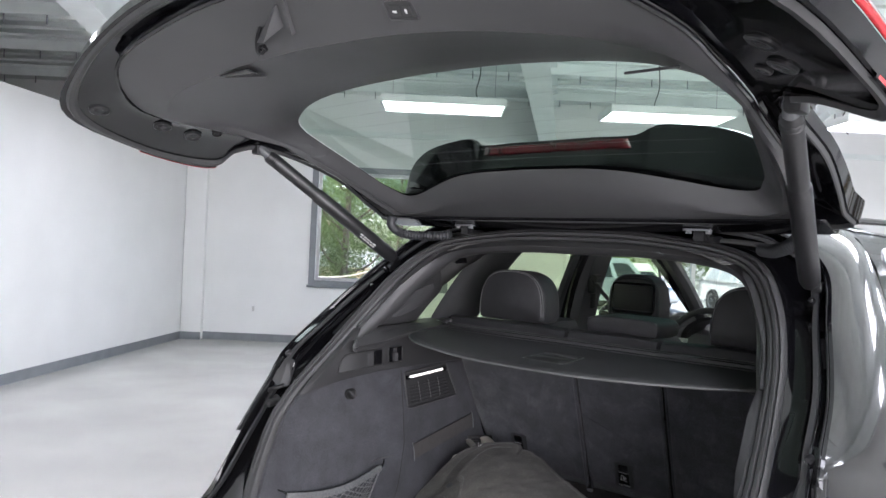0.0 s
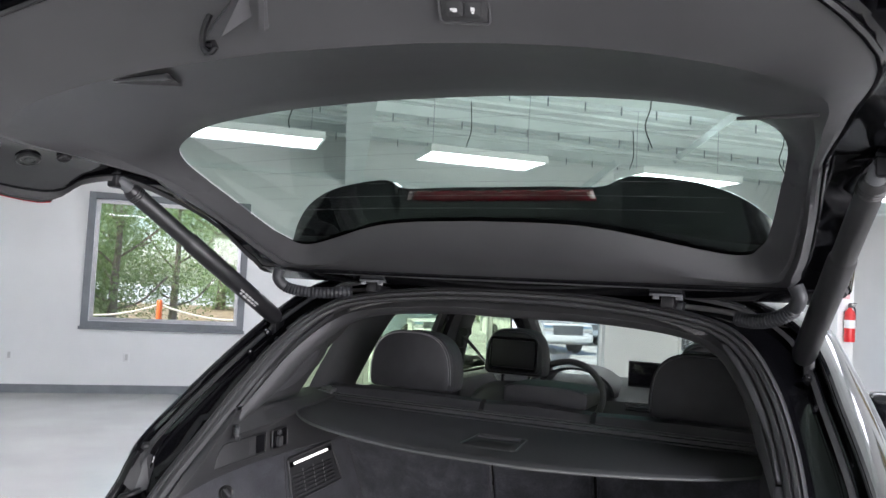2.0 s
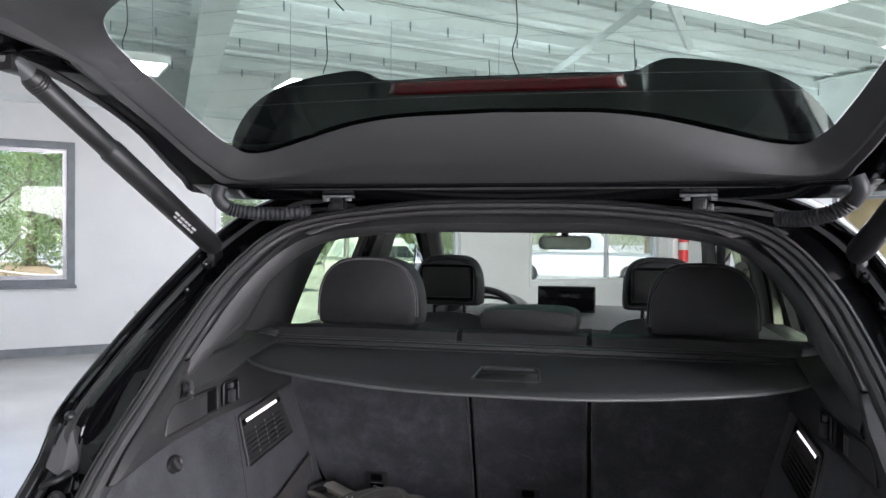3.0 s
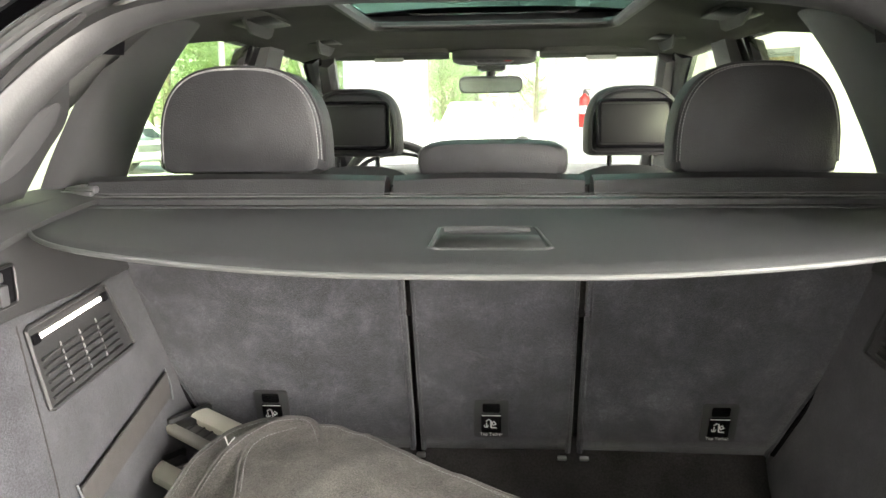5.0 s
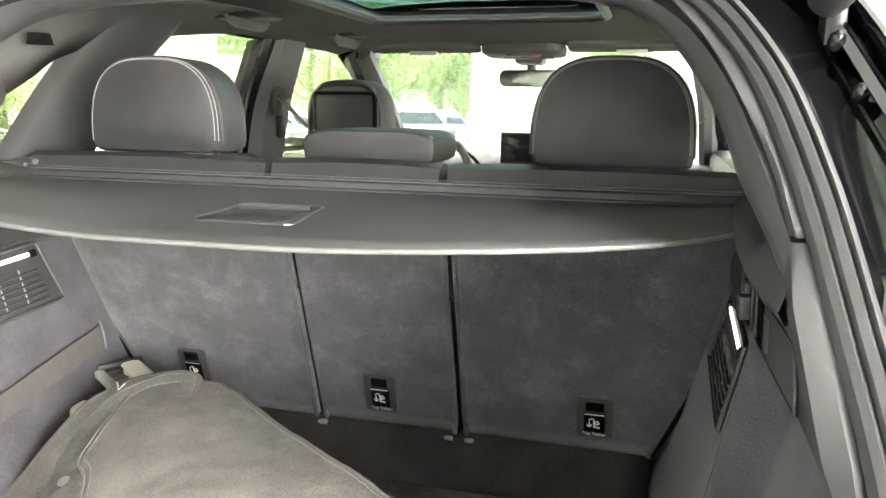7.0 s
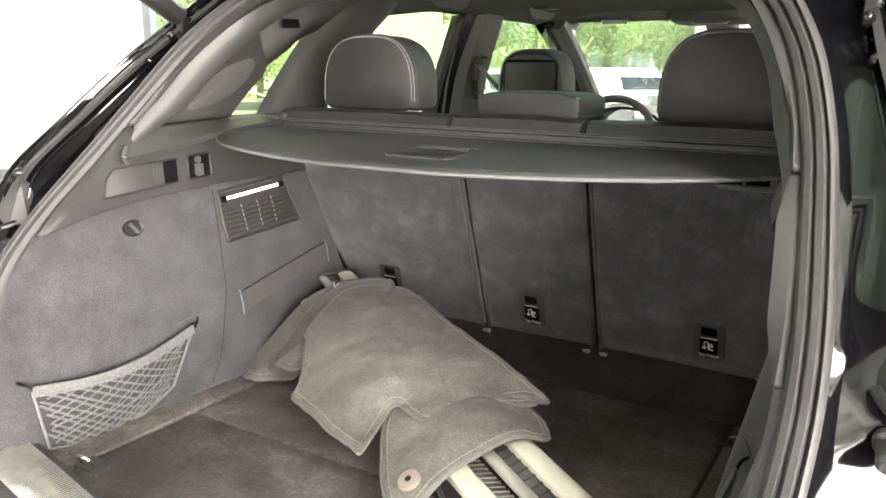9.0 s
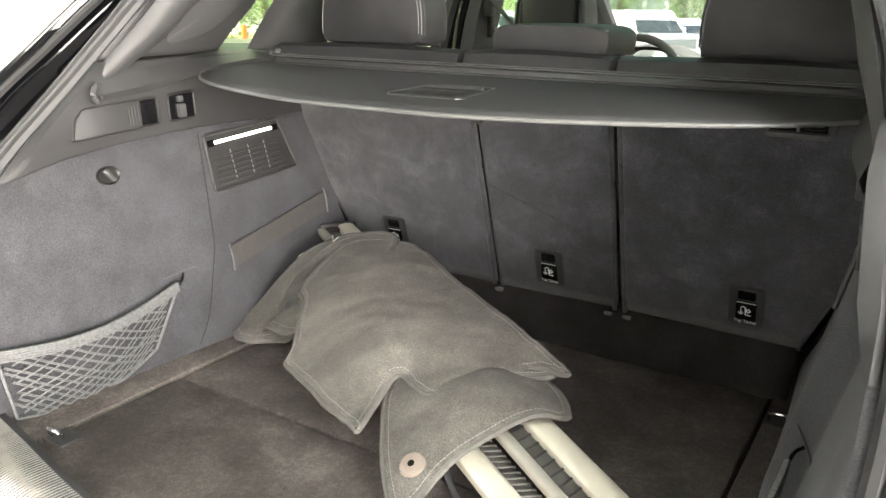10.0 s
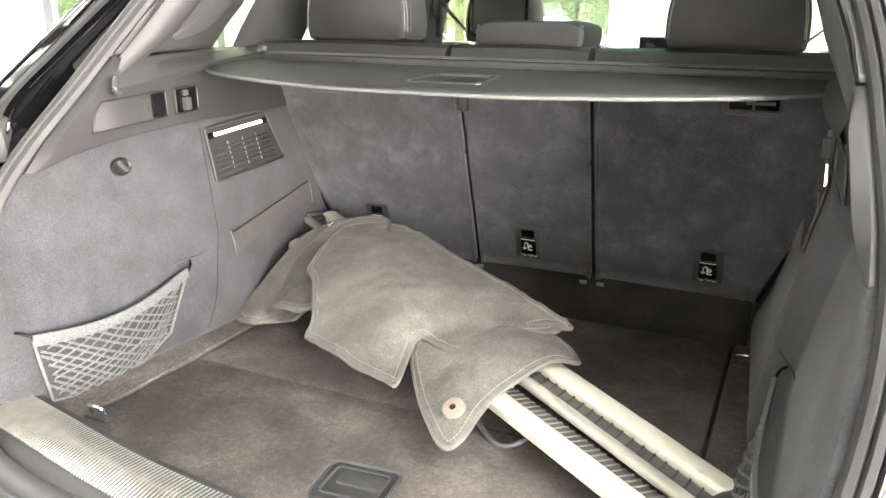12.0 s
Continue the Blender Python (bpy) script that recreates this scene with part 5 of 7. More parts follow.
pillar_rows = [smooth_keys(k, 16) for k in REAR_PILLAR]
pillar_rows = [np.array(r) for r in np.transpose([smooth_keys([row[i] for row in pillar_rows], 15) for i in range(16)], (1, 0, 2))]
both("rear_pillar_trim", lambda: flipped(loft(pillar_rows)), PLASTIC, car, "dark grey rear pillar lining")
both("middle_pillar_trim", lambda: flipped(loft([smooth_keys(k, 10) for k in (
    [(0.745, 1.74, 1.15), (0.715, 1.765, 1.38), (0.655, 1.80, 1.575)], [(0.705, 1.76, 1.15), (0.680, 1.785, 1.38), (0.630, 1.815, 1.58)],
    [(0.705, 1.90, 1.15), (0.680, 1.935, 1.38), (0.630, 1.96, 1.58)], [(0.745, 1.93, 1.15), (0.715, 1.965, 1.38), (0.655, 1.985, 1.575)])])), PLASTIC, car, "dark grey middle pillar lining")
# rear door: black shut face and seal before the pillar, grey inner frame of its window
both("door_seal", lambda: loft([smooth_keys(k, 10) for k in (
    [(0.790, 1.735, 1.15), (0.755, 1.735, 1.38), (0.675, 1.74, 1.58)], [(0.750, 1.725, 1.15), (0.722, 1.735, 1.38), (0.660, 1.755, 1.58)],
    [(0.742, 1.78, 1.15), (0.712, 1.79, 1.38), (0.652, 1.81, 1.585)])]), SHINYBLACK, car, "black rubber door seal")
both("door_frame", lambda: flipped(loft([smooth_keys(k, 10) for k in (
    [(0.838, 1.69, 1.15), (0.765, 1.70, 1.38), (0.695, 1.70, 1.565)], [(0.812, 1.70, 1.15), (0.745, 1.71, 1.38), (0.678, 1.71, 1.57)],
    [(0.795, 1.745, 1.15), (0.735, 1.748, 1.38), (0.668, 1.745, 1.58)])])), PLASTIC, car, "grey inner frame of the rear door window")
both("front_pillar_trim", lambda: tube(smooth_keys([(0.60, 2.36, 1.585), (0.66, 2.78, 1.40), (0.70, 3.2, 1.14)], 12), 0.04, 8), PLASTIC2, car)
both("door_lining", lambda: merge(span(0.70, 0.80, 1.0, 1.80, 0.5, 1.235, 0.03), span(0.70, 0.80, 1.92, 3.1, 0.5, 1.215, 0.03)), PLASTIC, car, "black door lining")
both("seat_belt", lambda: sweep(smooth_keys([(0.650, 1.805, 1.405), (0.575, 1.80, 1.335), (0.49, 1.785, 1.255), (0.40, 1.76, 1.13)], 12), [(-0.022, -0.001), (0.022, -0.001), (0.022, 0.001), (-0.022, 0.001)], up=(1, 0, 0)), WELL, car, "black seat belt webbing")
both("belt_anchor", lambda: merge(block(0.662, 1.815, 1.385, 0.03, 0.045, 0.07, 0.012), tube([(0.648, 1.80, 1.418), (0.648, 1.845, 1.420)], 0.020, 12), block(0.668, 1.84, 1.33, 0.02, 0.03, 0.10, 0.008)), WELL, car, "black belt guide")
both("grab_handle", lambda: sweep([(0.545, 1.335, 1.610), (0.542, 1.355, 1.592), (0.543, 1.385, 1.585), (0.545, 1.495, 1.585), (0.545, 1.525, 1.592), (0.545, 1.545, 1.610)], [(-0.016, -0.004), (0.016, -0.004), (0.014, 0.004), (-0.014, 0.004)], up=(1, 0, 0)), PLASTIC2, car, "grey grab handle")
both("handle_recess", lambda: flipped(loft([[(0.49, y, 1.604), (0.55, y, 1.596), (0.575, y, 1.590)] for y in (1.34, 1.43, 1.52)])), WELL, car, thick=0.004)
both("front_handle_recess", lambda: flipped(loft([[(0.485, y, 1.611), (0.53, y, 1.606), (0.565, y, 1.600)] for y in (1.97, 2.06, 2.15)])), WELL, car, thick=0.004)
both("front_grab_handle", lambda: sweep([(0.525, 1.955, 1.612), (0.527, 1.975, 1.594), (0.53, 2.005, 1.587), (0.53, 2.115, 1.587), (0.53, 2.145, 1.594), (0.525, 2.165, 1.612)], [(-0.016, -0.004), (0.016, -0.004), (0.014, 0.004), (-0.014, 0.004)], up=(1, 0, 0)), PLASTIC2, car, "grey grab handle")
both("coat_hook", lambda: moved(merge(prism([(-0.034, -0.012), (0.026, -0.012), (0.036, 0.012), (-0.012, 0.012)], 0.003, 0.001), tube(smooth_keys([(-0.01, 0.004, 0.002), (0.0, 0.0, 0.012), (0.010, -0.004, 0.004)], 8), 0.003, 6)), basis((0.545, 0.745, 1.489), (0.02, -1, -0.05), (0.62, 0.0, -0.78)) @ Matrix.Diagonal((1, -1, 1, 1))), SHINYBLACK, car)
# visors, mirror, overhead console
for s in (-1, 1):
    visor = solid("sun_visor", moved(prism(round_rect(0.42, 0.13, 0.03), 0.018, 0.006), basis((s * 0.37, 2.40, 1.588), (1, 0, 0), (0, 0.96, -0.12))), LINER, car, "dark sun visor folded up")
    solid("visor_label", block(s * 0.377, 2.424, 1.578, 0.105, 0.004, 0.016), GREYMARK, visor, "pale warning label")
mirror = solid("interior_mirror", moved(prism(round_rect(0.25, 0.066, 0.026), 0.03, 0.012), basis((-0.015, 2.69, 1.497), (1, 0, 0), (0, -0.02, 1)) @ Matrix.Translation((0, 0, -0.01))), PLASTIC, car, "black interior mirror")
solid("mirror_glass", moved(prism(round_rect(0.236, 0.056, 0.022), 0.003), basis((-0.015, 2.688, 1.497), (1, 0, 0), (0, -0.02, 1)) @ Matrix.Translation((0, 0, 0.021))), MIRROR, mirror)
solid("mirror_stalk", merge(tube([(-0.015, 2.71, 1.52), (-0.015, 2.70, 1.545), (-0.012, 2.68, 1.575)], 0.018, 10), block(-0.012, 2.66, 1.565, 0.11, 0.12, 0.035, 0.015, 3)), PLASTIC, mirror)
console = solid("overhead_console", moved(prism(round_rect(0.30, 0.20, 0.07, 8), 0.032, 0.014), basis((0, 2.44, 1.598), (1, 0, 0), (0, -1, 0.06))), PLASTIC, car, "dark overhead console with switches")
solid("console_frame", tube([(x, 2.395 - 0.02 * y / 0.06, 1.575 + y) for x, y in round_rect(0.135, 0.028, 0.012)], 0.0022, 6, True), STEEL, console, "bright switch surround")
for i in range(4):
    solid("console_switch", block(-0.048 + 0.032 * i, 2.392, 1.575, 0.024, 0.010, 0.018, 0.003), WELL if i < 3 else RED_EXT, console)
# dashboard, screen, wheel
solid("dashboard", loft([[(x, y - 0.04 * (abs(x) / 0.7) ** 2 + 0.10 * (abs(x) / 0.7) ** 3, z - 0.02 * (abs(x) / 0.7) ** 2) for x in np.linspace(-0.72, 0.72, 25)]
                         for y, z in ((2.62, 0.75), (2.60, 1.0), (2.63, 1.09), (2.70, 1.135), (2.85, 1.165), (3.1, 1.165), (3.38, 1.12))]), PLASTIC, car, "black dashboard", thick=0.004)
scr = solid("screen", block(-0.010, 2.79, 1.206, 0.275, 0.014, 0.145, 0.005), SCREEN, car, "black centre display")
solid("screen_bezel", merge(block(-0.010, 2.797, 1.206, 0.282, 0.012, 0.152, 0.005)), SHINYBLACK, scr)
solid("centre_vent", merge(*[block(0.0, 2.615 - 0.004 * k, 1.06 + 0.012 * k, 0.24, 0.02, 0.005, 0.001) for k in range(4)]), CHROME, car)
solid("instrument_hood", loft([[(-0.37 + 0.20 * math.cos(a) * k, y, 1.11 + 0.13 * math.sin(a) * k) for a in np.linspace(0, math.pi, 16)] for y, k in ((2.60, 0.92), (2.58, 1.0), (2.85, 1.0))]), PLASTIC, car, "hood over the instruments", thick=0.006)
hub = basis((-0.37, 2.40, 1.115), (1, 0, 0), (0, 0.42, 0.91))
steering = solid("steering_wheel", moved(tube([(0.183 * math.cos(a), 0.178 * math.sin(a), 0) for a in np.linspace(0, 2 * math.pi, 41)[:-1]], 0.016, 10, True), hub), LEATHER, car, "black leather steering wheel")
solid("wheel_hub", moved(prism(round_rect(0.16, 0.11, 0.04), 0.03, 0.01), hub @ Matrix.Translation((0, -0.01, -0.01))), PLASTIC, steering)
solid("wheel_spoke", moved(merge(block(-0.12, 0, 0.0, 0.11, 0.035, 0.014, 0.005), block(0.12, 0, 0.0, 0.11, 0.035, 0.014, 0.005), block(0, -0.11, 0.0, 0.05, 0.12, 0.014, 0.005)), hub), PLASTIC, steering)
for dx in (-0.10, 0.10):
    solid("wheel_trim", moved(block(dx, 0.0, 0.012, 0.06, 0.03, 0.008, 0.003), hub), STEEL, steering, "bright spoke trim")
solid("cabin_floor", span(-0.75, 0.75, 0.9, 3.3, 0.35, 0.42), CARPET, car)


def cushion(outline, layers):
    """A padded shape: a closed outline in (x, z) swelled along y; layers are (y, scale)."""
    o = np.array(outline, float)
    c = np.array([o[:, 0].mean(), (o[:, 1].min() + o[:, 1].max()) / 2])
    return loft([[(c[0] + (p[0] - c[0]) * k, y, c[1] + (p[1] - c[1]) * k) for p in o] for y, k in layers], True, True)


def arch(cx, z0, w, h, power=2.9, n=26, foot=0.975):
    """A headrest outline: rounded top, flatter foot."""
    pts = []
    for i in range(n + 1):
        a = math.pi * i / n
        ca, sa = math.cos(a), max(0.0, math.sin(a))
        pts.append((cx + w / 2 * math.copysign(abs(ca) ** (2 / power), ca), z0 + 0.02 + (h - 0.02) * sa ** (2 / power)))
    pts += [(cx - w / 2 * foot, z0 + 0.006), (cx - w / 2 * foot * 0.9, z0), (cx + w / 2 * foot * 0.9, z0), (cx + w / 2 * foot, z0 + 0.006)]
    return pts


def stitches(name, line, parent, every=0.0050, length=0.0036, r=0.0009):
    p = np.array(line, float)
    seg = np.r_[0, np.cumsum(np.linalg.norm(np.diff(p, axis=0), axis=1))]
    shapes = []
    for a in np.arange(0.002, seg[-1] - length, every):
        q = [np.array([np.interp(t, seg, p[:, k]) for k in range(3)]) for t in (a, a + length)]
        shapes.append(tube(q, r, 5))
    ob = solid(name, merge(*shapes), THREAD, parent, "pale grey contrast stitching")
    ob["kind"] = "stuff"
    return ob


def rear_headrest(cx, y, z0, w, h, depth, inner):
    o = arch(cx, z0, w, h)
    lay = [(y - depth / 2, 0.86), (y - depth * 0.47, 0.93), (y - depth * 0.38, 0.98), (y - depth * 0.2, 1.0), (y + depth * 0.2, 0.99), (y + depth * 0.4, 0.93), (y + depth / 2, 0.80)]
    ob = solid("headrest", cushion(o, lay), LEATHER, car, "black leather rear headrest with pale stitching")
    c = np.array([cx, z0 + h / 2])
    arc = [p for p in o[:27]]
    for k, yy in ((0.935, y - depth * 0.4755), (0.962, y - depth * 0.424)):
        stitches("stitching", [(c[0] + (p[0] - c[0]) * k, yy, c[1] + (p[1] - c[1]) * k) for p in arc] + [(cx - w / 2 * 0.93, yy, z0 + 0.02)], ob)
    solid("piping", tube([(c[0] + (p[0] - c[0]) * 0.985, y - depth * 0.375, c[1] + (p[1] - c[1]) * 0.985) for p in arc], 0.0028, 6), LEATHER, ob)
    for dx in (-0.06, 0.06):
        solid("headrest_post", tube([(cx + dx, y, z0 + 0.01), (cx + dx, y + 0.01, z0 - 0.06)], 0.006, 8), CHROME, ob)
    return ob


rear_headrest(-0.395, 0.884, 1.294, 0.272, 0.172, 0.124, 1)
rear_headrest(0.413, 0.884, 1.290, 0.25, 0.172, 0.124, -1)
mid_rest = solid("headrest", cushion(arch(0.008, 1.288, 0.245, 0.056, 4.5), [(0.845, 0.88), (0.85, 0.96), (0.875, 1.0), (0.97, 1.0), (1.0, 0.96), (1.01, 0.85)]), LEATHER, car, "low black leather middle headrest")
stitches("stitching", [(0.008 + 0.118 * math.cos(a), 0.853, 1.330 + 0.012 * math.sin(a)) for a in np.linspace(0.1, math.pi - 0.1, 30)], mid_rest)
for x0, x1 in ((-0.635, -0.160), (-0.146, 0.150), (0.164, 0.635)):
    roll = solid("seat_top_roll", sweep([(x, 0.835 - 0.012 * (x / 0.6) ** 2, 1.268 + 0.004 * math.sin((x - x0) / (x1 - x0) * math.pi)) for x in np.linspace(x0, x1, 12)],
                                        [(-0.034, -0.02), (-0.03, 0.008), (-0.015, 0.021), (0.01, 0.025), (0.03, 0.018), (0.045, -0.02)], up=(0, 0, 1)), LEATHER, car, "black leather seat back top")
    for q in (0.3, 0.72):
        xq = x0 + (x1 - x0) * q
        if x1 - x0 > 0.35:
            solid("roll_seam", tube([(xq, 0.80, 1.262), (xq, 0.806, 1.279), (xq, 0.825, 1.292), (xq, 0.85, 1.292)], 0.0016, 5), RUBBER, roll)
solid("seat_core", span(-0.63, 0.63, 0.868, 0.90, 1.05, 1.272, 0.008), FLAP, car, "dark seat core behind the top rolls")
# front seats
for s in (-1, 1):
    cx = 0.365 * s
    o = arch(cx, 0.55, 0.52, 0.70, 3.2)
    seat = solid("front_seat", cushion(o, [(1.62, 0.80), (1.64, 0.93), (1.68, 1.0), (1.76, 0.98), (1.80, 0.85)]), LEATHER, car, "black leather front seat")
    solid("seat_cushion", block(cx, 2.0, 0.66, 0.5, 0.5, 0.18, 0.06, 3), LEATHER, seat)
    o = arch(cx, 1.275, 0.245, 0.18, 3.4)
    rest = solid("front_headrest", cushion(o, [(1.64, 0.78), (1.645, 0.84), (1.648, 0.86), (1.64, 0.88), (1.645, 0.95), (1.665, 1.0), (1.72, 1.0), (1.75, 0.9)]), LEATHER, seat, "black leather front headrest with framed back")
    seat_line = [(cx + (p[0] - cx) * 0.86, 1.642, 1.365 + (p[1] - 1.365) * 0.80) for p in o]
    solid("back_panel", block(cx, 1.6405, 1.358, 0.172, 0.012, 0.104, 0.005), WELL, rest, "flat panel in the headrest back")
    solid("panel_frame", tube([(cx + x, 1.6365, 1.358 + z) for x, z in round_rect(0.186, 0.118, 0.014)], 0.005, 6, True), SHINYBLACK, rest)
    for dx in (-0.055, 0.055):
        solid("headrest_posts", tube([(cx + dx, 1.68, 1.30), (cx + dx, 1.685, 1.22)], 0.007, 8), CHROME, seat)

# cargo area ----------------------------------------------------------------
def seat_y(z):
    return 0.945 - 0.30 * (z - 0.775)


def seat_panel(left, right, seam=0.0):
    """A seat back board between two edge lines x(z)."""
    rows_f, rows_b = [], []
    for z in np.linspace(0.772, 1.262, 14):
        a, b = left(z), right(z)
        ef = 0.004 if 0.772 < z < 1.262 else 0.010
        row = [(a, seat_y(z) + 0.012, z)] + [(a + (b - a) * k, seat_y(z) + (ef if k in (0.015, 0.985) else (0.010 if ef > 0.005 else 0.0)), z) for k in (0.015, 0.03, 0.1, 0.25, 0.4, 0.55, 0.7, 0.85, 0.9, 0.97, 0.985)] + [(b, seat_y(z) + 0.012, z)]
        rows_f.append(row)
    return loft(rows_f)


def outer_edge(z):
    return float(np.interp(z, [0.70, 0.78, 0.89, 1.01, 1.14, 1.27], [0.49, 0.505, 0.548, 0.60, 0.628, 0.64]))


for l, r, tag in ((lambda z: -outer_edge(z), lambda z: -0.1410 + 0.006 * (1.26 - z) / 0.5, "left"), (lambda z: -0.1285 + 0.006 * (1.26 - z) / 0.5, lambda z: 0.1495, "mid"), (lambda z: 0.1635, outer_edge, "right")):
    back = solid("seat_back", seat_panel(l, r), SEATBACK, car, "dark felt-covered rear seat back", thick=0.006)
    for fn, dx in ((l, 0.004), (r, -0.004)):
        solid("edge_roll", tube([(fn(z) + dx, seat_y(z) + 0.003, z) for z in np.linspace(0.775, 1.26, 12)], 0.0055, 8), SEATBACK, back)
# crease pressed into the middle board, and a press seam on the wide one
solid("seat_crease", tube(smooth_keys([(-0.12, seat_y(1.02) - 0.002, 1.02), (0.0, seat_y(0.975) - 0.002, 0.975), (0.06, seat_y(0.95) - 0.002, 0.95), (0.10, seat_y(0.92) - 0.002, 0.92)], 16), 0.0028, 6), SEATBACK, car)
for s in (-1, 1):
    # solid black strip that stands for the shade in this gap
    solid("side_gap", tube([(s * (outer_edge(z) + 0.003), seat_y(z) + 0.001, z) for z in np.linspace(0.78, 1.25, 14)], 0.0065, 6), SHINYBLACK, car, "black strip for the shade in the gap beside the seat back")
# dark sheet added behind the boards so the splits read as shade
solid("seat_back_gap", span(-0.64, 0.64, 0.99, 1.0, 0.70, 1.25), RUBBER, car)
# floor carpet at the seat foot, its shade painted as a darker colour
flap = [(0.962, 0.80), (0.950, 0.774), (0.938, 0.750), (0.918, 0.722), (0.895, 0.706), (0.870, 0.7012)]
solid("floor_flap", loft([[(x, y - 0.002 * math.sin(x * 9), z) for x in np.linspace(-0.50, 0.50, 21)] for y, z in flap]), FLAP, car, "carpet flap that bridges seat backs and floor, shade painted in", thick=0.003)
for x in (-0.124, 0.135, 0.175):
    solid("floor_hinge", merge(block(x, 0.946, 0.765, 0.016, 0.016, 0.008, 0.002), tube([(x - 0.008, 0.936, 0.768), (x + 0.008, 0.936, 0.768)], 0.003, 6)), STEEL, car, "small steel seat hinge")
tilt = Vector((0, -0.30, 1)).normalized()
for x, z in ((-0.392, 0.862), (0.006, 0.849), (0.405, 0.849)):
    fm = basis((x, seat_y(z) - 0.0032, z), (1, 0, 0), tilt) @ Matrix.Diagonal((1.2, 1.24, 1, 1))
    badge = solid("tether_cover", moved(prism(round_rect(0.052, 0.066, 0.005), 0.004, 0.0015), fm), PLASTIC, car, "black top tether cover with white symbol")
    solid("tether_slot", moved(prism(round_rect(0.026, 0.016, 0.003), 0.0052, 0.001), fm @ Matrix.Translation((0, 0.021, 0))), SHINYBLACK, badge)
    solid("tether_flap", moved(prism(round_rect(0.030, 0.034, 0.002), 0.0056, 0.001), fm @ Matrix.Translation((0, -0.006, 0))), SHINYBLACK, badge)
    solid("tether_line", moved(block(0, 0.0085, 0.0058, 0.028, 0.0014, 0.0006), fm), WHITEINK, badge)
    up = fm @ Matrix.Translation((0, -0.008, 0.0058))
    anchor = merge(tube([(-0.007, 0.004, 0), (-0.007, -0.004, 0)], 0.0009, 5), tube([(-0.0105, -0.001, 0), (-0.009, -0.0045, 0), (-0.0055, -0.0045, 0), (-0.004, -0.001, 0)], 0.0009, 5),
                   tube([(-0.0005, 0.007, 0), (0.0, -0.005, 0), (0.008, -0.0055, 0)], 0.0013, 5), tube([(0.001, 0.003, 0), (0.004, 0.006, 0), (0.007, 0.002, 0), (0.003, -0.001, 0)], 0.0012, 5, True),
                   tube([(-0.008, 0.006, 0), (-0.004, 0.0095, 0), (0.0, 0.008, 0)], 0.0009, 5))
    solid("tether_symbol", moved(anchor, up), WHITEINK, badge, "white anchor and seat symbol")
    lettering("tether_text", "Top Tether", 0.0072, WHITEINK, badge, fm @ Matrix.Translation((0, -0.0265, 0.0046)))
catch = solid("split_catch", block(-0.124, seat_y(1.178) - 0.001, 1.178, 0.022, 0.012, 0.05, 0.003), PLASTIC, car, "dark catch at the seat split")
solid("catch_bolt", tube([(-0.134, seat_y(1.19) - 0.008, 1.190), (-0.114, seat_y(1.19) - 0.008, 1.190)], 0.004, 6), CHROME, catch)
for x in (-0.462, 0.462):
    z = 1.203
    fm = basis((x, seat_y(z) - 0.0042, z), (1, 0, 0), tilt)
    hole = solid("seat_release", moved(tube([(px, py, 0.002) for px, py in round_rect(0.098, 0.038, 0.008)], 0.006, 6, True), fm), PLASTIC2, car, "grey frame of the seat release slot")
    solid("release_pocket", moved(block(0, 0, -0.003, 0.09, 0.032, 0.006, 0.002), fm), SHINYBLACK, hole)
    solid("release_bar", moved(merge(block(0.012, 0.0, 0.002, 0.05, 0.006, 0.004, 0.001), block(0.0, 0, 0.003, 0.005, 0.028, 0.004, 0.001)), fm), EDGESTRIP, hole)

# load floor boards
def floor_board(y0, y1, w0=0.474, w1=0.474):
    o = [(-w0, y0), (w0, y0), (w1, y1), (-w1, y1)]
    c = np.mean(o, axis=0)
    rows = []
    for k, z in ((0.999, 0.66), (1.0, 0.692), (0.995, 0.698), (0.985, 0.70)):
        rows.append([(c[0] + (x - c[0]) * k, c[1] + (y - c[1]) * k, z) for x, y in o])
    v, f = loft(rows, True, True)
    return v, f


solid("floor_board", floor_board(-0.03, 0.332), FLOORCARPET, car, "dark carpeted load floor board")
solid("floor_board", floor_board(0.337, 1.0, 0.474, 0.474), FLOORCARPET, car, "dark carpeted load floor board")
both("floor_side_strip", lambda: span(0.479, 0.60, 0.0, 1.0, 0.66, 0.703, 0.006), FLOORCARPET, car, "carpeted strip beside the load floor")
tray = basis((0.033, 0.100, 0.700), (1, 0.10, 0), (-0.10, 1, 0))
pull = solid("floor_handle", moved(tube([(x, y, 0.001) for x, y in round_rect(0.112, 0.098, 0.014)], 0.003, 6, True), tray), PLASTIC2, car, "dark grey plastic load floor handle")
solid("handle_tray", moved(prism(round_rect(0.106, 0.092, 0.012), 0.002), tray @ Matrix.Translation((0, 0, -0.001))), PLASTIC, pull)
solid("handle_grip", moved(prism(round_rect(0.07, 0.034, 0.006), 0.006, 0.002), tray @ Matrix.Translation((0.006, 0.010, -0.002))), PLASTIC2, pull)
solid("grip_line", moved(tube([(x, y, 0.003) for x, y in round_rect(0.086, 0.066, 0.008)], 0.0018, 5, True), tray), PLASTIC2, pull)
for x, y, s in ((0.505, 0.785, 1), (-0.452, 0.088, -1), (0.452, 0.088, 1), (-0.505, 0.785, -1)):
    tie = solid("tie_down", block(x, y, 0.702, 0.05, 0.04, 0.006, 0.003), PLASTIC, car, "chrome lashing ring on a black base")
    solid("tie_ring", tube(smooth_keys([(x - 0.016, y - 0.008, 0.706), (x - 0.014, y - 0.016, 0.722), (x + 0.012, y - 0.016, 0.724), (x + 0.016, y - 0.006, 0.708)], 14), 0.0035, 8), CHROME, tie)

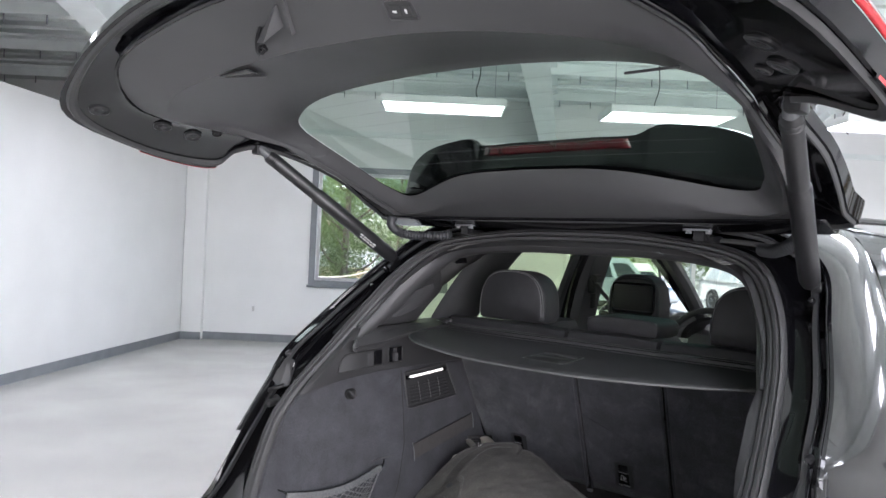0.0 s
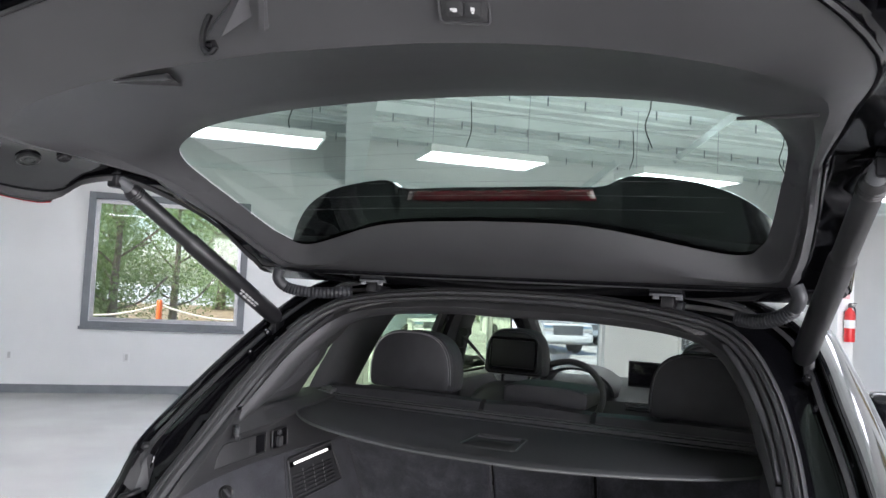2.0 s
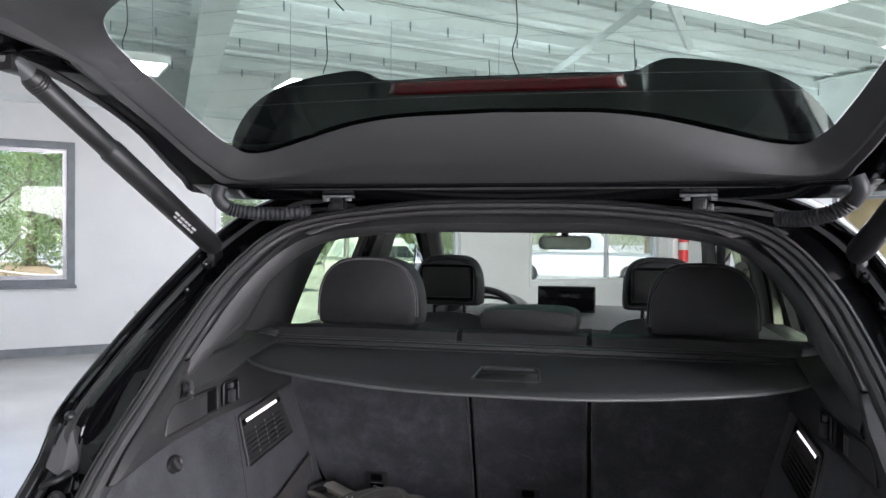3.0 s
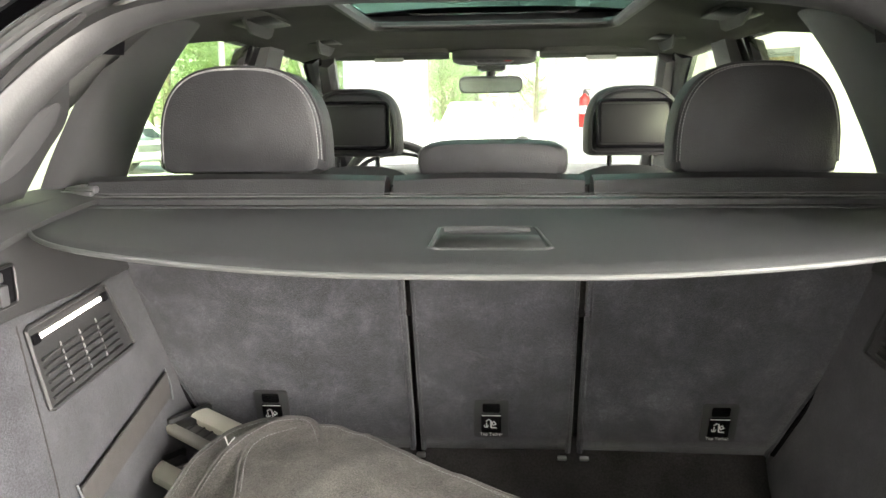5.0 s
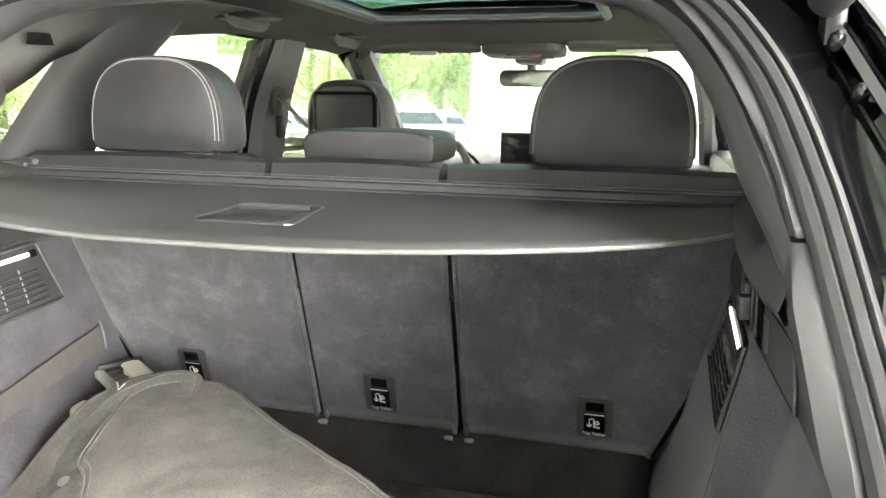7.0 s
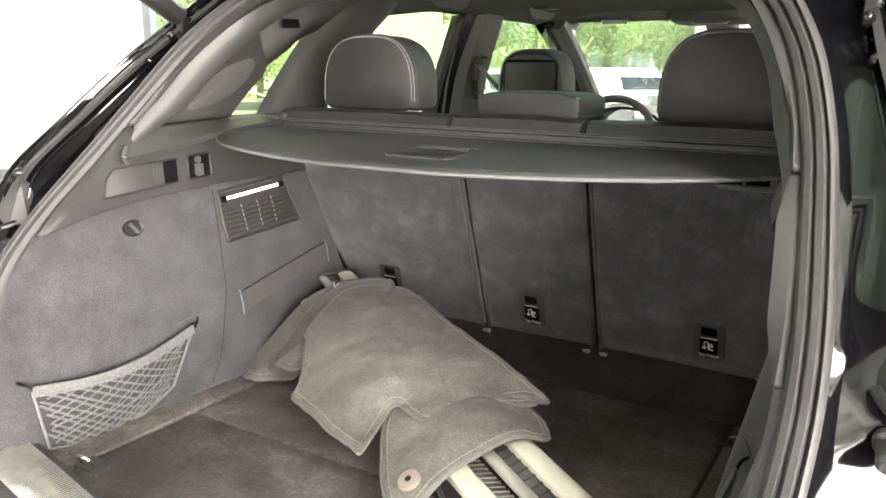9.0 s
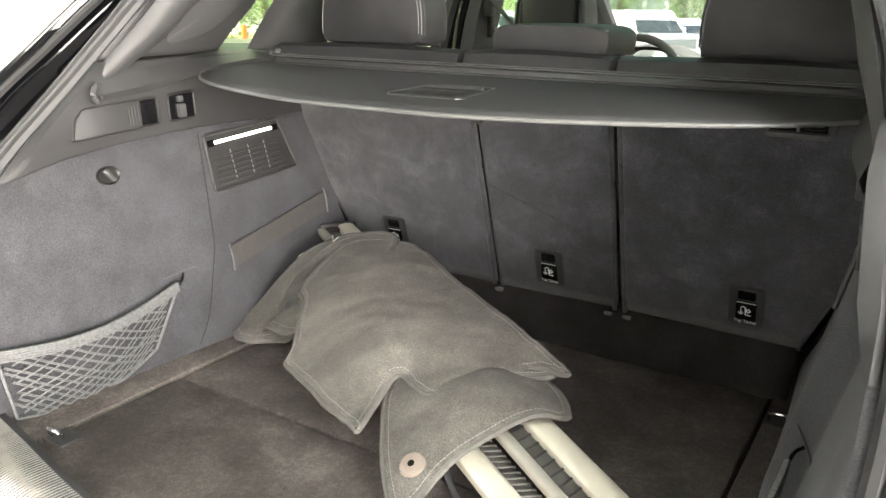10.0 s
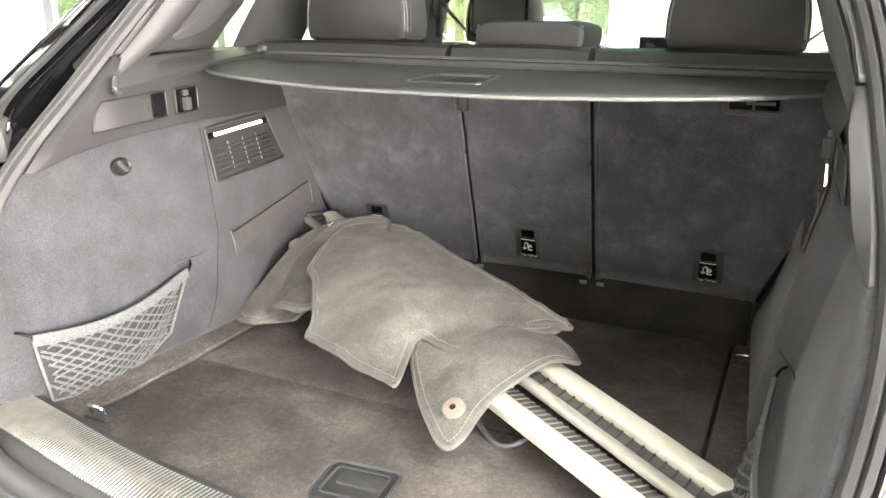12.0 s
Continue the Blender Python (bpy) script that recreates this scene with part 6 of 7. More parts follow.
# sill plate with fine ribs
plate_in = smooth_keys([(-0.575, 0.055, 0.728), (-0.46, 0.038, 0.722), (-0.25, 0.005, 0.715), (0, -0.012, 0.712), (0.25, 0.005, 0.715), (0.46, 0.038, 0.722), (0.575, 0.055, 0.728)], 41)
plate_out = plate_in + np.array([0, -0.098, -0.004])
rows = [plate_in + np.array([0, 0.012, -0.028]), plate_in + np.array([0, 0.004, 0.0])]
for k in range(13):
    a = k / 12
    rows.append(plate_in * (1 - a) + plate_out * a + np.array([0, 0, 0.006 * math.sin(a * math.pi)]))
rows += [plate_out + np.array([0, -0.012, -0.006]), plate_out + np.array([0, -0.03, -0.03])]
sill = solid("sill_trim", flipped(loft(rows)), PLASTIC, car, "dark loading sill trim")
ribs = []
for i in range(210):
    a = i / 209 * 40
    j = min(int(a), 39)
    t = a - j
    p, q = plate_in[j] * (1 - t) + plate_in[j + 1] * t, plate_out[j] * (1 - t) + plate_out[j + 1] * t
    p, q = p + (q - p) * 0.10, p + (q - p) * 0.92
    mid_p = (p + q) / 2 + np.array([0, 0, 0.0065])
    lo = np.array([0.0008, 0, 0])
    base = [p + np.array([0, 0, 0.003]), mid_p + np.array([0, 0, 0.0025]), q + np.array([0, 0, 0.003])]
    ribs.append(sweep(base, [(-0.0019, -0.001), (0.0019, -0.001), (0.0012, 0.0022), (-0.0012, 0.0022)]))
ob = solid("scuff_ribs", merge(*ribs), SCUFF, sill, "bright ribbed scuff strip")
ob["kind"] = "stuff"
rows = [plate_in * (1 - a) + plate_out * a + np.array([0, 0, 0.0028 + 0.006 * math.sin(a * math.pi)]) for a in np.linspace(0.08, 0.93, 9)]
solid("scuff_plate", flipped(loft(rows)), DARKSTEEL, sill, "dark metal scuff plate")


# side linings
def ease(a, b, t):
    t = min(1.0, max(0.0, (t - a) / (b - a)))
    return t * t * (3 - 2 * t)


SZ = [(p[2], p[0], p[1]) for p in SEAL[::-1]]


def seal_at(z):
    zz = [q[0] for q in SZ[3:]]
    return float(np.interp(z, zz, [q[1] for q in SZ[3:]])), float(np.interp(z, zz, [q[2] for q in SZ[3:]]))


def lining_x(y, z):
    sx, sy = seal_at(z)
    bulge = 0.515 + 0.205 * (z - 0.70)
    hollow = 0.569 + 0.235 * max(0.0, z - 0.78)
    fold = float(np.interp(z, [0.70, 0.80, 0.90, 1.0, 1.14], [0.43, 0.472, 0.509, 0.518, 0.528]))
    k = ease(fold - 0.075, fold - 0.004, y)
    x = hollow * (1 - k) + bulge * k
    foot = 1 - ease(0.70, 0.80, z)
    x = x * (1 - foot) + (0.562 - 0.055 * (y - 0.05) / 0.9) * foot
    ridge = 1 - ease(sy + 0.05, sy + 0.12, y)
    x = x * (1 - ridge) + (max(sx, 0.60) - 0.020 - 0.004 * ridge) * ridge
    return x


def lining():
    rows = []
    for z in np.linspace(0.695, 1.142, 26):
        sx, sy = seal_at(z)
        lip = [(max(sx, 0.60) - 0.008, sy + 0.018, z), (max(sx, 0.60) - 0.014, sy + 0.012, z), (max(sx, 0.60) - 0.019, sy + 0.012, z)]
        rows.append(lip + [(lining_x(y, z), y, z) for y in sy + 0.014 + (0.985 - sy - 0.014) * np.linspace(0, 1, 90)])
    return loft(rows)


for s in (-1, 1):
    side_carpet = solid("side_lining", mirrored(flipped(lining()), s), CARPET, car, "dark grey carpeted boot side lining", thick=0.004)
    # hard trim above the carpet, up to the shelf line
    low = [(0.627, 0.150, 1.088), (0.620, 0.28, 1.118), (0.606, 0.48, 1.138), (0.598, 0.70, 1.141), (0.605, 0.96, 1.144)]
    high = [(0.599, 0.326, 1.272), (0.596, 0.42, 1.272), (0.606, 0.52, 1.274), (0.63, 0.72, 1.272), (0.66, 0.98, 1.272)]
    rows = [smooth_keys([(x, y, z - 0.004) for x, y, z in low], 24)]
    a, b = smooth_keys(low, 24), smooth_keys(high, 24)
    for k in (0.0, 0.25, 0.5, 0.75, 1.0):
        rows.append(a * (1 - k) + b * k + np.array([-0.008 if 0 < k < 1 else 0.0, 0, 0]))
    rows = [np.vstack([[(seal_at(r[0][2])[0] - 0.010, seal_at(r[0][2])[1] + 0.014, r[0][2]), (seal_at(r[0][2])[0] - 0.024, seal_at(r[0][2])[1] + 0.008, r[0][2])], r]) for r in rows]
    upper = solid("boot_side_trim", mirrored(flipped(loft(rows)), s), PLASTIC, car, "dark grained plastic boot side trim", thick=0.004)
    # ledge that carries the load cover
    rows = [smooth_keys([(0.606, 0.304, 1.206), (0.602, 0.40, 1.214), (0.604, 0.52, 1.234), (0.612, 0.68, 1.252), (0.63, 0.9, 1.258)], 20),
            smooth_keys([(0.594, 0.300, 1.206), (0.580, 0.40, 1.217), (0.575, 0.52, 1.240), (0.588, 0.68, 1.256), (0.617, 0.9, 1.260)], 20),
            smooth_keys([(0.589, 0.301, 1.216), (0.572, 0.40, 1.230), (0.569, 0.52, 1.252), (0.584, 0.68, 1.265), (0.615, 0.9, 1.268)], 20),
            smooth_keys([(0.604, 0.318, 1.262), (0.602, 0.41, 1.270), (0.612, 0.52, 1.274), (0.635, 0.70, 1.275), (0.665, 0.9, 1.275)], 20),
            smooth_keys([(0.65, 0.36, 1.285), (0.66, 0.45, 1.282), (0.68, 0.56, 1.280), (0.70, 0.72, 1.278), (0.72, 0.9, 1.278)], 20)]
    solid("cover_ledge", mirrored(flipped(loft(rows)), s), PLASTIC, upper, "soft dark ledge below the side window")
    # upper pillar lining with an oval speaker panel
    sk = [(0.600, 0.336, 1.277), (0.588, 0.385, 1.33), (0.560, 0.435, 1.395), (0.526, 0.480, 1.455), (0.480, 0.534, 1.512)]
    fk = [(0.636, 0.622, 1.281), (0.634, 0.68, 1.335), (0.628, 0.735, 1.388), (0.590, 0.685, 1.445), (0.525, 0.600, 1.520)]
    a, b = smooth_keys(sk, 22), smooth_keys(fk, 22)
    rows = [b + np.array([0.05, 0.03, 0.0])]
    for k in np.linspace(1, 0, 8):
        rows.append(a * (1 - k) + b * k + np.array([-0.012 * math.sin(k * math.pi), 0, 0]))
    rows.append([(seal_at(p[2])[0] - 0.024, seal_at(p[2])[1] + 0.008, p[2]) for p in a])
    rows.append([(seal_at(p[2])[0] - 0.010, seal_at(p[2])[1] + 0.014, p[2]) for p in a])
    pil = solid("tail_pillar_trim", mirrored(loft(rows), s), PLASTIC, car, "dark grained tail pillar lining", thick=0.004)
    oval = []
    for t in np.linspace(0, 2 * math.pi, 41)[:-1]:
        ca, sa = math.cos(t), math.sin(t)
        u = 0.57 + 0.23 * math.copysign(abs(ca) ** 0.62, ca)
        w = 0.33 + 0.21 * math.copysign(abs(sa) ** 0.62, sa) + 0.30 * (u - 0.52)
        j = min(int(w * 21), 20)
        q = w * 21 - j
        p = (a[j] * (1 - q) + a[j + 1] * q) * (1 - u) + (b[j] * (1 - q) + b[j + 1] * q) * u
        oval.append(p + np.array([-0.012 * math.sin(u * math.pi) - 0.004, 0, 0]))
    oval = np.array(oval)
    oc = oval.mean(axis=0)
    ov = [tuple(p) for p in oval] + [tuple(oc + (p - oc) * 0.97 + np.array([-0.0015, -0.0015, 0])) for p in oval] + [tuple(oc + np.array([-0.0022, -0.0022, 0]))]
    n = len(oval)
    of = [(i, (i + 1) % n, n + (i + 1) % n, n + i) for i in range(n)] + [(n + i, n + (i + 1) % n, 2 * n) for i in range(n)]
    solid("speaker_oval", mirrored((ov, of), s), OVAL, pil, "lighter oval speaker panel")
    # roof-end lining above the pillar
    rows = [smooth_keys([(0.43, 0.535, 1.522), (0.36, 0.56, 1.545), (0.2, 0.578, 1.568), (0, 0.585, 1.573)], 14), smooth_keys([(0.53, 0.655, 1.535), (0.42, 0.64, 1.575), (0.22, 0.64, 1.592), (0, 0.64, 1.596)], 14)]
    solid("roof_end_trim", mirrored(loft(rows), s), LINER, car, thick=0.004)
    rows = [smooth_keys([(0.634, 0.718, 1.382), (0.642, 0.82, 1.430), (0.655, 0.905, 1.470), (0.672, 1.09, 1.516), (0.664, 1.265, 1.542), (0.660, 1.64, 1.580), (0.655, 2.0, 1.582)], 34),
            smooth_keys([(0.604, 0.662, 1.440), (0.585, 0.80, 1.488), (0.597, 0.90, 1.522), (0.628, 1.07, 1.556), (0.632, 1.28, 1.576), (0.632, 1.64, 1.598), (0.63, 2.0, 1.598)], 34),
            smooth_keys([(0.558, 0.605, 1.498), (0.525, 0.76, 1.545), (0.535, 0.88, 1.572), (0.56, 1.06, 1.592), (0.57, 1.28, 1.600), (0.575, 1.64, 1.612), (0.57, 2.0, 1.612)], 34),
            smooth_keys([(0.530, 0.580, 1.520), (0.46, 0.70, 1.578), (0.46, 0.86, 1.590), (0.48, 1.05, 1.602), (0.49, 1.28, 1.608), (0.50, 1.64, 1.620), (0.50, 2.0, 1.620)], 34)]
    solid("roof_corner_trim", mirrored(flipped(loft(rows)), s), LINER, car, "dark grey roof corner lining", thick=0.004)

    def on_side(y, z, lift=0.0):
        return Vector((s * (lining_x(y, z) - lift), y, z))

    # lamp and vent unit
    o = on_side(0.545, 1.014, 0.003)
    fm = basis(o, on_side(0.775, 1.030, 0.003) - o, on_side(0.545, 1.12, 0.003) - o)
    nz = 1.0 if (fm.to_3x3() @ Vector((0, 0, 1))).x * s < 0 else -1.0
    W, Hh = 0.232, 0.098
    q = [(-0.008, -0.008), (W + 0.006, -0.008), (W - 0.025, Hh + 0.008), (-0.002, Hh + 0.008)]
    rim = []
    for (ax, ay), (bx, by) in zip(q, q[1:] + q[:1]):
        rim += [(ax + (bx - ax) * k, ay + (by - ay) * k, 0.003 * nz) for k in (0.03, 0.35, 0.65, 0.97)]
    unit = solid("lamp_vent", moved(tube(rim, 0.0035, 6, True), fm), PLASTIC, car, "dark vent panel with a glowing lamp strip")
    solid("vent_back", moved(prism([(x, y) for x, y in q], 0.002), fm @ Matrix.Diagonal((1, 1, nz, 1))), PLASTIC, unit)
    for k in range(6):
        y = 0.004 + k * 0.0108
        solid("vent_slat", moved(block(W / 2 - 0.012 - 0.0012 * k * 0.5, y, 0.004 * nz, W - 0.035 - 0.0025 * k, 0.0045, 0.006, 0.0015), fm), PLASTIC, unit)
    for xx in (0.055, 0.105, 0.152):
        solid("vent_rib", moved(merge(*[block(xx, 0.0095 + k * 0.0108, 0.0052 * nz, 0.0018, 0.0074, 0.0022, 0.0005) for k in range(6)]), fm), DIMMARK if s < 0 else PLASTIC, unit)
    lamp = solid("cargo_lamp", moved(block(0.103, 0.088, 0.003 * nz, 0.166, 0.0064 if s < 0 else 0.0038, 0.003, 0.001), fm), LEDSTRIP, unit, "lit white lamp strip")
    for ex in (0.011, 0.195):
        solid("lamp_end", moved(block(ex, 0.088, 0.004 * nz, 0.016, 0.014, 0.005, 0.002), fm), SHINYBLACK, unit)
    # elastic strap with two end brackets
    if s < 0:
        pts = [on_side(y, 0.872 + (y - 0.54) * 0.19 + dz, 0.007) for y, dz in ((0.545, 0), (0.62, 0), (0.70, 0), (0.78, 0), (0.85, 0))]
        strap = solid("elastic_strap", sweep([tuple(p) for p in pts], [(-0.0015, -0.026), (0.0015, -0.026), (0.0015, 0.022), (-0.0015, 0.022)]), STRAPWEB, car, "wide dark elastic strap")
        for y, z in ((0.542, 0.872), (0.852, 0.931)):
            solid("strap_bracket", tube([tuple(on_side(y, z - 0.030, 0.007)), tuple(on_side(y, z, 0.010)), tuple(on_side(y, z + 0.027, 0.007))], 0.0018, 6), DARKSTEEL, strap, "thin steel strap bracket")
    # dark line that paints the crease shade where the lining folds outwards
    fold_line = [(z, float(np.interp(z, [0.70, 0.80, 0.90, 1.0, 1.14], [0.43, 0.472, 0.509, 0.518, 0.528]))) for z in np.linspace(0.715, 1.125, 24)]
    solid("lining_fold", tube([tuple(on_side(y, z, 0.0005)) for z, y in fold_line], 0.0022, 6), FLAP, side_carpet)
    # turn latch
    kp = on_side(0.341, 1.065, 0.002)
    km = basis(kp, on_side(0.40, 1.065, 0.002) - kp, on_side(0.341, 1.10, 0.002) - kp)
    kz = 1.0 if (km.to_3x3() @ Vector((0, 0, 1))).x * s < 0 else -1.0
    km = km @ Matrix.Diagonal((1, 1, kz, 1)) @ Matrix.Diagonal((1.0, 0.74, 1, 1))
    if s < 0:
        knob = solid("turn_latch", moved(lathe([(0, 0.004), (0.018, 0.004), (0.022, 0.007), (0.024, 0.004), (0.024, 0.0), (0, 0)], 24), km), WELL, car, "round black turn latch")
        solid("latch_wing", moved(block(0, 0, 0.007, 0.010, 0.036, 0.008, 0.003), km @ Matrix.Rotation(0.5, 4, "Z")), PLASTIC2, knob)

    # switch panel on the hard trim
    def on_trim(y, z, lift=0.0):
        x = float(np.interp(y, [0.15, 0.30, 0.5, 0.7, 0.96], [0.632, 0.602, 0.592, 0.592, 0.60]))
        return Vector((s * (x - lift), y, z))

    o = on_trim(0.263, 1.141, 0.004)
    sm = basis(o, on_trim(0.50, 1.158, 0.004) - o, on_trim(0.278, 1.20, 0.004) - o)
    sz = 1.0 if (sm.to_3x3() @ Vector((0, 0, 1))).x * s < 0 else -1.0
    sm = sm @ Matrix.Diagonal((1, 1, sz, 1))
    q = [(0.0, 0.0), (0.172, 0.002), (0.172, 0.052), (0.026, 0.052), (0.010, 0.036)]
    rim = []
    for (ax, ay), (bx, by) in zip(q, q[1:] + q[:1]):
        rim += [(ax + (bx - ax) * k, ay + (by - ay) * k, 0.002) for k in (0.04, 0.35, 0.65, 0.96)]
    sw = solid("side_flap", moved(tube(rim, 0.0022, 6, True), sm), WELL, upper, "flush plastic flap with a finger slot")
    solid("flap_face", moved(prism([(x * 0.77, y) for x, y in q], 0.003, 0.001), sm @ Matrix.Translation((0.003, 0, 0))), PLASTIC, sw)
    for k in range(4):
        solid("flap_rib", moved(block(0.112 + 0.006 * k, 0.026, 0.0034, 0.0018, 0.034, 0.0014, 0.0005), sm), PLASTIC2, sw)
    solid("finger_slot", moved(block(0.152, 0.027, 0.0, 0.032, 0.044, 0.004, 0.001), sm), SHINYBLACK, sw)
    rel = solid("release_button", moved(tube([(x + 0.224, y + 0.027, 0.002) for x, y in round_rect(0.058, 0.05, 0.006)], 0.0022, 6, True), sm), WELL, upper, "seat release lever in a recess")
    solid("lever_pocket", moved(block(0.224, 0.027, 0.0, 0.054, 0.046, 0.003, 0.001), sm), SHINYBLACK, rel)
    solid("lever", moved(merge(block(0.220, 0.020, 0.006, 0.015, 0.026, 0.012, 0.002), block(0.220, 0.042, 0.004, 0.012, 0.012, 0.008, 0.002)), sm), PLASTIC2, rel)
    hp = Vector((s * (0.585 if s < 0 else 0.605), 0.297, 1.222))
    if s < 0:
        solid("bag_hook", tube(smooth_keys([tuple(hp + Vector((0, 0.012, 0.014))), tuple(hp + Vector((-0.014 * s, 0.0, 0.014))), tuple(hp + Vector((-0.022 * s, -0.012, 0.0))), tuple(hp + Vector((-0.014 * s, 0.0, -0.012))), tuple(hp + Vector((-0.006 * s, 0.012, -0.008)))], 16), 0.005, 8), PLASTIC2, upper, "small plastic bag hook")

# storage net on the hollow of the lining
top0, top1 = np.array((-0.562, 0.058, 0.825)), np.array((-0.560, 0.415, 0.840))
low0, low1 = np.array((-0.553, 0.072, 0.712)), np.array((-0.549, 0.345, 0.735))


def net_point(a, b):
    p = (top0 * (1 - a) + top1 * a) * (1 - b) + (low0 * (1 - a) + low1 * a) * b
    sag = -0.030 * math.sin(a * math.pi) * (1 - b)
    belly = 0.030 * math.sin(min(1, a * 1.02) * math.pi) * (0.35 + 0.65 * math.sin(b * math.pi))
    return p + np.array([belly * (0.75 if b > 0.5 else 1.0), 0, sag * 0.8 - 0.028 * b * math.sin(a * math.pi)])


cords = []
for k in range(-9, 12):
    for sgn in (1, -1):
        pts = []
        for i in range(13):
            b = i / 12
            a = (k + 0.14 * math.sin(k * 2.7 + 5 * b) + (b * 8.0 if sgn > 0 else 8.0 - b * 8.0)) / 11.0
            if 0 <= a <= 1:
                pts.append(net_point(a, b) + np.array([0.0012 * sgn, 0, 0.0012 * math.sin(k * 3.1 + 11 * b)]))
        if len(pts) > 2:
            cords.append(tube([p + np.array([0, 0.0008, 0.0009]) for p in pts], 0.0010, 4))
            cords.append(tube([p - np.array([0, 0.0008, 0.0009]) for p in pts], 0.0010, 4))
cords = merge(*cords)
band = sweep([net_point(a, 0.0) for a in np.linspace(0, 1, 20)], [(-0.002, -0.010), (0.003, -0.010), (0.003, 0.010), (-0.002, 0.010)])
rim = merge(tube([net_point(1, b) for b in np.linspace(0, 1, 10)], 0.0028, 6), tube([net_point(0, b) for b in np.linspace(0, 1, 10)], 0.0028, 6), tube([net_point(a, 1) for a in np.linspace(0, 1, 14)], 0.0028, 6))
hooks = [tube(smooth_keys(k, 8), 0.0024, 6) for k in ([(-0.560, 0.420, 0.842), (-0.565, 0.432, 0.852), (-0.578, 0.444, 0.858)], [(-0.562, 0.058, 0.832), (-0.572, 0.050, 0.838), (-0.585, 0.045, 0.84)])]
slit = tube(smooth_keys([(-lining_x(0.33, 0.846) + 0.001, 0.33, 0.846), (-lining_x(0.40, 0.856) + 0.001, 0.40, 0.856), (-lining_x(0.47, 0.868) + 0.001, 0.47, 0.868)], 8), 0.002, 5)
for s in (1, -1):
    net = solid("luggage_net", mirrored(cords, s), NET, car, "grey knotted luggage net pocket")
    solid("net_band", mirrored(band, s), NET, net, "grey elastic net band")
    for k in range(4):
        solid("band_rib", mirrored(tube([net_point(a, 0.0) + np.array([0.0035, 0, -0.007 + 0.0046 * k]) for a in np.linspace(0, 1, 20)], 0.0012, 4), s), NET, net)
    solid("net_edge", mirrored(rim, s), NET, net)
    for hook in hooks:
        solid("net_hook", mirrored(hook, s), SHINYBLACK, net)
    solid("lining_slit", mirrored(slit, s), RUBBER, car)

# load cover, pulled out over the boot
cover = tagged(new("load_cover"), "black roller load cover drawn over the boot", "load cover")
rear_edge = [(0, 0.322), (0.15, 0.328), (0.31, 0.368), (0.45, 0.428), (0.54, 0.495), (0.595, 0.57), (0.618, 0.64), (0.622, 0.70), (0.622, 0.755)]
h = smooth_keys(rear_edge, 30)
line = np.vstack([h[::-1] * np.array([-1, 1]), h[1:]])
rows = []
for k in np.linspace(0, 1, 9):
    rows.append([(x, y * (1 - k) + 0.757 * k, 1.237 + 0.016 * ((y * (1 - k) + 0.757 * k) - 0.32) / 0.43 + 0.003 * math.sin(k * math.pi)) for x, y in line])
sheet = solid("cover_sheet", flipped(loft(rows)), VINYL, cover, "black grained vinyl sheet", thick=0.004)
solid("cover_edge", tube([(x, y, 1.2375 + 0.016 * (y - 0.32) / 0.43) for x, y in line], 0.0030, 8), EDGESTRIP, cover, "stiff grey edge of the sheet")
solid("cover_fold", tube([(x, 0.712, 1.2555) for x in np.linspace(-0.60, 0.60, 12)], 0.0022, 5), PLASTIC2, cover)
solid("cassette", merge(span(-0.64, 0.64, 0.748, 0.796, 1.236, 1.266, 0.010), span(-0.655, -0.62, 0.735, 0.80, 1.232, 1.270, 0.008), span(0.62, 0.655, 0.735, 0.80, 1.232, 1.270, 0.008)), PLASTIC2, cover, "black roller cassette")
solid("cassette_lip", merge(tube([(-0.62, 0.752, 1.268), (0, 0.752, 1.268), (0.62, 0.752, 1.268)], 0.0016, 6), tube([(-0.62, 0.785, 1.269), (0, 0.785, 1.269), (0.62, 0.785, 1.269)], 0.0012, 6)), EDGESTRIP, cover)
for s in (-1, 1):
    solid("cassette_latch", merge(block(s * 0.64, 0.80, 1.275, 0.05, 0.05, 0.012, 0.004), block(s * 0.63, 0.75, 1.272, 0.05, 0.012, 0.010, 0.003)), STEEL, cover, "bright cassette latch")
zz = 1.2445
grip_line = [(-0.046, 0.428), (0.068, 0.428), (0.076, 0.436), (0.064, 0.548), (0.056, 0.556), (-0.046, 0.556), (-0.054, 0.548), (-0.056, 0.436)]
grip = solid("cover_handle", tube([(x, y, zz + 0.016 * (y - 0.45) / 0.43) for x, y in grip_line], 0.0036, 8, True), HANDLE, cover, "black recessed pull handle")
solid("handle_well", loft([[(x, y, zz + 0.0012 + 0.016 * (y - 0.45) / 0.43) for x in np.linspace(-0.052 + q, 0.070 - q, 5)] for y, q in ((0.434, 0.0), (0.552, 0.008))]), WELL, grip, thick=0.002)
solid("handle_bar", tube([(-0.046, 0.525, zz + 0.006), (0.0, 0.525, zz + 0.007), (0.056, 0.525, zz + 0.006)], 0.004, 6), PLASTIC2, grip)

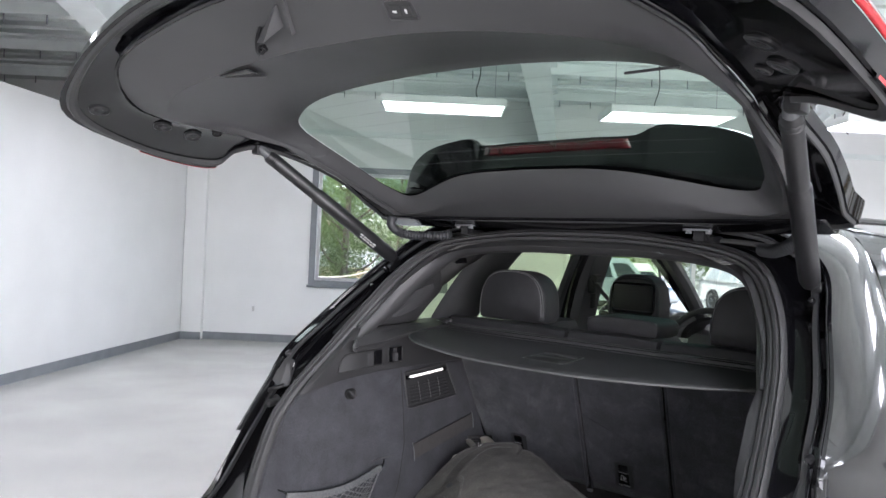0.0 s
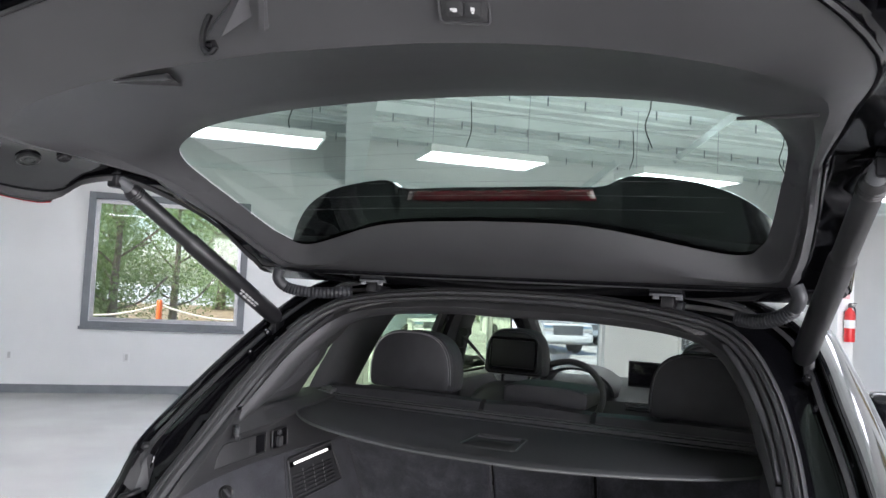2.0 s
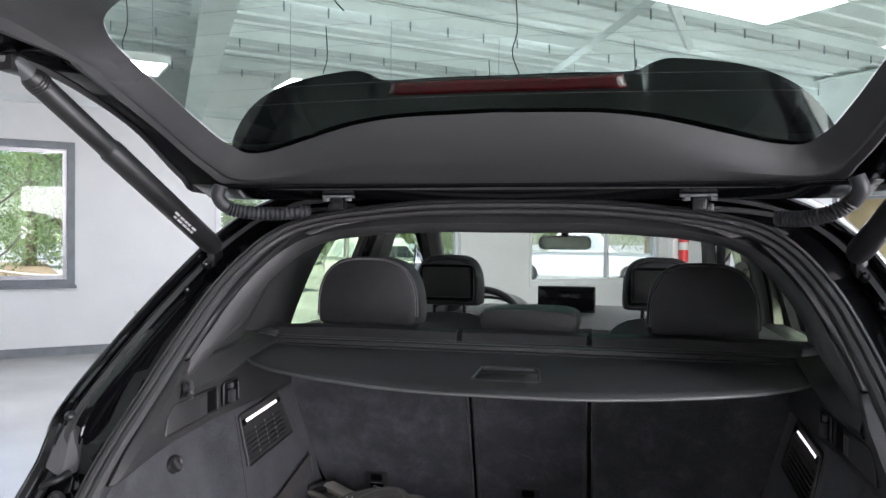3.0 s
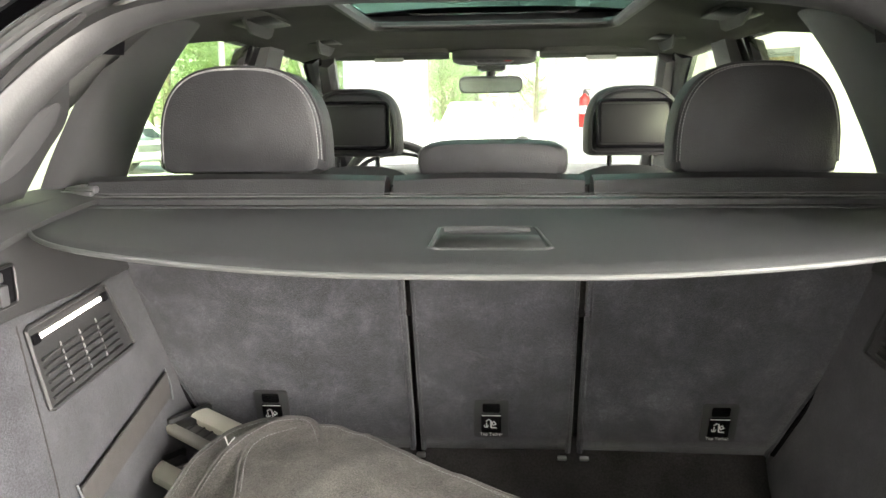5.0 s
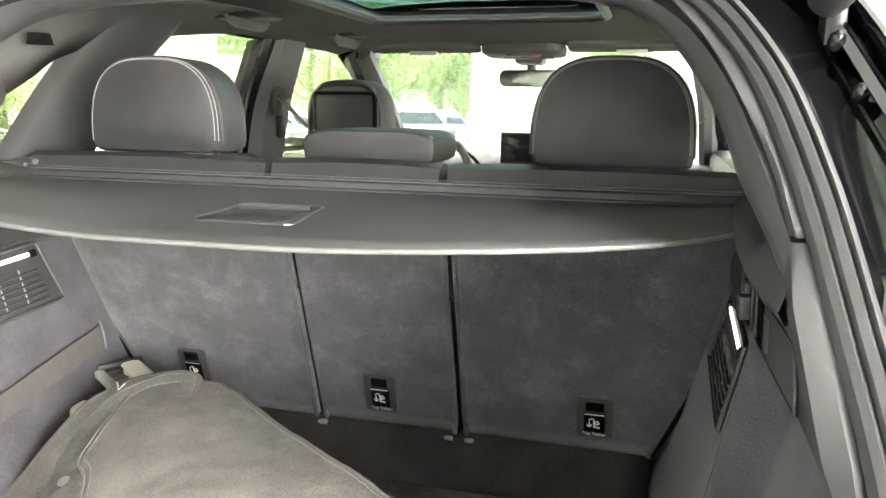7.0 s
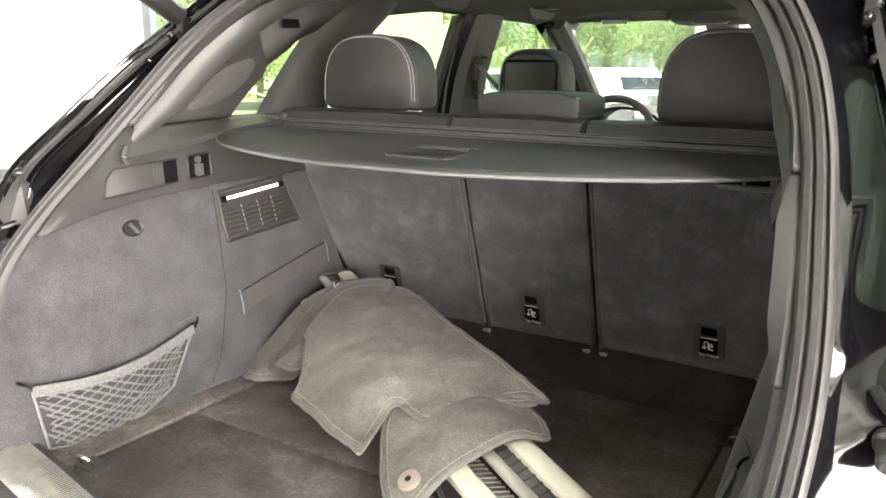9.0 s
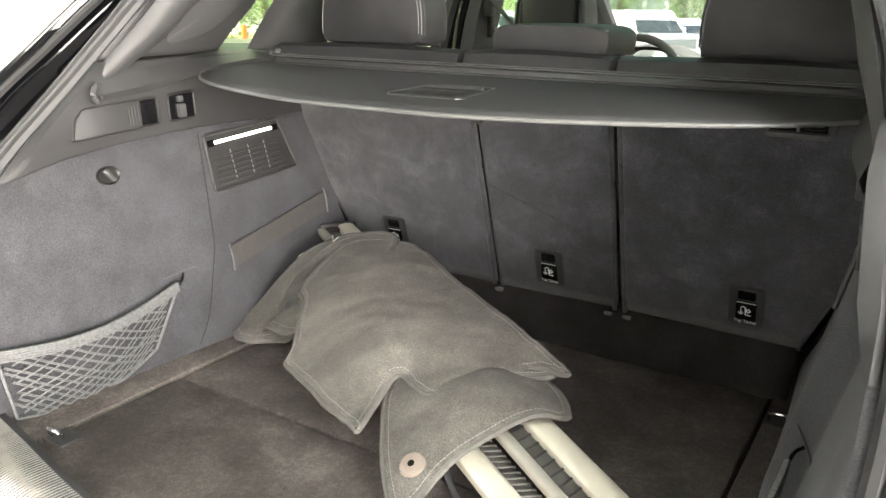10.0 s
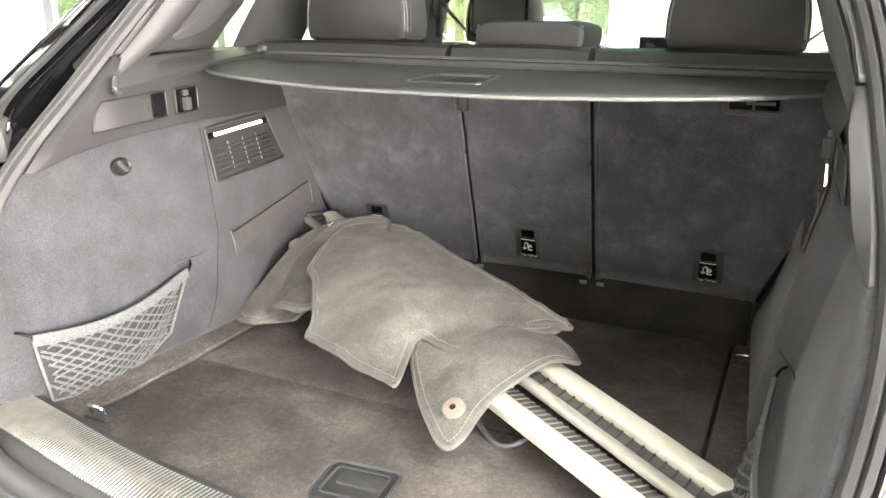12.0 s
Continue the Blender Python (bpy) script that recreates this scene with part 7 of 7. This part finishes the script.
# loose load ----------------------------------------------------------------
def crossbar(p, q, name, side, label):
    """A pale aluminium bar with a ribbed rubber strip along one flank."""
    p, q = Vector(p), Vector(q)
    d = (q - p).normalized()
    m = basis(p, d, Vector((-d.y, d.x, 0)))
    long = (q - p).length
    root = tagged(new(name), label, "roof bar", "roof bars")

    def rail(w, h, y0, z0, start=0.0):
        prof = [(w / 2 * math.copysign(abs(math.cos(a)) ** 0.7, math.cos(a)), h / 2 * math.copysign(abs(math.sin(a)) ** 0.7, math.sin(a))) for a in np.linspace(0, 2 * math.pi, 17)[:-1]]
        return moved(sweep([(start, y0, z0), (long / 2, y0, z0), (long, y0, z0)], prof), m)

    solid("bar", rail(0.042, 0.023, 0, 0), CREAM, root, "pale cream aluminium bar")
    if side < 0:
        solid("lip", rail(0.021, 0.016, side * 0.060, -0.003), BARLIP, root, "thin pale lip")
    strip = solid("rubber_strip", rail(0.034, 0.014, side * 0.036, -0.008), RIBBED, root, "black rubber strip")
    ob = solid("rubber_ribs", moved(merge(*[sweep([(x, side * 0.020, -0.002), (x + 0.007, side * 0.036, -0.001), (x + 0.010, side * 0.052, -0.002)], [(-0.0022, -0.003), (0.0022, -0.003), (0.0012, 0.0012), (-0.0012, 0.0012)]) for x in np.arange(0.02, long - 0.03, 0.0135 if side > 0 else 0.021)]), m), RIBTOP if side > 0 else RUBBER, strip)
    ob["kind"] = "stuff"
    solid("strip_end", moved(block(0.010, side * 0.036, -0.003, 0.020, 0.034, 0.020, 0.004), m), WELL, root, "black end of the rubber strip")
    solid("end_plate", moved(block(-0.004, side * 0.018, -0.006, 0.012, 0.092, 0.040, 0.005), m), WELL, root, "black plastic end plate")
    for x in (long - 0.012,):
        solid("end_cap", moved(block(x, side * 0.022, -0.003, 0.03, 0.088, 0.030, 0.010), m), RUBBER, root, "dark plastic end cap")
    return root


crossbar((-0.512, 0.8723, 0.8636), (0.545, 0.222, 0.750), "roof_bar", -1, "pale roof bar with ribbed rubber strip, lying below floor mats")
lower_bar = crossbar((-0.548, 0.760, 0.816), (0.465, 0.137, 0.737), "roof_bar", 1, "pale roof bar with ribbed rubber strip, lying across the boot")
solid("clamp_loop", tube(smooth_keys([(0.10, 0.352, 0.722), (0.128, 0.325, 0.713), (0.165, 0.292, 0.708), (0.190, 0.281, 0.708), (0.212, 0.288, 0.714), (0.235, 0.31, 0.73)], 24), 0.0045, 8), DARKSTEEL, lower_bar, "dark metal clamp loop")


def thin_plate(pts):
    p = np.array(pts, float)
    n = len(p)
    d = np.linalg.norm(p[:, None, :2] - p[None, :, :2], axis=2)
    k = np.where(d > 0, d * d * np.log(d + 1e-9), 0) + np.eye(n) * 2e-4
    q = np.c_[np.ones(n), p[:, :2]]
    a = np.block([[k, q], [q.T, np.zeros((3, 3))]])
    w = np.linalg.solve(a, np.r_[p[:, 2], np.zeros(3)])

    def at(x, y):
        d = np.hypot(p[:, 0] - x, p[:, 1] - y)
        return float((np.where(d > 0, d * d * np.log(d + 1e-9), 0)) @ w[:n] + w[n] + w[n + 1] * x + w[n + 2] * y)
    return at


def floor_mat(outline, inner, label, seed, wave=0.003, lift=0.0):
    """A limp carpet mat draped over what lies below, bound and stitched round its edge."""
    at = thin_plate(list(outline) + list(inner))
    edge_pts = smooth_keys(outline, 10 * len(outline), True)
    ring = [Vector((p[0], p[1])) for p in edge_pts]

    def inside(x, y):
        hit = False
        for a, b in zip(ring, ring[1:] + ring[:1]):
            if (a.y > y) != (b.y > y) and x < (b.x - a.x) * (y - a.y) / (b.y - a.y) + a.x:
                hit = not hit
        return hit

    lo, hi = edge_pts.min(axis=0), edge_pts.max(axis=0)
    grid = [Vector((x, y)) for x in np.arange(lo[0], hi[0], 0.009) for y in np.arange(lo[1], hi[1], 0.009)
            if inside(x, y) and min((Vector((x, y)) - r).length for r in ring) > 0.006]
    pts = ring + grid
    n = len(ring)
    vs, es, fs, _, _, _ = mathutils.geometry.delaunay_2d_cdt(pts, [(i, (i + 1) % n) for i in range(n)], [], 1, 1e-6)

    def height(x, y):
        w = noise.noise(Vector((x * 9 + seed, y * 9, 0.3))) * wave + noise.noise(Vector((x * 26, y * 26 + seed, 1.7))) * wave * 0.45
        r = noise.noise(Vector((x * 5 + y * 4 + seed, (y - x) * 17 + seed, 4.1)))
        return at(x, y) + w + max(0.0, 0.35 - abs(r)) ** 2 * wave * 7 + lift

    v = [(p.x, p.y, height(p.x, p.y)) for p in vs]
    root = tagged(new("floor_mat"), label, "floor mat", "floor mats")
    solid("carpet", (v, [tuple(q) for q in fs]), MATFELT, root, thick=0.007, sharp=0)
    line = [(p[0], p[1], height(p[0], p[1])) for p in edge_pts]
    solid("binding", tube(line, 0.0048, 6, True), MATEDGE, root, "pale grey edge binding")
    c = np.mean(edge_pts, axis=0)
    nrm = []
    for i in range(len(edge_pts)):
        t = edge_pts[(i + 1) % len(edge_pts)] - edge_pts[i - 1]
        s = np.array([-t[1], t[0]]) / (math.hypot(t[0], t[1]) + 1e-9)
        q = edge_pts[i][:2] + s * 0.008
        if not inside(q[0], q[1]):
            q = edge_pts[i][:2] - s * 0.008
        nrm.append((q[0], q[1], height(q[0], q[1]) + 0.0042))
    stitches("stitching", nrm, root, 0.0065, 0.0042, 0.0006)
    return root, height


M3 = [(-0.534, 0.533, 0.711), (-0.475, 0.497, 0.713), (-0.405, 0.515, 0.722), (-0.34, 0.50, 0.76), (-0.30, 0.58, 0.835), (-0.29, 0.72, 0.885), (-0.335, 0.785, 0.893), (-0.395, 0.765, 0.891), (-0.443, 0.70, 0.872), (-0.462, 0.645, 0.845),
      (-0.500, 0.595, 0.782)]
floor_mat(M3, [(-0.42, 0.58, 0.80)], "grey velour floor mat folded at the bottom of the pile", 2.0)
M3B = [(-0.455, 0.545, 0.738), (-0.395, 0.488, 0.768), (-0.30, 0.47, 0.785), (-0.22, 0.55, 0.85), (-0.27, 0.75, 0.900), (-0.345, 0.755, 0.900), (-0.395, 0.68, 0.882), (-0.425, 0.61, 0.835)]
root, top = floor_mat(M3B, [(-0.371, 0.56, 0.818)], "grey velour floor mat in the middle of the pile", 9.0)
hole = basis((-0.371, 0.527, top(-0.371, 0.527) + 0.005), (1, 0, 0), (0, 1, 0.5))
solid("mat_eyelet", moved(lathe([(0.004, 0.003), (0.010, 0.003), (0.011, 0.0), (0.004, 0.0)], 16), hole), DARKSTEEL, root, "dark round fixing eyelet")
M2 = [(-0.015, 0.372, 0.786), (0.05, 0.272, 0.757), (0.108, 0.205, 0.746), (0.138, 0.183, 0.744), (0.154, 0.205, 0.751), (0.160, 0.248, 0.768), (0.175, 0.301, 0.787), (0.197, 0.344, 0.80), (0.218, 0.38, 0.808),
      (0.239, 0.405, 0.811), (0.257, 0.424, 0.803), (0.256, 0.458, 0.79), (0.22, 0.50, 0.80), (0.15, 0.53, 0.80), (0.05, 0.505, 0.806), (-0.012, 0.44, 0.793)]
root, top = floor_mat(M2, [(0.127, 0.26, 0.783), (0.17, 0.42, 0.822), (0.10, 0.35, 0.806), (0.12, 0.46, 0.822)], "grey velour floor mat with a round fixing disc", 5.0, 0.002)
disc = basis((0.122, 0.243, top(0.122, 0.243) + 0.004), (1, 0.0, (top(0.142, 0.243) - top(0.102, 0.243)) / 0.04), (0, 1, (top(0.122, 0.263) - top(0.122, 0.223)) / 0.04))
pin = solid("mat_fixing", moved(lathe([(0.0045, 0.004), (0.006, 0.005), (0.017, 0.004), (0.019, 0.001), (0.019, -0.002), (0.0045, -0.002)], 24), disc), TAN, root, "brown round mat fixing")
solid("fixing_hole", moved(lathe([(0, 0.0052), (0.0050, 0.0052), (0.0050, 0.0), (0, 0.0)], 14), disc), SHINYBLACK, pin)
M1 = [(0.007, 0.272, 0.774), (-0.015, 0.279, 0.772), (-0.096, 0.312, 0.768), (-0.225, 0.372, 0.766), (-0.246, 0.386, 0.770), (-0.246, 0.408, 0.79), (-0.276, 0.455, 0.82), (-0.302, 0.495, 0.836), (-0.335, 0.522, 0.842),
      (-0.345, 0.574, 0.862), (-0.362, 0.690, 0.887), (-0.296, 0.750, 0.894), (-0.223, 0.757, 0.887), (-0.096, 0.680, 0.873), (0.055, 0.609, 0.851), (0.155, 0.564, 0.834), (0.212, 0.536, 0.820), (0.222, 0.529, 0.818), (0.210, 0.524, 0.817),
      (0.172, 0.522, 0.815), (0.128, 0.491, 0.809), (0.101, 0.425, 0.812), (0.076, 0.375, 0.803), (0.039, 0.378, 0.802), (-0.005, 0.404, 0.800), (-0.022, 0.389, 0.795), (-0.014, 0.348, 0.785)]
root, top = floor_mat(M1, [(-0.15, 0.45, 0.840), (-0.10, 0.56, 0.864), (-0.22, 0.62, 0.890), (0.05, 0.47, 0.834), (-0.05, 0.40, 0.824), (-0.17, 0.40, 0.805)], "grey velour floor mat on top of the pile", 0.0, 0.0038, 0.002)
M1B = [(0.20, 0.52, 0.806), (0.13, 0.478, 0.800), (0.10, 0.47, 0.80), (0.08, 0.53, 0.82), (0.12, 0.57, 0.825), (0.18, 0.545, 0.813)]
floor_mat(M1B, [], "folded underlay of a grey velour floor mat", 7.0, 0.001, 0.008)
tag_m = basis((-0.393, 0.692, 0.899), (1, 0.3, 0.2), (0, 0.5, 0.85))
ob = solid("mat_tag", moved(merge(tube([(-0.004, 0.008, 0), (-0.002, -0.006, 0), (0.010, 0.003, 0)], 0.0012, 5)), tag_m), WHITEINK)
tagged(ob, "small white tag clip on the grey mats", "tag")
